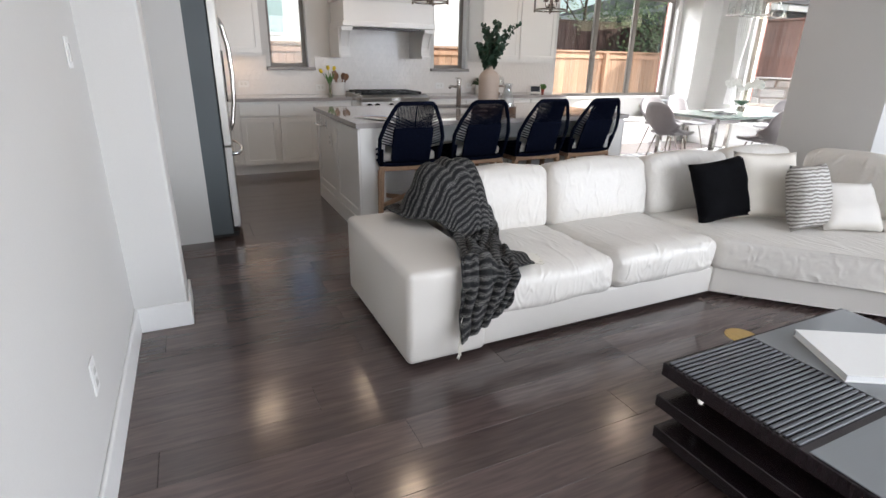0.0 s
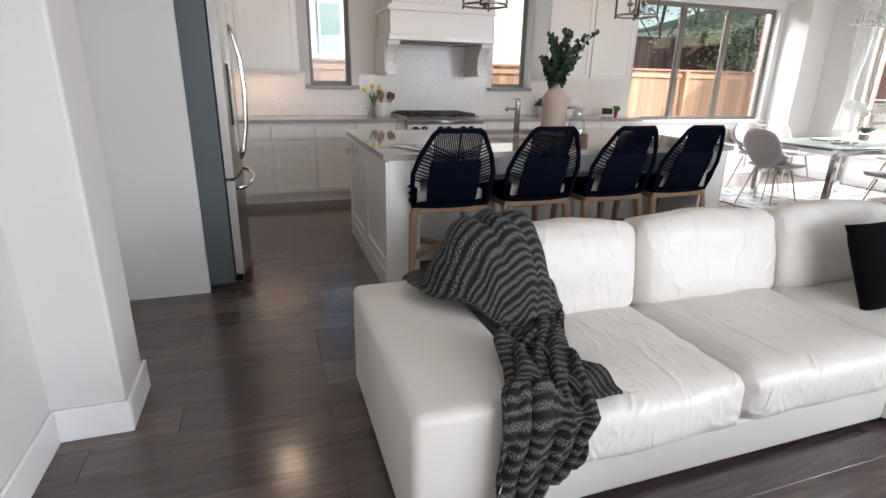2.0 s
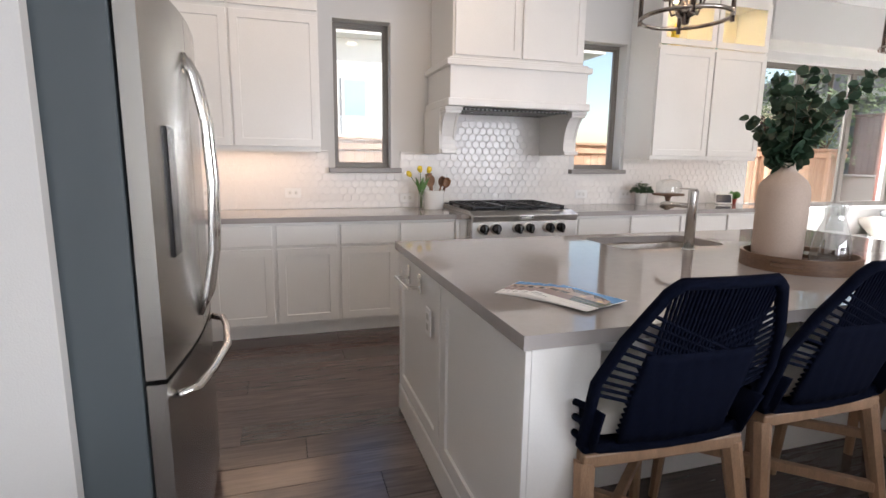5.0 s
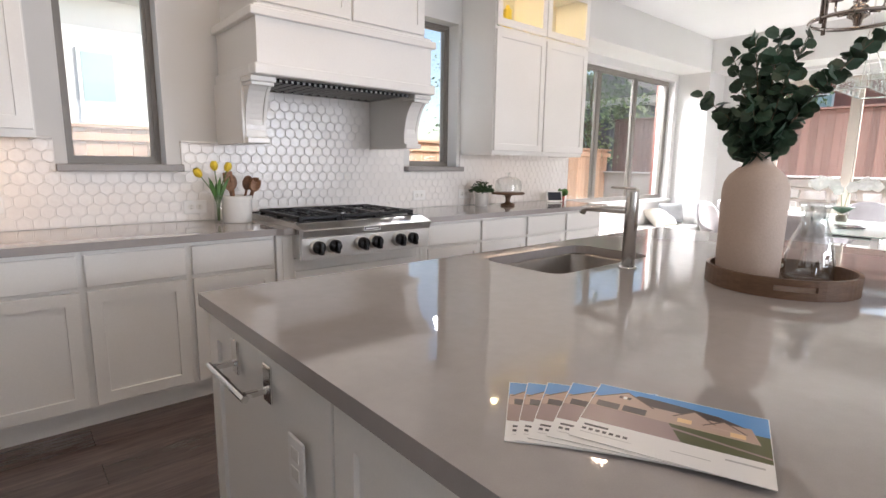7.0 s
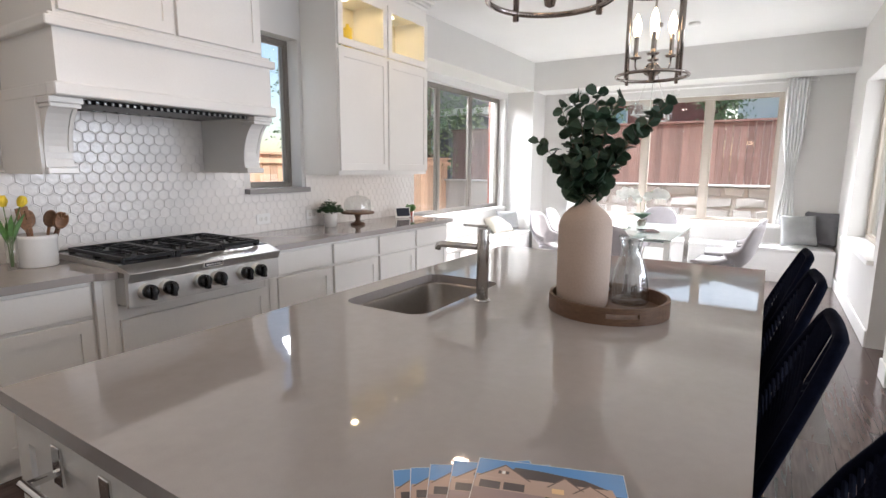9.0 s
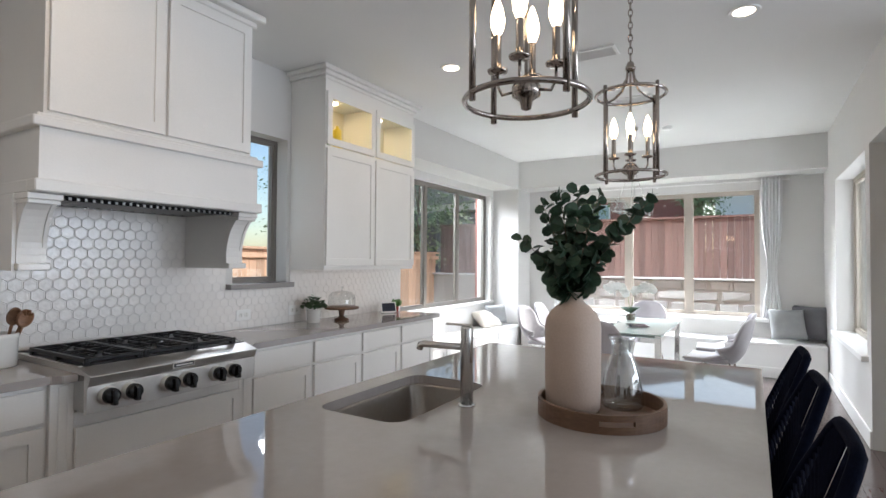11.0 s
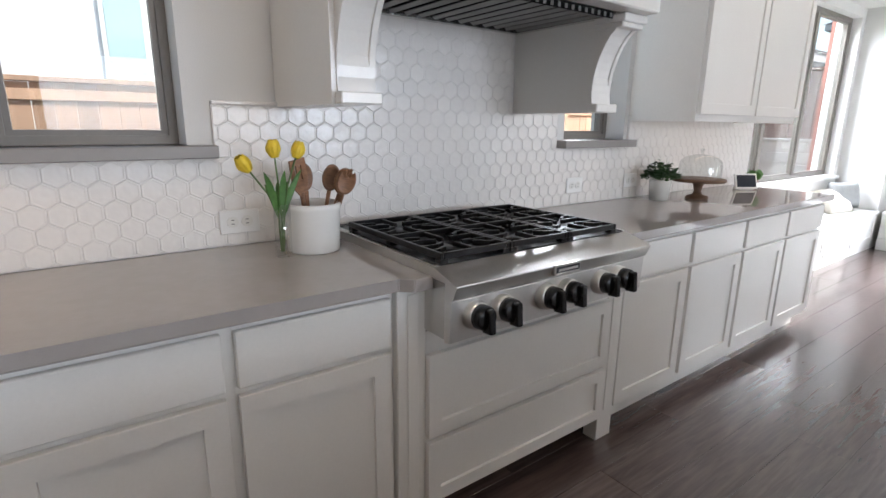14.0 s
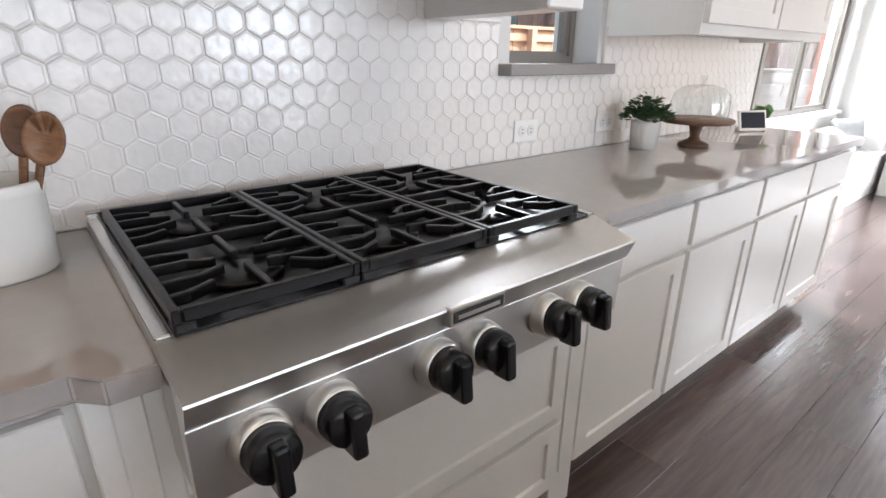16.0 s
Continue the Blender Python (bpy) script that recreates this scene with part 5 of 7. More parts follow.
for i in range(N):
    l = (i + 1) % N
    for j in range(3):
        if is_hole(i, j):
            bm.faces.new((vv[i, j, 0], vv[l, j, 0], vv[l, j, 1], vv[i, j, 1]))
            bm.faces.new((vv[i, j + 1, 0], vv[l, j + 1, 0], vv[l, j + 1, 1], vv[i, j + 1, 1]))
            for e, o in ((i, (i - 1) % N), (l, l)):
                if not is_hole(o, j):
                    bm.faces.new((vv[e, j, 0], vv[e, j + 1, 0], vv[e, j + 1, 1], vv[e, j, 1]))
            continue
        for k in (0, 1):
            bm.faces.new((vv[i, j, k], vv[l, j, k], vv[l, j + 1, k], vv[i, j + 1, k]))
    bm.faces.new((vv[i, 3, 0], vv[l, 3, 0], vv[l, 3, 1], vv[i, 3, 1]))
    bm.faces.new((vv[i, 0, 0], vv[l, 0, 0], vv[l, 0, 1], vv[i, 0, 1]))
part("tray_wall", bm, M_TRAY, tr)

VX, VY = 4.08, 5.755
va = thing("clay_vase", (VX, VY, CT + 0.0105), "tall matte clay bottle vase standing on the tray", "vase")
part("body", lathe([(0, 0), (0.088, 0.0), (0.094, 0.008), (0.096, 0.05), (0.098, 0.25), (0.098, 0.29), (0.094, 0.318), (0.082, 0.342), (0.062, 0.362), (0.042, 0.378), (0.034, 0.392), (0.033, 0.41), (0.037, 0.417), (0.031, 0.415), (0.028, 0.39), (0.0, 0.38)], 40), M_VASE, va, "", True)


def leaf_bm(bm, p, d, nrm, size, fold=0.15):
    d = d.normalized()
    s = d.cross(nrm).normalized()
    n = s.cross(d)
    pts = [(0, 0), (0.28, 0.46), (0.66, 0.52), (0.92, 0.26), (1.0, 0)]
    left = [bm.verts.new(p + size * (d * a + s * b + n * (fold * b * b * 2))) for a, b in pts]
    right = [left[0]] + [bm.verts.new(p + size * (d * a - s * b + n * (fold * b * b * 2))) for a, b in pts[1:-1]] + [left[-1]]
    mid = [bm.verts.new(p + size * (d * a)) for a, b in pts[1:-1]]
    m = [left[0]] + mid + [left[-1]]
    for side in (left, right):
        for i in range(len(pts) - 1):
            q = []
            for v in (side[i], side[i + 1], m[i + 1], m[i]):
                if v not in q:
                    q.append(v)
            if len(q) > 2:
                bm.faces.new(q)


def eucalyptus():
    random.seed(11)
    t = thing("eucalyptus_bunch", (VX, VY, CT + 0.40), "bunch of dark green eucalyptus branches standing in the vase", "plant")
    # towards the right of the bunch as one stands at the island's end
    side, ahead = Vector((0.30, -0.95, 0)), Vector((0.95, 0.30, 0))
    tips = [(0.30, 0.40, 0.05), (0.27, 0.36, -0.05), (0.10, 0.40, 0.0), (0.02, 0.42, 0.05), (-0.05, 0.40, -0.06), (-0.12, 0.37, 0.05), (-0.20, 0.23, 0.02), (-0.09, 0.28, 0.12), (0.06, 0.28, -0.12), (0.0, 0.24, 0.09), (-0.04, 0.20, -0.10), (0.13, 0.22, 0.08), (-0.12, 0.16, -0.03), (0.05, 0.16, 0.02), (-0.03, 0.14, 0.05), (0.02, 0.33, -0.08)]
    for k, (u, z, w) in enumerate(tips):
        u, z = u * 0.92, z * 0.94
        end = side * u + ahead * w + Vector((0, 0, z))
        ctrl = Vector((0, 0, z * 0.45)) + side * (u * 0.25)
        pts = [(1 - s) ** 2 * Vector((0, 0, -0.06)) + 2 * s * (1 - s) * ctrl + s * s * end for s in [i / 9 for i in range(10)]]
        br = part("branch", tube(pts, [0.0028 - 0.0002 * i for i in range(10)], 6), M_BARK, t)
        lb = bmesh.new()
        n = int(8 + z * 21)
        for i in range(n):
            s = 0.22 + 0.78 * i / (n - 1)
            q = s * 9
            a = pts[min(int(q), 8)].lerp(pts[min(int(q), 8) + 1], q - min(int(q), 8))
            for m in (0, 1):
                ang = i * 1.6 + m * math.pi + random.uniform(-0.4, 0.4)
                d = Vector((math.cos(ang), math.sin(ang), random.uniform(-0.1, 0.6)))
                nr = Vector((random.uniform(-1, 1), random.uniform(-1, 1), 0.35))
                leaf_bm(lb, a, d, nr, random.uniform(0.044, 0.064) * (1.1 - 0.35 * s), 0.25)
        lo = part("leaves", lb, M_LEAF, br, "round dark green leaves")


eucalyptus()

ca = thing("glass_carafe", (4.20, 5.61, CT + 0.0105), "clear glass carafe with a tumbler on its neck", "carafe")
part("body", lathe([(0, 0.0), (0.058, 0.0), (0.064, 0.01), (0.063, 0.05), (0.052, 0.11), (0.036, 0.15), (0.031, 0.17), (0.036, 0.20), (0.043, 0.215), (0.0415, 0.2155)], 32), M_CARAFE, ca, "", True)
part("tumbler", lathe([(0, 0.205), (0.024, 0.205), (0.027, 0.12), (0.026, 0.12)], 24), M_CARAFE, ca, "upturned clear tumbler", True)
for o in list(bpy.data.objects):
    if o.parent == ca:
        o.scale = (1.15, 1.15, 1.2)

M_PSKY = mat("print_sky", (0.13, 0.33, 0.66), 0.25)
M_PDRIVE = mat("print_drive", (0.36, 0.27, 0.26), 0.25)
M_PWALL = mat("print_brick", (0.52, 0.39, 0.32), 0.25)
M_PROOF = mat("print_roof", (0.10, 0.085, 0.085), 0.25)
M_PGRASS = mat("print_grass", (0.11, 0.12, 0.06), 0.25)
M_PINK = mat("print_ink", (0.03, 0.03, 0.035), 0.3)
M_PGREYI = mat("print_grey", (0.45, 0.45, 0.45), 0.3)
M_PDARKE = mat("print_eave", (0.16, 0.12, 0.11), 0.25)
M_PGLOW = mat("print_light", (0.85, 0.62, 0.36), 0.25)


def flyer(x, y, z, rz):
    """A folded card 0.225 by 0.185 m; its picture above a white strip."""
    t = thing("flyer", (x, y, z), "glossy property flyer with a house photograph, fanned on the island", "flyer", "flyers on the island", rz=rz)
    t.scale = (1.06, 1.06, 1.0)
    W, H, B = 0.232, 0.185, 0.055
    part("card", boxes((0, 0, 0, W, H, 0.0010)), M_PAPER, t)

    def flat(name, pts, m, lift):
        part(name, prism(pts, 0.0010, 0.0010 + 0.00008 * lift), m, t)
    flat("printed_sky", [(0.001, 0.125), (W - 0.001, 0.125), (W - 0.001, H - 0.001), (0.001, H - 0.001)], M_PSKY, 1)
    flat("printed_drive", [(0.001, B), (0.13, B), (0.10, 0.125), (0.001, 0.125)], M_PDRIVE, 1)
    flat("printed_lawn", [(0.13, B), (W - 0.001, B), (W - 0.001, 0.125), (0.10, 0.125)], M_PGRASS, 1)
    flat("printed_kerb", [(0.105, 0.088), (W - 0.001, 0.066), (W - 0.001, 0.070), (0.105, 0.093)], M_PDRIVE, 2)
    flat("printed_wall", [(0.002, 0.105), (0.22, 0.098), (0.21, 0.140), (0.002, 0.140)], M_PWALL, 2)
    flat("printed_roof", [(0.045, 0.140), (0.205, 0.138), (0.17, 0.156), (0.10, 0.166), (0.062, 0.168)], M_PROOF, 3)
    flat("printed_gable", [(0.004, 0.134), (0.088, 0.134), (0.046, 0.170)], M_PWALL, 4)
    flat("printed_gable", [(0.112, 0.126), (0.168, 0.126), (0.140, 0.154)], M_PWALL, 4)
    flat("printed_gable", [(0.150, 0.118), (0.205, 0.118), (0.178, 0.142)], M_PWALL, 5)
    for a in (0.010, 0.047):
        flat("printed_garage", [(a, 0.106), (a + 0.032, 0.105), (a + 0.032, 0.124), (a, 0.125)], M_PROOF, 4)
    for a, b in ((0.12, 0.112), (0.185, 0.104)):
        flat("printed_window", [(a, b), (a + 0.018, b), (a + 0.018, b + 0.012), (a, b + 0.012)], M_PGLOW, 6)
    for ax, ay, w in ((0.004, 0.134, 0.084), (0.112, 0.126, 0.056), (0.150, 0.118, 0.055)):
        top = ay + (0.036 if w > 0.08 else 0.028 if w > 0.0555 else 0.024)
        flat("printed_eave", [(ax, ay), (ax + 0.003, ay), (ax + w / 2 + 0.001, top), (ax + w / 2 - 0.001, top + 0.002)], M_PDARKE, 7)
        flat("printed_eave", [(ax + w, ay), (ax + w / 2, top + 0.002), (ax + w / 2 - 0.001, top), (ax + w - 0.003, ay)], M_PDARKE, 8)
    for i in range(3):
        flat("printed_window", [(0.036 + i * 0.006, 0.146), (0.041 + i * 0.006, 0.146), (0.041 + i * 0.006, 0.154), (0.036 + i * 0.006, 0.154)], (M_PROOF, M_PAPER, M_PROOF)[i], 6)
    for i in range(7):
        flat("printed_bar", [(0.010 + i * 0.0088, 0.026), (0.0155 + i * 0.0088, 0.026), (0.0155 + i * 0.0088, 0.032), (0.010 + i * 0.0088, 0.032)], M_PINK, 1)
    flat("printed_bar", [(0.010, 0.038), (0.042, 0.038), (0.042, 0.043), (0.010, 0.043)], M_PINK, 1)
    flat("printed_bar", [(0.010, 0.018), (0.075, 0.018), (0.075, 0.0192), (0.010, 0.0192)], M_PGREYI, 1)
    flat("printed_bar", [(0.12, 0.026), (0.165, 0.026), (0.165, 0.0275), (0.12, 0.0275)], M_PGREYI, 1)
    flat("printed_bar", [(0.18, 0.038), (0.222, 0.038), (0.222, 0.042), (0.18, 0.042)], M_PGREYI, 1)
    return t


for i, (x, y, r) in enumerate(((2.680, 5.570, -50), (2.690, 5.560, -55), (2.706, 5.550, -60), (2.728, 5.535, -65), (2.752, 5.515, -70))):
    flyer(x, y, CT + 0.0002 + i * 0.0019, r)

# ---- things on the counter ----
cr = thing("utensil_crock", (3.287, 8.38, CT), "white glazed ceramic crock holding wooden utensils beside the range", "crock")
part("pot", lathe([(0, 0), (0.084, 0), (0.088, 0.006), (0.090, 0.135), (0.093, 0.142), (0.094, 0.158), (0.090, 0.164), (0.083, 0.16), (0.083, 0.012), (0, 0.010)], 40), M_WHITE, cr, "", True)


def utensil(kind, x, y, lean, turn, tilt=0):
    t = thing("wooden_" + kind, (3.285 + x, 8.385 + y, CT + 0.02), {"spoon": "olive wood spoon standing in the crock", "slotted_spatula": "olive wood slotted spatula standing in the crock", "fork": "dark olive wood serving fork in the crock"}[kind], "utensil")
    t.matrix_world = pose(3.287 + x, 8.38 + y, CT + 0.014, tilt, lean, turn) @ Matrix.Scale(1.02, 4)
    part("handle", tube([(0, 0, 0.0), (0, 0, 0.18)], [0.006, 0.008], 8, flat=0.8), M_WOODL, t)
    if kind == "slotted_spatula":
        w = 0.034
        out = [(-0.010, 0.165), (0.010, 0.165), (w, 0.205), (w, 0.285), (-w, 0.285), (-w, 0.205)]
        bm = bmesh.new()
        for bx in ((-w, -0.017), (-0.0095, 0.0095 - 0.004), (0.013, w)):
            join(bm, prism([(bx[0], 0.20), (bx[1], 0.20), (bx[1], 0.272), (bx[0], 0.272)], -0.003, 0.003))
        join(bm, prism([(-w, 0.270), (w, 0.270), (w * 0.97, 0.290), (-w * 0.97, 0.290)], -0.003, 0.003))
        join(bm, prism([(-0.008, 0.170), (0.008, 0.170), (w, 0.205), (w, 0.222), (-w, 0.222), (-w, 0.205)], -0.003, 0.003))
        bmesh.ops.transform(bm, matrix=Matrix.Rotation(radians(90), 4, "X"), verts=bm.verts)
        part("blade", bm, M_WOODL, t)
    else:
        prof = bmesh.new()
        n, m = 20, 6
        rings = []
        for j in range(m + 1):
            f = j / m
            rings.append([prof.verts.new((0.031 * f * math.cos(2 * math.pi * i / n), 0.010 * (1 - f * f), 0.225 + 0.046 * f * math.sin(2 * math.pi * i / n))) for i in range(n)] if j else [prof.verts.new((0, 0.010, 0.225))])
        for j in range(m):
            for i in range(n):
                a, b = rings[j], rings[j + 1]
                if kind == "fork" and j >= 2 and n // 8 <= i < 3 * n // 8 + 1 and i % 2 == 1:
                    continue
                q = [a[i % len(a)], b[i], b[(i + 1) % n]] + ([a[(i + 1) % n]] if len(a) > 1 else [])
                prof.faces.new(q)
        o = part("bowl", prof, M_WOODL, t, "", True)
        o.modifiers.new("thick", "SOLIDIFY").thickness = 0.004
    return t


utensil("slotted_spatula", -0.005, 0.02, -9, 25)
utensil("spoon", 0.005, 0.04, -3, 10)
utensil("spoon", 0.035, 0.03, 12, -10)
utensil("fork", 0.04, -0.01, 19, -20, 3)
utensil("spoon", 0.04, 0.02, 20, -30)

gv = thing("tulip_vase", (3.170, 8.345, CT), "slim clear glass cylinder vase with three yellow tulips", "vase")
part("glass_cylinder", lathe([(0, 0), (0.026, 0), (0.026, 0.17), (0.0245, 0.17)], 28), M_CLEAR, gv, "", True)
for k, (dx, dy, h) in enumerate(((-0.10, -0.03, 0.265), (-0.012, 0.0, 0.30), (0.062, 0.02, 0.295))):
    tl = thing("tulip", (3.170, 8.345, CT + 0.016), "yellow tulip with long green leaves in the glass vase", "flower")
    pts = [(0.004 * k - 0.008, 0, 0), (dx * 0.12, dy * 0.1, 0.12), (dx * 0.45, dy * 0.5, h * 0.72), (dx, dy, h)]
    part("stem", tube(pts, 0.0028, 7), M_STEM, tl, "", True)
    fl = bmesh.new()
    for m in range(6):
        a = m * math.pi / 3
        r0 = 0.012 if m % 2 else 0.010
        bmp = bmesh.new()
        g = []
        for j in range(6):
            f = j / 5
            wdt = 0.016 * math.sin(math.pi * min(1, f * 0.80 + 0.12))
            rad = r0 + 0.010 * math.sin(math.pi * f * 0.9)
            g.append([bmp.verts.new((rad - 0.004 * abs(u), wdt * u, 0.055 * f)) for u in (-1, -0.5, 0, 0.5, 1)])
        for j in range(5):
            for i in range(4):
                bmp.faces.new((g[j][i], g[j][i + 1], g[j + 1][i + 1], g[j + 1][i]))
        join(fl, bmp, Matrix.Rotation(a, 4, "Z"))
    d = (Vector(pts[3]) - Vector(pts[2])).normalized()
    o = part("flower_head", fl, M_TULIP, tl, "closed yellow petals", True)
    o.matrix_local = Matrix.Translation(pts[3]) @ d.to_track_quat("Z", "Y").to_matrix().to_4x4()
    for s in (0, 1):
        lb = bmesh.new()
        a = Vector((pts[1][0], pts[1][1], 0.11))
        tip = Vector((dx * (0.55 + 0.3 * s) + 0.02 * s, dy + 0.01 - 0.03 * s, 0.22 + 0.04 * s))
        prev = None
        for i in range(9):
            f = i / 8
            c = a.lerp(tip, f) + Vector((0, 0, 0.02 * math.sin(math.pi * f)))
            w = 0.011 * math.sin(math.pi * (f * 0.88 + 0.1))
            row = [lb.verts.new(c + Vector((-w, 0.0, 0.002))), lb.verts.new(c + Vector((0, 0.003, 0))), lb.verts.new(c + Vector((w, 0, 0.002)))]
            if prev:
                for q in (0, 1):
                    lb.faces.new((prev[q], prev[q + 1], row[q + 1], row[q]))
            prev = row
        part("leaf", lb, M_GREEN, tl, "", True)

pp = thing("potted_herb", (5.47, 8.43, CT), "small green herb in a white ceramic pot on the counter", "plant")
part("pot", lathe([(0, 0), (0.054, 0), (0.062, 0.112), (0.064, 0.118), (0.058, 0.118), (0.056, 0.105), (0, 0.102)], 30), M_WHITE, pp, "white ceramic pot", True)
lb = bmesh.new()
random.seed(3)
for i in range(420):
    a, b = random.uniform(0, 2 * math.pi), random.random() ** 0.5
    p = Vector((0.100 * b * math.cos(a), 0.100 * b * math.sin(a), 0.115 + (1 - b * b) * 0.10 * random.random() + 0.022 * random.random()))
    leaf_bm(lb, p, Vector((math.cos(a) + random.uniform(-0.5, 0.5), math.sin(a) + random.uniform(-0.5, 0.5), random.uniform(0, 1))), Vector((0.2, 0.1, 1)), random.uniform(0.018, 0.03))
part("foliage", lb, M_HERB, pp, "small green leaves")
cs = thing("cake_stand", (5.70, 8.32, CT), "turned walnut cake stand with a glass dome", "cake stand")
part("stand", lathe([(0, 0), (0.062, 0), (0.066, 0.008), (0.060, 0.018), (0.030, 0.028), (0.020, 0.045), (0.026, 0.075), (0.030, 0.088), (0.05, 0.098), (0.145, 0.104), (0.15, 0.108), (0.15, 0.120), (0.145, 0.123), (0, 0.120)], 40), M_TRAY, cs, "", True)
dm = part("glass_dome", lathe([(0.118, 0.124), (0.120, 0.19), (0.112, 0.225), (0.085, 0.25), (0.04, 0.262), (0, 0.264)], 36), M_CLEAR, cs, "clear glass dome", True)
part("dome_knob", lathe([(0, 0.264), (0.006, 0.266), (0.006, 0.28), (0.014, 0.288), (0.013, 0.298), (0, 0.303)], 16), M_CLEAR, dm, "", True)
sm = thing("smart_display", (6.45, 8.36, CT), "small white tilted display with a dark screen on the counter", "display", rz=-28)
part("case", put(boxes((-0.085, 0, 0, 0.085, 0.014, 0.11), bevel=0.004, seg=2), 0, 0, 0), M_WHITE, sm).matrix_local = pose(0, 0, 0.006, -18)
part("screen", boxes((-0.072, -0.002, 0.014, 0.072, -0.0003, 0.098)), M_SCREEN, sm).matrix_local = pose(0, 0, 0.006, -18)
part("base", boxes((-0.06, 0.0, 0, 0.06, 0.07, 0.02), bevel=0.006, seg=2), M_WHITE, sm)
rp_ = thing("red_pot_plant", (6.62, 8.40, CT), "pointed green succulent in a small red pot", "plant")
part("pot", lathe([(0, 0), (0.022, 0), (0.030, 0.05), (0.031, 0.054), (0.026, 0.052), (0, 0.048)], 24), mat("red_glaze", (0.36, 0.05, 0.03), 0.3), rp_, "", True)
for i in range(7):
    lb = bmesh.new()
    a = i * 0.9
    leaf_bm(lb, Vector((0.008 * math.cos(a), 0.008 * math.sin(a), 0.045)), Vector((0.25 * math.cos(a), 0.25 * math.sin(a), 1)), Vector((math.cos(a), math.sin(a), 0)), 0.07 + 0.012 * (i % 3), 0.3)
    part("leaf", lb, M_GREEN, rp_)

for x, z, wd in ((5.72, 2.425, 0), (5.60, 2.425, 1)):
    if not wd:
        jg = thing("yellow_glass_jar", (5.66, 8.36, 2.402), "ribbed yellow glass jar lit inside the glazed cabinet", "jar")
        part("jar", lathe([(0, 0)] + [(0.034 + 0.009 * math.sin(q * math.pi / 2 + 0.5) ** 2 * (1 if q % 2 else 0.2), q * 0.018) for q in range(12)] + [(0.016, 0.212), (0.016, 0.235), (0, 0.236)], 26), M_YELLOW, jg, "", True)
    else:
        fg = thing("green_ornament", (5.54, 8.36, 2.402), "small green ornament in the glazed cabinet", "ornament")
        part("figure", lathe([(0, 0), (0.03, 0), (0.026, 0.04), (0.014, 0.06), (0.02, 0.08), (0, 0.095)], 18), M_GREEN, fg, "", True)
tv = thing("teal_vase", (6.10, 8.34, 2.402), "teal glazed vase in the glazed cabinet", "vase")
part("body", lathe([(0, 0), (0.03, 0), (0.045, 0.05), (0.03, 0.12), (0.015, 0.15), (0.02, 0.19), (0, 0.19)], 24), M_TEAL, tv, "", True)


def outlet(x, z):
    o = thing("wall_outlet", (x, 8.583, z), "white double wall outlet plate on the hexagon tiles", "outlet", "backsplash outlets")
    o.scale = (1.15, 1.0, 1.15)
    part("cover_plate", boxes((-0.058, -0.006, -0.036, 0.058, 0, 0.036), bevel=0.002), M_TRIM, o)
    for s in (-1, 1):
        r = part("receptacle", put(lathe([(0, 0), (0.017, 0), (0.017, 0.002), (0, 0.002)], 20), 0, 0, 0), M_WHITE, o)
        r.matrix_local = pose(s * 0.021, -0.006, 0, 90)
        for q in (-1, 1):
            part("slot", boxes((s * 0.021 - 0.0045, -0.0090, q * 0.006 - 0.001, s * 0.021 + 0.0045, -0.0082, q * 0.006 + 0.001)), M_DARK, o)
    return o


for x, z in ((1.42, 1.05), (2.12, 1.05), (3.10, 1.0), (4.875, 1.02), (5.39, 1.02)):
    outlet(x, z)
io = thing("island_outlet", (2.602, 6.07, 0.67), "white outlet plate on the island end panel", "outlet")
part("cover_plate", boxes((-0.006, -0.036, -0.058, 0, 0.036, 0.058), bevel=0.002), M_TRIM, io)
for s in (-1, 1):
    part("receptacle", boxes((-0.008, -0.017, s * 0.022 - 0.014, -0.006, 0.017, s * 0.022 + 0.014), bevel=0.0005), M_WHITE, io)
wo = thing("wall_outlet_plate", (1.0705, 3.05, 0.393), "white outlet plate low on the pale wall", "outlet")
part("cover_plate", boxes((0, -0.036, -0.058, 0.006, 0.036, 0.058), bevel=0.002), M_TRIM, wo)
for s in (-1, 1):
    part("receptacle", boxes((0.006, -0.017, s * 0.022 - 0.014, 0.008, 0.017, s * 0.022 + 0.014), bevel=0.0005), M_WHITE, wo)
ws = thing("light_switch", (1.0705, 3.82, 1.382), "white light switch plate on the pale living room wall", "switch")
part("cover_plate", boxes((0, -0.036, -0.058, 0.006, 0.036, 0.058), bevel=0.002), M_TRIM, ws)
part("rocker", boxes((0.006, -0.016, -0.033, 0.010, 0.016, 0.033), bevel=0.001), M_WHITE, ws)
sw = thing("light_switch", (6.62, 4.4105, 1.25), "white light switch plate on the wall by the porch door", "switch")
part("cover_plate", boxes((-0.06, 0, -0.058, 0.06, 0.006, 0.058), bevel=0.002), M_TRIM, sw)
for s in (-1, 1):
    part("rocker", boxes((s * 0.023 - 0.016, 0.006, -0.033, s * 0.023 + 0.016, 0.010, 0.033), bevel=0.001), M_WHITE, sw)
fo = thing("floor_outlet", (4.02, 2.80, 0.0), "round brass floor outlet cover", "outlet")
part("cover_plate", lathe([(0, 0), (0.085, 0), (0.083, 0.003), (0, 0.0035)], 36), M_GOLD, fo)
part("centre_lid", lathe([(0, 0.0035), (0.03, 0.0035), (0.029, 0.005), (0, 0.005)], 24), M_GOLD, fo)

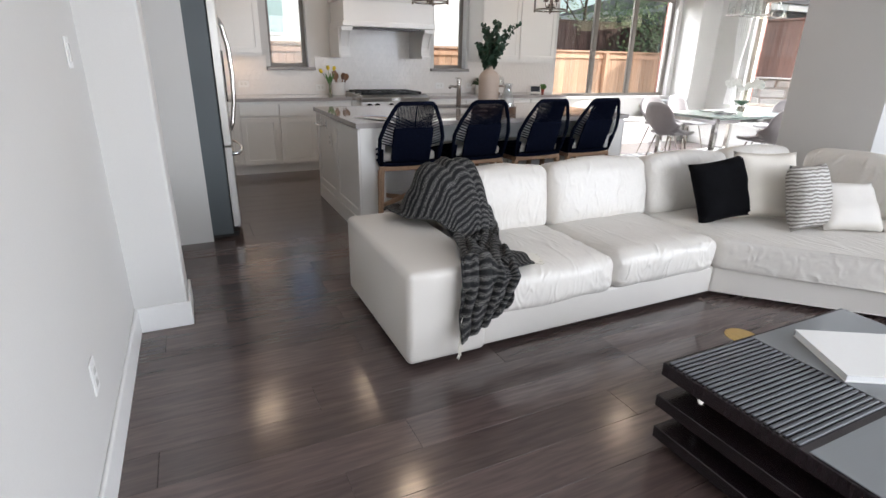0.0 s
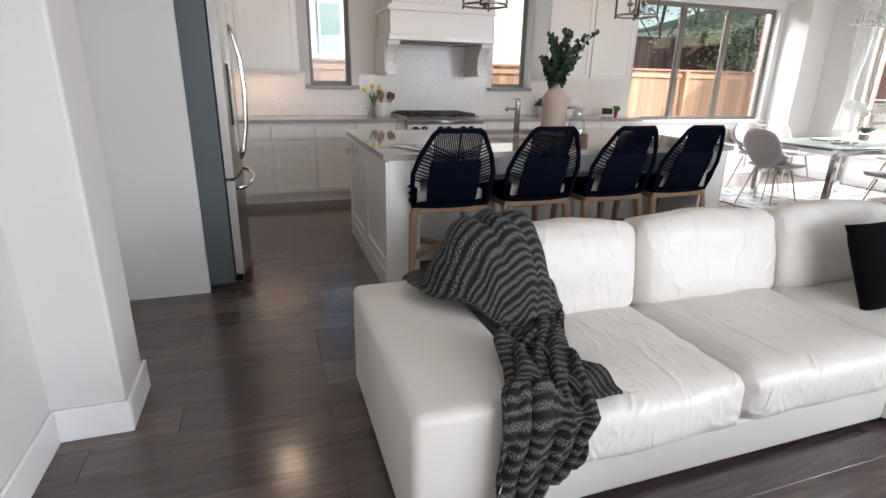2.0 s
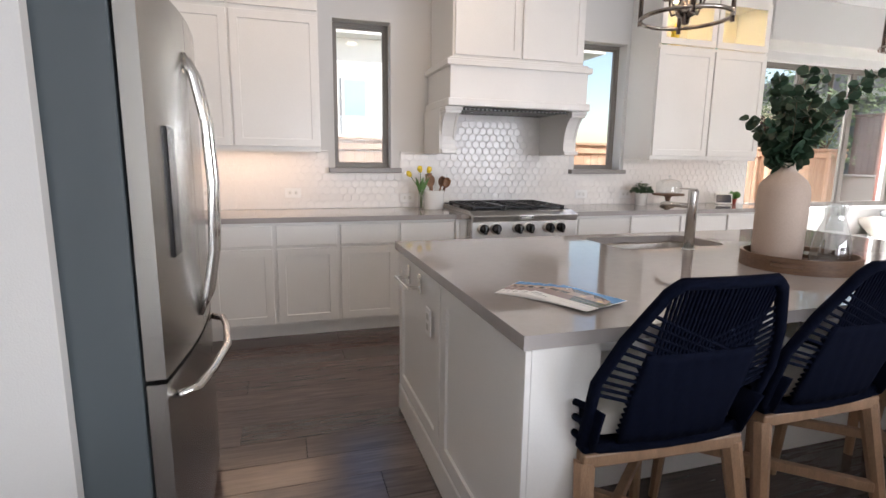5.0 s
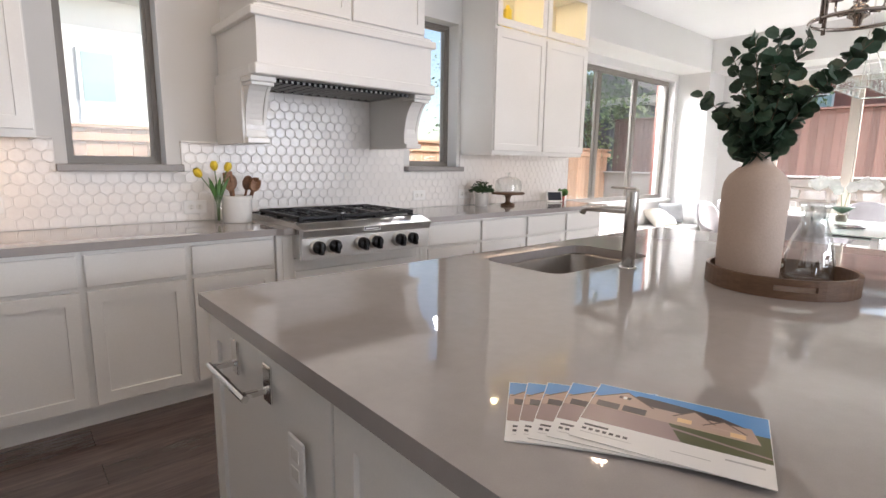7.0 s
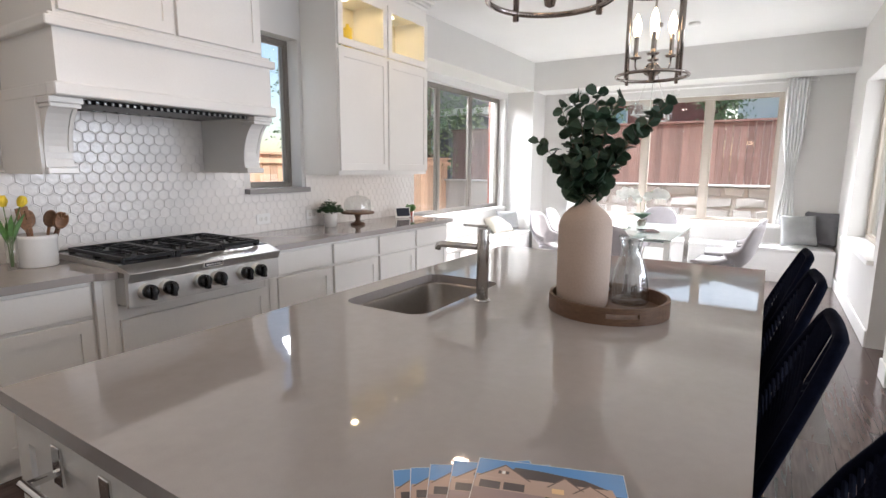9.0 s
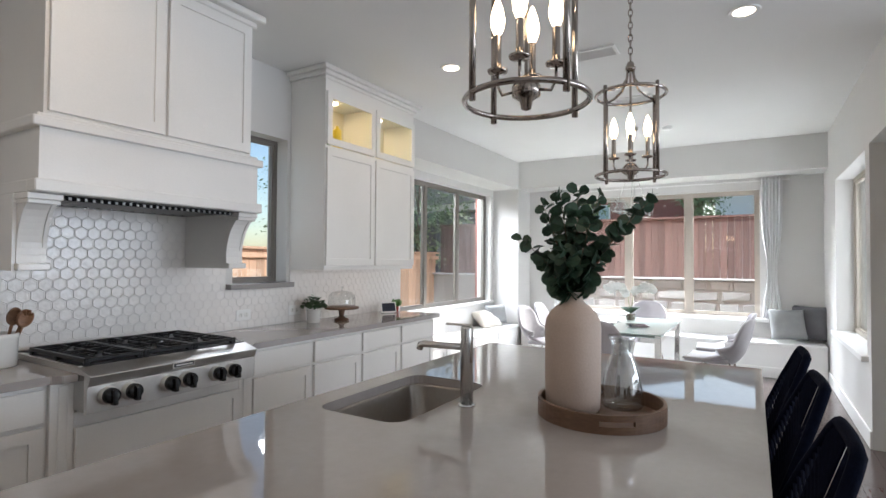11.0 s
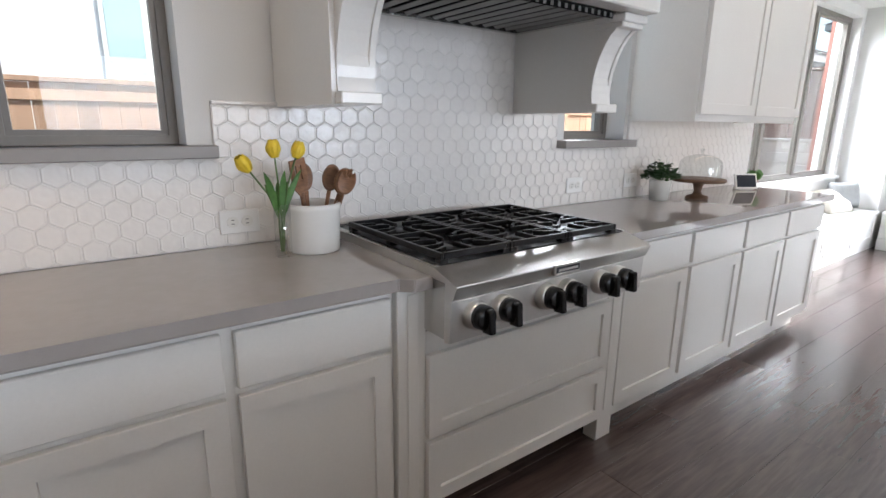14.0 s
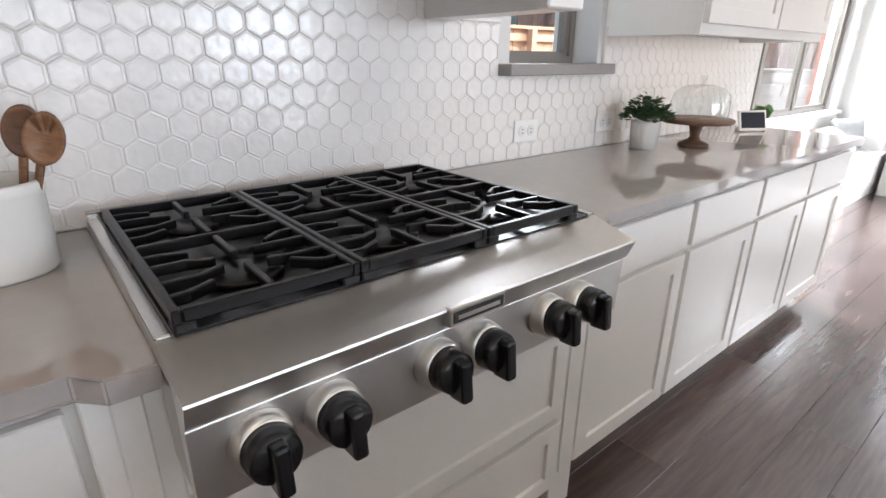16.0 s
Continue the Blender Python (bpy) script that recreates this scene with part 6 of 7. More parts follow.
for x, y in ((6.19, 6.24), (7.5, 6.2)):
    v = thing("ceiling_vent", (x, y, CEIL - 0.014), "white louvred ceiling air vent", "vent", "ceiling vents")
    part("frame", boxes((-0.10, -0.18, 0, 0.10, -0.155, 0.012), (-0.10, 0.155, 0, 0.10, 0.18, 0.012), (-0.10, -0.155, 0, -0.075, 0.155, 0.012), (0.075, -0.155, 0, 0.10, 0.155, 0.012), bevel=0.002), M_TRIM, v)
    part("backing", boxes((-0.075, -0.155, 0.009, 0.075, 0.155, 0.012)), M_DARK, v)
    for i in range(7):
        part("slat", boxes((-0.009, -0.154, -0.001, 0.009, 0.154, 0.001)), M_TRIM, v).matrix_local = pose(-0.063 + 0.021 * i, 0, 0.005, 0, 35, 0)
sd = thing("smoke_detector", (8.8, 6.06, CEIL - 0.03), "small white smoke detector on the ceiling", "smoke detector")
part("body", lathe([(0, 0), (0.05, 0), (0.06, 0.012), (0.06, 0.0295), (0, 0.0295)], 28), M_TRIM, sd, "", True)


# ---- dining nook ----
def bench(name, x0, y0, x1, y1, label, frontx):
    b = thing(name, ((x0 + x1) / 2, (y0 + y1) / 2, 0), label, "window seat")
    ox2, oy2 = (x0 + x1) / 2, (y0 + y1) / 2
    part("base", boxes((x0 - ox2 + (0.03 if frontx else 0), y0 - oy2 + (0 if frontx else 0.03), 0, x1 - ox2, y1 - oy2, 0.40)), M_TRIM, b)
    part("seat_board", boxes((x0 - ox2, y0 - oy2, 0.402, x1 - ox2, y1 - oy2, 0.44), bevel=0.005), M_TRIM, b)
    if frontx:
        part("skirting", boxes((x0 - ox2 + 0.014, y0 - oy2, 0, x0 - ox2 + 0.0295, y1 - oy2, 0.13), bevel=0.003), M_TRIM, b)
    else:
        n = 4
        w = (x1 - x0) / n
        for i in range(n):
            part("front_panel", put(door_bm(w - 0.03, 0.28, 0.012, 0.05, 0.007), x0 - ox2 + i * w + 0.015, y0 - oy2 + 0.0295, 0.10), M_TRIM, b)
    return b


bench("window_bench", 9.98, 4.43, 10.498, 8.40, "long white built-in window bench under the dining window", True)
bench("window_bench", 6.98, 8.42, 9.98, 8.898, "white built-in window bench beside the kitchen counter", False)


def pillow(x, y, z, w, h, t, rz, tilt, m, label, seed):
    o = mesh_ob("pillow", pillow_mesh(w, h, t, seed), m, smooth=True)
    o.matrix_world = pose(x, y, z, tilt, 0, rz)
    return tagged(o, label, "pillow")


pillow(10.14, 4.80, 0.47, 0.42, 0.42, 0.15, -75, -25, M_PGREY, "light grey square pillow leaning on the window bench", 5)
pillow(10.34, 4.60, 0.47, 0.44, 0.44, 0.15, -115, -12, M_PDARK, "dark grey square pillow in the bench corner", 6)
pillow(9.70, 8.68, 0.46, 0.45, 0.30, 0.14, -20, -12, M_PGREY, "grey bolster pillow on the window bench", 7)
pillow(9.45, 8.62, 0.44, 0.50, 0.34, 0.16, -8, -50, M_IVORY, "ivory pillow lying on the window bench in the sun", 8)

rg = mat("pale_rug", (0.5, 0.5, 0.49), 0.95)
nt = rg.node_tree
tc = node(rg, "ShaderNodeTexCoord")
mp = node(rg, "ShaderNodeMapping", Scale=(7, 2.0, 1))
nz = node(rg, "ShaderNodeTexNoise", Scale=2.5, Detail=5.0)
rp = node(rg, "ShaderNodeValToRGB")
rp.color_ramp.elements[0].position, rp.color_ramp.elements[0].color = 0.42, (0.22, 0.23, 0.25, 1)
rp.color_ramp.elements[1].position, rp.color_ramp.elements[1].color = 0.56, (0.62, 0.61, 0.58, 1)
nt.links.new(tc.outputs["Object"], mp.inputs[0])
nt.links.new(mp.outputs[0], nz.inputs["Vector"])
nt.links.new(nz.outputs[0], rp.inputs[0])
nt.links.new(rp.outputs[0], nt.nodes["Principled BSDF"].inputs["Base Color"])
rug = mesh_ob("dining_rug", boxes((7.15, 5.35, 0.001, 9.85, 7.52, 0.010), bevel=0.003), rg)
tagged(rug, "pale grey streaked rug under the dining table", "rug")

tb = thing("dining_table", (8.45, 6.45, 0.0105), "chrome dining table with a pale green frosted glass top", "dining table")
part("glass_top", boxes((-0.80, -0.49, 0.715, 0.80, 0.49, 0.727), bevel=0.003), M_GTOP, tb, "pale green glass top")
part("extension_top", boxes((-0.78, -0.47, 0.690, 0.78, 0.47, 0.700), bevel=0.002), M_GTOP, tb)
part("apron", boxes((-0.76, -0.46, 0.640, 0.76, -0.44, 0.688), (-0.76, 0.44, 0.640, 0.76, 0.46, 0.688), (-0.76, -0.44, 0.640, -0.74, 0.44, 0.688), (0.74, -0.44, 0.640, 0.76, 0.44, 0.688), bevel=0.002), M_CHROME, tb)
for sx in (-1, 1):
    for sy in (-1, 1):
        part("leg", boxes((sx * 0.75 - 0.03, sy * 0.445 - 0.03, 0, sx * 0.75 + 0.03, sy * 0.445 + 0.03, 0.714), bevel=0.004), M_CHROME, tb)


def dining_chair():
    c = thing("dining_chair", (0, 0, 0), "pale grey velvet dining chair on thin metal legs", "dining chair", "chairs round the dining table")
    bm = bmesh.new()
    g = {}
    NU, NV = 16, 18
    for i in range(NU + 1):
        for j in range(NV + 1):
            u = 2 * i / NU - 1
            v = j / NV
            if v < 0.5:
                f = v / 0.5
                y = 0.23 - 0.42 * f
                z = 0.455 + 0.02 * u * u + 0.015 * (1 - f)
                w = 0.235 - 0.03 * (1 - f) ** 3
            else:
                f = (v - 0.5) / 0.5
                a = f * 1.0
                y = -0.19 - 0.075 * math.sin(min(1, a * 2.2) * math.pi / 2) - 0.09 * a
                z = 0.455 + 0.44 * a ** 1.15
                w = 0.235 + 0.01 * math.sin(a * math.pi) - 0.09 * max(0, a - 0.75) * 2.5 * a
                y += 0.11 * u * u * (1 - 0.55 * a)
                z += 0.045 * u * u * (1 - a) - 0.04 * abs(u) ** 3 * a
            z += 0.11 * max(0, 1 - abs(v - 0.5) / 0.28) * abs(u) ** 2.6
            g[i, j] = bm.verts.new((u * w, y, z))
    for i in range(NU):
        for j in range(NV):
            bm.faces.new((g[i, j], g[i + 1, j], g[i + 1, j + 1], g[i, j + 1]))
    o = part("shell", bm, M_GREY, c, "pale grey velvet shell", True)
    m = o.modifiers.new("thick", "SOLIDIFY")
    m.thickness = 0.028
    part("seat_pad", cushion(0.40, 0.38, 0.045, 0.01, 4, 0.001, 6), M_GREY, c, "", True).location = (0, 0.03, 0.468)
    for sx in (-1, 1):
        for sy in (-1, 1):
            part("leg", tube([(sx * 0.13, sy * 0.12, 0.445), (sx * 0.23, sy * 0.21, 0.0)], [0.010, 0.007], 8), M_NICKEL, c)
    return c


dc = dining_chair()
dc.matrix_world = pose(7.42, 6.47, 0.0105, 0, 0, -90)
for x, y, r in ((8.15, 7.30, 176), (8.75, 7.32, 183), (9.62, 6.45, 92), (8.05, 5.55, -8), (8.72, 5.52, 3)):
    copy_thing(dc, pose(x, y, 0.0105, 0, 0, r))

orc = thing("orchid", (8.80, 6.48, 0.738), "white moth orchid in a clear glass pot on the dining table", "plant")
part("pot", lathe([(0, 0), (0.055, 0), (0.060, 0.11), (0.059, 0.11)], 26), M_CLEAR, orc, "clear glass pot", True)
part("soil", lathe([(0, 0.012), (0.050, 0.012), (0.053, 0.08), (0, 0.085)], 24), M_BARK, orc, "bark filling")
for i in range(6):
    lb = bmesh.new()
    a = i * 1.05
    leaf_bm(lb, Vector((0, 0, 0.09)), Vector((math.cos(a), math.sin(a), 0.6)), Vector((0, 0, 1)), 0.14, 0.3)
    part("leaf", lb, M_LEAF, orc)
M_PETAL = mat("white_petal", (0.85, 0.85, 0.83), 0.5, 0, Subsurface_Weight=0.0)
random.seed(9)
for k, dr in enumerate((1, -1)):
    pts = [(0, 0, 0.08), (0.01, 0.03 * dr, 0.30), (0.0, 0.08 * dr, 0.42), (0, 0.19 * dr, 0.43), (0, 0.29 * dr, 0.36 if k else 0.40)]
    stm = part("flower_stem", tube(pts, 0.003, 6), M_STEM, orc)
    for i in range(8):
        f = 1.6 + 2.3 * i / 7
        a, b = Vector(pts[int(f)]), Vector(pts[min(int(f) + 1, 4)])
        c = a.lerp(b, f - int(f)) + Vector((random.uniform(-0.03, 0.01), random.uniform(-0.02, 0.02), random.uniform(-0.05, 0.015)))
        lb = bmesh.new()
        for m in range(5):
            an = m * 2 * math.pi / 5 + i
            leaf_bm(lb, c, Vector((random.uniform(-0.2, 0.2), math.cos(an), math.sin(an))), Vector((-1, 0, 0.1)), 0.054, 0.2)
        part("blossom", lb, M_PETAL, stm, "white orchid blossom")

for k, (xo, yo, rr) in enumerate(((8.25, 6.30, 8), (8.42, 6.66, -5))):
    pm = thing("placemat_stack", (xo, yo, 0.738), "small stack of magazines on the glass dining table", "magazines", rz=rr)
    for q in range(3):
        part("magazine", boxes((-0.14, -0.10, q * 0.006, 0.14, 0.10, q * 0.006 + 0.005)), (M_PAPER, M_PGREY, M_SCREEN)[(q + k) % 3], pm).matrix_local = pose(0, 0, 0, 0, 0, q * 7)

cd = thing("dining_chandelier", (8.65, 6.42, 1.98), "rectangular chrome chandelier with clear glass cylinder shades", "chandelier")
part("frame", boxes((-0.46, -0.13, 0.03, 0.46, -0.115, 0.045), (-0.46, 0.115, 0.03, 0.46, 0.13, 0.045), (-0.46, -0.115, 0.03, -0.445, 0.115, 0.045), (0.445, -0.115, 0.03, 0.46, 0.115, 0.045), bevel=0.002), M_CHROME, cd)
for i in range(4):
    for sy in (-1, 1):
        x = -0.36 + 0.24 * i
        g = part("shade", lathe([(0.040, 0.0), (0.050, 0.0), (0.050, 0.16), (0.049, 0.16)], 22, (x, sy * 0.1225, 0.046)), M_CLEAR, cd, "clear glass cylinder shade", True)
        part("socket", lathe([(0, 0), (0.014, 0), (0.014, 0.05), (0, 0.05)], 14, (x, sy * 0.1225, 0.046)), M_CHROME, cd)
for sx in (-1, 1):
    for sy in (-1, 1):
        part("hanger_rod", tube([(sx * 0.44, sy * 0.12, 0.045), (sx * 0.03, 0, 0.62)], 0.004, 8), M_CHROME, cd)
part("stem", tube([(0, 0, 0.60), (0, 0, 1.05)], 0.008, 10), M_CHROME, cd)
part("canopy", lathe([(0, 1.045), (0.06, 1.045), (0.065, 1.069), (0, 1.0695)], 28), M_CHROME, cd)

ro = thing("curtain_rod", (10.40, 6.42, 2.56), "thin white curtain rod above the dining window", "curtain rod")
part("rod", tube([(0, -1.62, 0), (0, 1.62, 0)], 0.010, 10), M_TRIM, ro)
for y in (-1.63, 1.63):
    part("finial", lathe([(0, -0.02), (0.014, -0.01), (0.016, 0.01), (0, 0.02)], 12, (0, y, 0)), M_TRIM, ro)
for y in (-1.50, 0, 1.50):
    part("bracket", boxes((0, y - 0.008, -0.012, 0.10, y + 0.008, 0.012)), M_TRIM, ro)
for yc, pin in ((4.98, 1), (7.87, -1)):
    cu = thing("curtain", (10.40, yc, 0.71), "white linen curtain hanging gathered beside the dining window", "curtain", "curtains at the dining window")
    bm = bmesh.new()
    g = {}
    for j in range(25):
        f = j / 24
        wd = 0.26 - 0.11 * math.sin(math.pi * min(1, f * 1.5)) * (1 if f < 0.67 else 1) * 0.9
        wd = 0.24 - 0.13 * math.exp(-((f - 0.33) / 0.22) ** 2)
        for i in range(49):
            u = i / 48
            g[i, j] = bm.verts.new((0.028 * math.sin(u * 2 * math.pi * 6) * (0.6 + 0.4 * f), (u - 0.5) * wd, f * 1.89))
    for j in range(24):
        for i in range(48):
            bm.faces.new((g[i, j], g[i + 1, j], g[i + 1, j + 1], g[i, j + 1]))
    o = part("cloth", bm, M_CURT, cu, "", True)
    o.modifiers.new("thick", "SOLIDIFY").thickness = 0.003

# ---- outdoors ----
GZ = -0.15
g = boxes((-300, -300, GZ - 0.1, 300, 300, GZ))
structure("ground", g, M_GROUND, "dry sunlit grass and earth yard", "ground")
# unseen dark sheets, added so the outer walls bounce less lamp light
wall_with_openings("wall_cladding_east", 10.765, 10.80, 4.2, 9.14, GZ, 3.2, [WIN_D], along="y", label="unseen brick-coloured sheet added to cut light bounced outdoors", material=M_BRICK)
wall_with_openings("wall_cladding_north", 6.95, 10.80, 9.145, 9.18, GZ, 3.2, [WIN_P], label="unseen brick-coloured sheet added to cut light bounced outdoors", material=M_BRICK)
structure("wall_porch_pier", boxes((10.50, 0.8, GZ, 10.76, 4.17, 2.95)), M_STUCCO, "beige stucco porch wall", "wall")
# unseen slab, added and lengthened to keep sun out of the side windows
structure("porch_roof", boxes((7.95, -5.0, 2.95, 11.1, 4.17, 3.10)), M_STUCCO, "unseen porch slab, stretched south to block the sun", "roof")
structure("porch_floor", boxes((7.95, 0.8, GZ, 10.50, 4.17, -0.05)), M_STONE, "concrete porch floor", "floor")
structure("roof", boxes((-1.0, -3.6, 3.252, 11.0, 9.15, 3.33)), M_ROOF, "shingled house roof slab", "roof")


def fence(name, a0, a1, at, z0, z1, axis, material, label, board=0.142, capz=0.04, post=2.4, seed=1, rails=True):
    f = thing(name, (0, 0, 0), label, "fence")
    f["kind"] = "structure"
    n = int((a1 - a0) / (board + 0.004))
    rnd = random.Random(seed)
    meshes = []
    for q in range(4):
        bb = boxes((-board / 2, -0.009, 0, board / 2, 0.009, 1), bevel=0.002) if axis == "x" else boxes((-0.009, -board / 2, 0, 0.009, board / 2, 1), bevel=0.002)
        me = bpy.data.meshes.new("fence_board")
        bb.to_mesh(me)
        bb.free()
        me.materials.append(material)
        meshes.append(me)
    for i in range(n):
        o = new("fence_board", meshes[i % 4])
        o.parent = f
        a = a0 + (i + 0.5) * (board + 0.004)
        off = rnd.uniform(-0.003, 0.003)
        o.location = (a, at + off, z0) if axis == "x" else (at + off, a, z0)
        o.scale = (1, 1, z1 - z0 + rnd.uniform(-0.006, 0.0))
    B = (lambda p0, b0, c0, p1, b1, c1: (p0, at + b0, c0, p1, at + b1, c1)) if axis == "x" else (lambda p0, b0, c0, p1, b1, c1: (at + b0, p0, c0, at + b1, p1, c1))
    part("cap_rail", boxes(B(a0, -0.07, z1, a1, 0.04, z1 + capz), bevel=0.004), material, f)
    if rails:
        for z in (z0 + 0.35, z1 - 0.14):
            part("rail", boxes(B(a0, -0.05, z, a1, -0.012, z + 0.085), bevel=0.004), material, f)
        k = a0
        while k < a1:
            part("post", boxes(B(k - 0.045, -0.14, z0, k + 0.045, -0.051, z1), bevel=0.004), material, f)
            k += post
    return f


fence("fence_north", -1.0, 13.25, 12.0, GZ, 1.62, "x", M_FENCE, "sunlit natural cedar board fence with rails and posts")
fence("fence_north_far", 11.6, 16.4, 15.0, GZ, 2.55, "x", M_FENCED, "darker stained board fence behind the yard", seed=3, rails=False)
# shade of this fence is partly in its base colour
fence("fence_east", 0.0, 12.0, 13.35, 1.14, 2.31, "y", M_FENCED, "stained board fence on the stone wall, colour darkened for shade", board=0.118, seed=2, rails=False)

st_w = thing("stone_retaining_wall", (13.05, 0, GZ), "rough limestone retaining wall in shade below the fence", "wall")
st_w["kind"] = "structure"
part("wall_core", boxes((0.04, 0.0, 0, 0.42, 12.0, 1.26)), M_MORTAR, st_w)
part("coping", boxes((-0.04, 0.0, 1.265, 0.44, 12.0, 1.30), bevel=0.008), M_STONE, st_w)
rnd = random.Random(4)
z = 0.0
for row, hgt in enumerate((0.30, 0.24, 0.32, 0.20, 0.19)):
    y = 2.0 + rnd.uniform(0, 0.2)
    while y < 10.6:
        L0 = rnd.uniform(0.28, 0.62)
        me = bpy.data.meshes.new("stone")
        b2 = bmesh.new()
        c0 = [(rnd.uniform(0, 0.05), rnd.uniform(0, 0.05)), (L0 - rnd.uniform(0.01, 0.06), rnd.uniform(0, 0.05)), (L0 - rnd.uniform(0.01, 0.04), hgt - rnd.uniform(0.01, 0.05)), (L0 * rnd.uniform(0.35, 0.65), hgt - rnd.uniform(0, 0.02)), (rnd.uniform(0, 0.05), hgt - rnd.uniform(0.01, 0.05))]
        bk = [b2.verts.new((0.05, a, b)) for a, b in c0]
        cxm, cym = sum(a for a, b in c0) / 5, sum(b for a, b in c0) / 5
        fr2 = [b2.verts.new((rnd.uniform(0.0, 0.015), cxm + (a - cxm) * 0.93, cym + (b - cym) * 0.92)) for a, b in c0]
        b2.faces.new(fr2)
        for q in range(5):
            b2.faces.new((bk[q], bk[(q + 1) % 5], fr2[(q + 1) % 5], fr2[q]))
        bmesh.ops.recalc_face_normals(b2, faces=b2.faces)
        b2.to_mesh(me)
        b2.free()
        me.materials.append(M_STONE)
        o = new("stone", me)
        o.parent = st_w
        o.location = (0, y, z)
        y += L0 + 0.01
    z += hgt + 0.003


# pale teal base paints in the sky mirrored by the neighbours' panes
M_HPANE = mat("sky_reflection_pane", (0.42, 0.56, 0.55), 0.12)


def house(name, x0, y0, x1, y1, h, wall_m, label, windows=(), roof_h=1.6):
    H = thing(name, ((x0 + x1) / 2, (y0 + y1) / 2, GZ), label, "house")
    a, b = (x1 - x0) / 2, (y1 - y0) / 2
    part("wall", boxes((-a, -b, 0, a, b, h)), wall_m, H)
    part("eave", boxes((-a - 0.45, -b - 0.45, h, a + 0.45, b + 0.45, h + 0.20)), M_TRIM, H)
    bm = bmesh.new()
    lo = [bm.verts.new(p) for p in ((-a - 0.5, -b - 0.5, h + 0.20), (a + 0.5, -b - 0.5, h + 0.20), (a + 0.5, b + 0.5, h + 0.20), (-a - 0.5, b + 0.5, h + 0.20))]
    r = min(a, b)
    hi = [bm.verts.new((-a + r if a > b else 0, -b + r if b > a else 0, h + 0.2 + roof_h)), bm.verts.new((a - r if a > b else 0, b - r if b > a else 0, h + 0.2 + roof_h))]
    bm.faces.new(lo)
    if a > b:
        for q in ((lo[0], lo[1], hi[1], hi[0]), (lo[1], lo[2], hi[1]), (lo[2], lo[3], hi[0], hi[1]), (lo[3], lo[0], hi[0])):
            bm.faces.new(q)
    else:
        for q in ((lo[0], lo[1], hi[0]), (lo[1], lo[2], hi[1], hi[0]), (lo[2], lo[3], hi[1]), (lo[3], lo[0], hi[0], hi[1])):
            bm.faces.new(q)
    part("roof", bm, M_ROOF, H)
    for side, p, z0, w, hh in windows:
        if side == "s":
            fr_ = part("window", boxes((p - w / 2 - 0.06, -b - 0.03, z0 - 0.06, p + w / 2 + 0.06, -b - 0.001, z0 + hh + 0.06)), M_TRIM, H)
            part("pane", boxes((p - w / 2, -b - 0.036, z0, p + w / 2, -b - 0.031, z0 + hh)), M_HPANE, fr_)
        else:
            fr_ = part("window", boxes((-a - 0.03, p - w / 2 - 0.06, z0 - 0.06, -a - 0.001, p + w / 2 + 0.06, z0 + hh + 0.06)), M_TRIM, H)
            part("pane", boxes((-a - 0.036, p - w / 2, z0, -a - 0.031, p + w / 2, z0 + hh)), M_HPANE, fr_)
    return H


house("neighbour_house", -3.0, 15.6, 9.0, 23, 4.0, M_STUCCO, "sunlit white stucco house behind the cedar fence", [("s", 0.60, 2.1, 0.45, 1.05), ("s", -3.1, 2.1, 0.9, 1.05)])
M_SLATE = wear(mat("slate_siding", (0.16, 0.18, 0.21), 0.8), 3, 0.08, 0.3, 60)
house("neighbour_house", 16.0, 12.6, 24, 20, 3.1, M_SLATE, "shaded slate blue house behind the yard corner", [("w", -1.5, 1.3, 1.2, 1.1)])
house("neighbour_house", 24.0, 7.3, 31, 13.5, 4.6, M_BRICK, "red brick house beyond the stained fence", [("w", 0.5, 2.6, 1.2, 1.3)])
house("neighbour_house", 24.0, -4, 31, 6.4, 4.4, M_STUCCO, "white house beyond the stained fence", [("w", 2.5, 2.6, 1.2, 1.2), ("w", -1.5, 2.6, 1.2, 1.2)])


def tree(x, y, h, crown, seed, label, n=2600, low=0.35):
    t = thing("tree", (x, y, GZ), label, "tree")
    rnd = random.Random(seed)
    tb_ = bmesh.new()
    tube([(0, 0, 0), (0.05, 0.02, h * 0.3), (0, 0.05, h * 0.55), (0.05, 0, h * 0.85)], [0.09, 0.075, 0.05, 0.015], 8, tb_)
    part("trunk", tb_, M_BARK, t)
    lb = bmesh.new()
    clumps = []
    for k in range(26):
        a, r = rnd.uniform(0, 6.28), crown * rnd.uniform(0.15, 1) ** 0.7
        zz = h * rnd.uniform(low, 1.0)
        r *= 1.0 - 0.55 * max(0, (zz / h - 0.6) / 0.4)
        e = Vector((r * math.cos(a), r * math.sin(a), zz))
        clumps.append(e)
        if k < 12:
            part("limb", tube([(0, 0, max(0.3, zz - r * 0.8 - 0.2)), (e.x * 0.5, e.y * 0.5, zz - r * 0.25), tuple(e)], [0.03, 0.02, 0.007], 6), M_BARK, t)
    for i in range(n):
        c = clumps[i % len(clumps)]
        d = Vector((rnd.gauss(0, 1), rnd.gauss(0, 1), rnd.gauss(0, 0.8))) * crown * 0.20
        p = c + d
        a = Vector((rnd.gauss(0, 1), rnd.gauss(0, 1), rnd.gauss(0, 1))).normalized()
        b = a.orthogonal().normalized()
        s = rnd.uniform(0.035, 0.075)
        lb.faces.new([lb.verts.new(p + a * s), lb.verts.new(p + b * s * 0.55), lb.verts.new(p - a * s), lb.verts.new(p - b * s * 0.55)])
    part("crown", lb, M_TREE, t, "uneven green leafy crown")


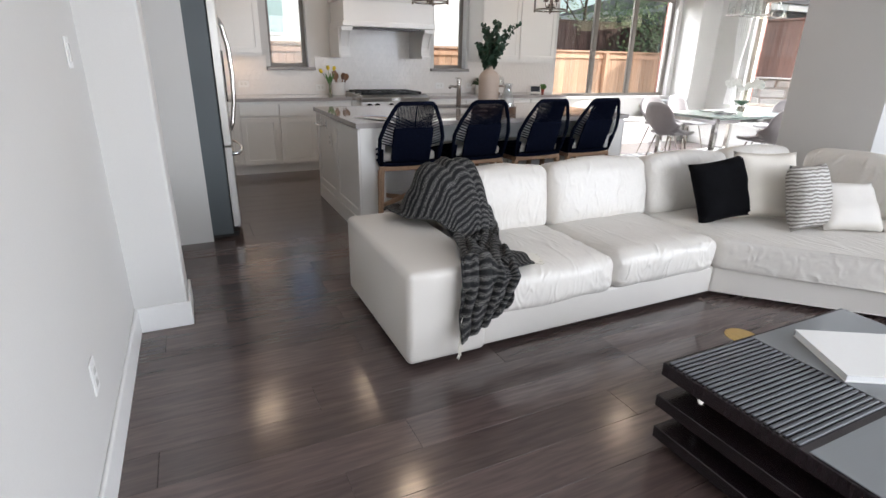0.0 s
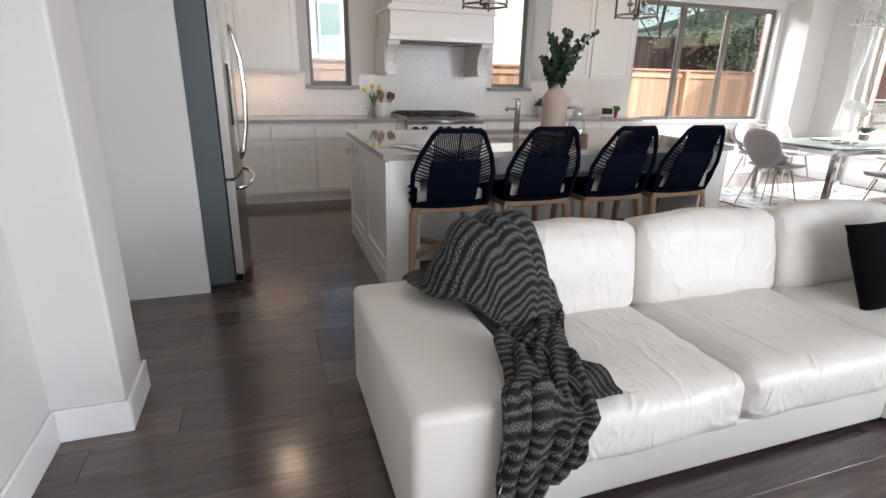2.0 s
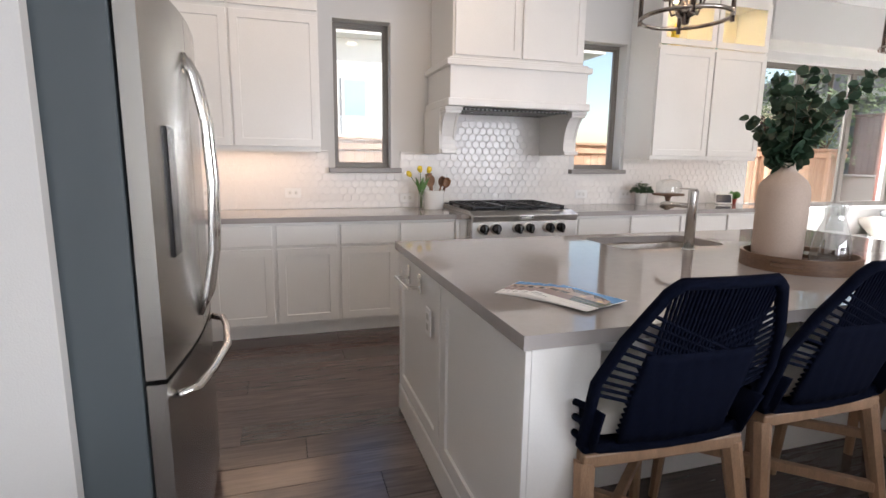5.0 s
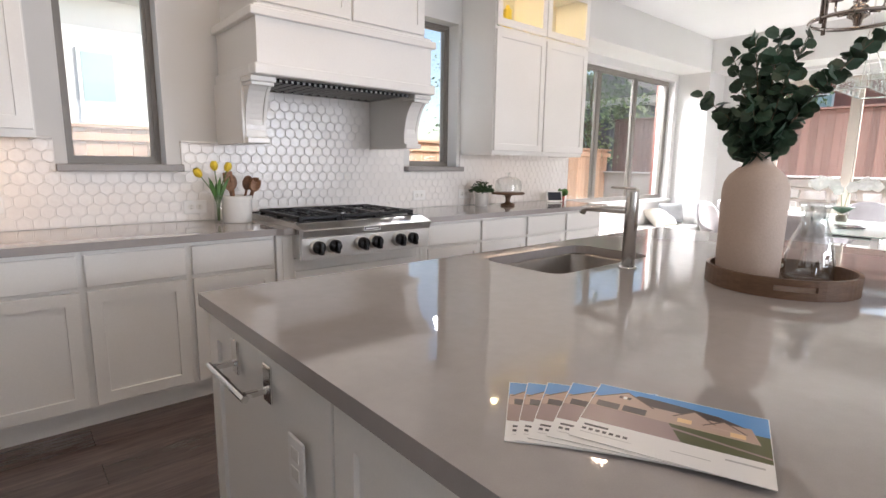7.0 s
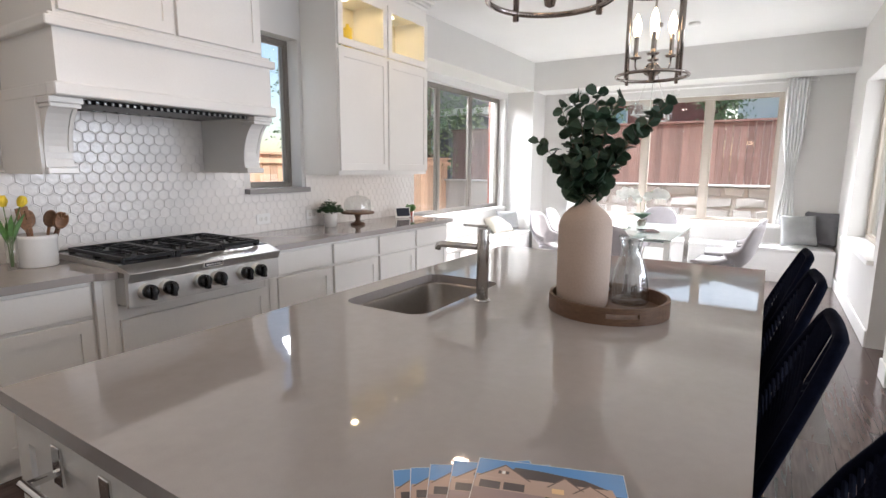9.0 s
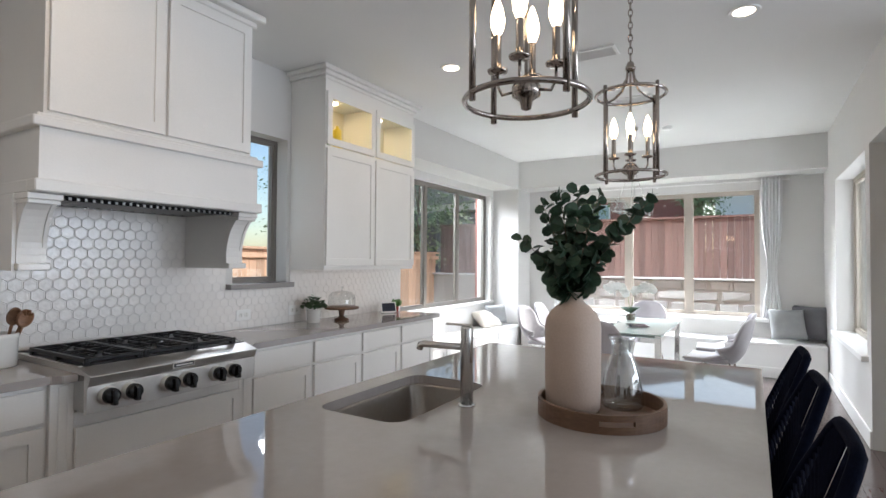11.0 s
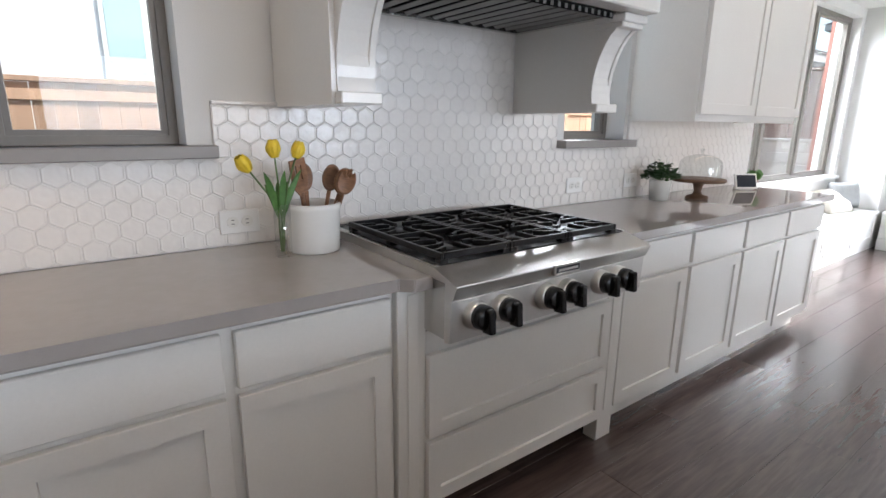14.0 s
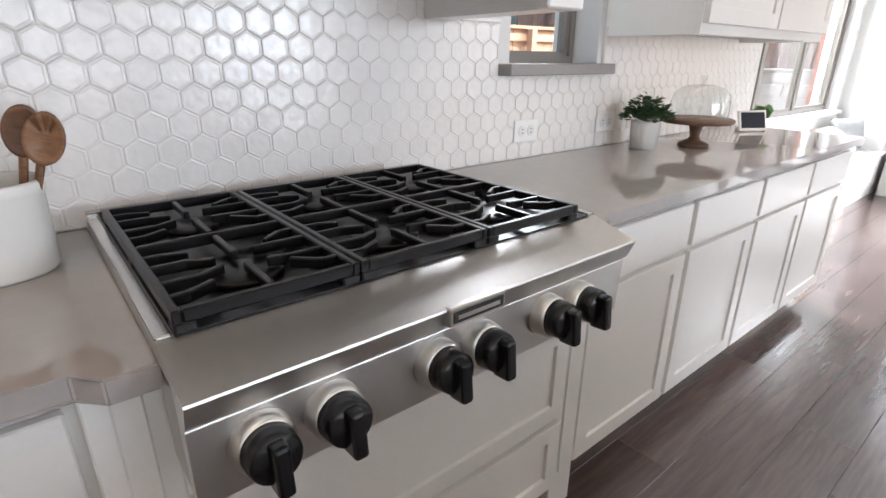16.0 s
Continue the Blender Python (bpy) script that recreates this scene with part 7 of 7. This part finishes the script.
tree(14.2, 13.2, 4.6, 1.5, 1, "leafy green tree behind the fence corner", 4200)
tree(13.9, 16.4, 5.6, 1.8, 2, "tall leafy tree behind the stained fence", 4200)
tree(15.6, 16.8, 6.4, 2.2, 5, "tall leafy tree behind the fences", 4200)
tree(20.0, 6.6, 3.9, 1.0, 3, "small tree above the stained fence", 2400)
tree(17.0, 9.6, 3.6, 1.1, 4, "small leafy tree above the stained fence", 2400)

# ---- lights under the wall cabinets ----
area("under_cabinet_lamp", (1.70, 8.36, 1.405), (1.70, 8.40, 0.9), 1.1, 0.05, 1.3, (1.0, 0.70, 0.46))
area("under_cabinet_lamp", (5.98, 8.36, 1.375), (5.98, 8.40, 0.9), 1.1, 0.05, 0.22, (1.0, 0.72, 0.50))
area("cabinet_puck_lamp", (5.67, 8.38, 2.835), (5.67, 8.38, 2.4), 0.05, 0.05, 0.8, (1.0, 0.76, 0.42))
area("cabinet_puck_lamp", (6.28, 8.38, 2.835), (6.28, 8.38, 2.4), 0.05, 0.05, 0.8, (1.0, 0.76, 0.42))

# ---- floor boards ----
fl = thing("floor", (0, 0, 0), "dark espresso hand-scraped hardwood floor boards", "floor")
fl["kind"] = "structure"
part("subfloor", boxes((0.6, -3.2, -0.12, 10.6, 9.0, -0.014)), M_DARK, fl)
rnd = random.Random(7)
PW = 0.188
plank_meshes = {}


def plank_mesh(L0):
    if L0 not in plank_meshes:
        bb = boxes((0.0004, 0.0004, -0.014, L0 - 0.0004, PW - 0.0004, 0))
        tops = [e for e in bb.edges if all(v.co.z > -0.001 for v in e.verts)]
        bmesh.ops.bevel(bb, geom=tops, offset=0.0012, segments=1, affect="EDGES")
        me = bpy.data.meshes.new("plank")
        bmesh.ops.recalc_face_normals(bb, faces=bb.faces)
        bb.to_mesh(me)
        bb.free()
        me.materials.append(M_FLOOR)
        plank_meshes[L0] = me
    return plank_meshes[L0]


far = bmesh.new()
y = -3.108
count = 0
while y < 8.95:
    x, first = 0.6, True
    while x < 10.55:
        L0 = rnd.choice((0.3, 0.6, 0.9, 1.2, 1.5)) if first else rnd.choice((0.9, 1.2, 1.5, 1.8, 2.1))
        L0, first = min(L0, round(10.6 - x, 2)), False
        if 0.5 < y < 8.0 and x < 7.0 and count < 300:
            o = new("plank", plank_mesh(L0))
            o.parent = fl
            o.location = (x, y, rnd.uniform(-0.0004, 0.0004))
            count += 1
        else:
            tmp_ = plank_mesh(L0)
            n0 = len(far.verts)
            far.from_mesh(tmp_)
            far.verts.ensure_lookup_table()
            bmesh.ops.translate(far, vec=(x, y, 0), verts=far.verts[n0:])
        x += L0
    y += PW
me = bpy.data.meshes.new("far_planks")
far.to_mesh(me)
far.free()
me.materials.append(M_FLOOR)
o = new("far_planks", me)
o.parent = fl
tagged(o, "dark hardwood boards", kind="stuff")

# ---- hexagon tiles ----
M_TILE = mat("hex_tile_glaze", (0.80, 0.77, 0.74), 0.20)
wear(M_TILE, 12, 0.02, 0.0, 60, per_object=0.02)
nt = M_TILE.node_tree
tc = node(M_TILE, "ShaderNodeTexCoord")
nz = node(M_TILE, "ShaderNodeTexNoise", Scale=38.0, Detail=1.0)
oi = node(M_TILE, "ShaderNodeObjectInfo")
va_ = node(M_TILE, "ShaderNodeVectorMath")
va_.operation = "ADD"
nt.links.new(tc.outputs["Object"], va_.inputs[0])
nt.links.new(oi.outputs["Location"], va_.inputs[1])
nt.links.new(va_.outputs[0], nz.inputs["Vector"])
bp = node(M_TILE, "ShaderNodeBump", Strength=0.40, Distance=0.004)
nt.links.new(nz.outputs[0], bp.inputs["Height"])
nt.links.new(bp.outputs[0], nt.nodes["Principled BSDF"].inputs["Normal"])
M_GROUT = mat("white_grout", (0.78, 0.755, 0.73), 0.6)
bs_ = thing("backsplash", (0, 8.585, 0), "raised white glazed hexagon tile backsplash", "backsplash")
bs_["kind"] = "structure"
TF, TP = 0.0690, 0.0592
part("grout", boxes((0.86, 0.0026, 0.9155, 6.94, 0.0148, 1.222), (0.86, 0.0026, 1.222, 2.42, 0.0148, 1.395), (3.04, 0.0026, 1.222, 4.72, 0.0148, 1.395), (5.34, 0.0026, 1.222, 6.94, 0.0148, 1.395), (3.40, 0.0026, 1.395, 4.41, 0.0148, 1.752)), M_GROUT, bs_)
for a, b in ((0.86, 2.42), (3.04, 3.275), (4.54, 4.72), (5.34, 6.94)):
    part("edge_trim", boxes((a, -0.006, 1.392, b, 0.0148, 1.405), bevel=0.003), M_TILE, bs_)


def hexa(cx_, cz_, r, clip):
    x0, x1, z0, z1 = clip
    pts = [(cx_ + r * math.sin(radians(60 * q)), cz_ + r * math.cos(radians(60 * q))) for q in range(6)]
    for axis, lim, sgn in ((0, x0, 1), (0, x1, -1), (1, z0, 1), (1, z1, -1)):
        out = []
        for q in range(len(pts)):
            p, n_ = pts[q], pts[(q + 1) % len(pts)]
            ip, in_ = (p[axis] - lim) * sgn >= 0, (n_[axis] - lim) * sgn >= 0
            if ip:
                out.append(p)
            if ip != in_:
                f = (lim - p[axis]) / (n_[axis] - p[axis])
                out.append((p[0] + f * (n_[0] - p[0]), p[1] + f * (n_[1] - p[1])))
        pts = out
        if len(pts) < 3:
            return None
    return pts


def tile_geo(bm, pts, dy):
    cx_ = sum(p[0] for p in pts) / len(pts)
    cz_ = sum(p[1] for p in pts) / len(pts)
    rings = []
    for s, y_ in ((1.0, 0.0042), (0.994, 0.0018), (0.962, 0.0003), (0.87, -0.0001), (0.80, 0.0006)):
        rings.append([bm.verts.new((cx_ + (x - cx_) * s, y_ + (dy if y_ < 0.001 else 0), cz_ + (z - cz_) * s)) for x, z in pts])
    for a, b in zip(rings, rings[1:]):
        for q in range(len(pts)):
            bm.faces.new((a[q], a[(q + 1) % len(pts)], b[(q + 1) % len(pts)], b[q]))
    bm.faces.new(rings[-1])


RH = (TF / 2 - 0.0008) / math.cos(radians(30))
bm = bmesh.new()
tile_geo(bm, [(RH * math.sin(radians(60 * q)), RH * math.cos(radians(60 * q))) for q in range(6)], 0)
bmesh.ops.recalc_face_normals(bm, faces=bm.faces)
hex_me = bpy.data.meshes.new("tile")
bm.to_mesh(hex_me)
bm.free()
hex_me.materials.append(M_TILE)
for p in hex_me.polygons:
    p.use_smooth = False
rest = bmesh.new()
rnd = random.Random(8)
regions = [(0.86, 6.94, 0.917, 1.220), (0.86, 2.418, 1.220, 1.392), (3.042, 4.718, 1.220, 1.392), (5.342, 6.94, 1.220, 1.392), (3.402, 4.408, 1.392, 1.750)]
solid = lambda x, z: 0.917 < z < 1.392 and 0.86 < x < 6.94 and not (z > 1.220 and (2.418 < x < 3.042 or 4.718 < x < 5.342)) or (1.39 <= z < 1.750 and 3.402 < x < 4.408)
nt_ = 0
row = 0
z = 1.361 - 8 * TP
while z < 1.80:
    x = 3.744 - 42 * TF + (TF / 2 if row % 2 else 0)
    while x < 6.98:
        corners = [(x + RH * math.sin(radians(60 * q)), z + RH * math.cos(radians(60 * q))) for q in range(6)]
        whole = all(solid(*c) for c in corners)
        if whole and 2.95 < x < 4.65 and nt_ < 300:
            o = new("tile", hex_me)
            o.parent = bs_
            o.matrix_local = pose(x, rnd.uniform(-0.0006, 0.0004), z, rnd.uniform(-0.7, 0.7), 0, rnd.uniform(-0.7, 0.7))
            nt_ += 1
        elif whole:
            tile_geo(rest, corners, rnd.uniform(-0.0006, 0.0006))
        else:
            for rg_ in regions:
                pts = hexa(x, z, RH, rg_)
                if pts and len(pts) > 2:
                    ar = abs(sum(pts[q][0] * pts[(q + 1) % len(pts)][1] - pts[(q + 1) % len(pts)][0] * pts[q][1] for q in range(len(pts)))) / 2
                    if ar > 2e-5:
                        tile_geo(rest, pts, 0)
        x += TF
    row += 1
    z += TP
bmesh.ops.recalc_face_normals(rest, faces=rest.faces)
me = bpy.data.meshes.new("far_tiles")
rest.to_mesh(me)
rest.free()
me.materials.append(M_TILE)
o = new("far_tiles", me)
o.parent = bs_
tagged(o, "white glazed hexagon tiles", kind="stuff")
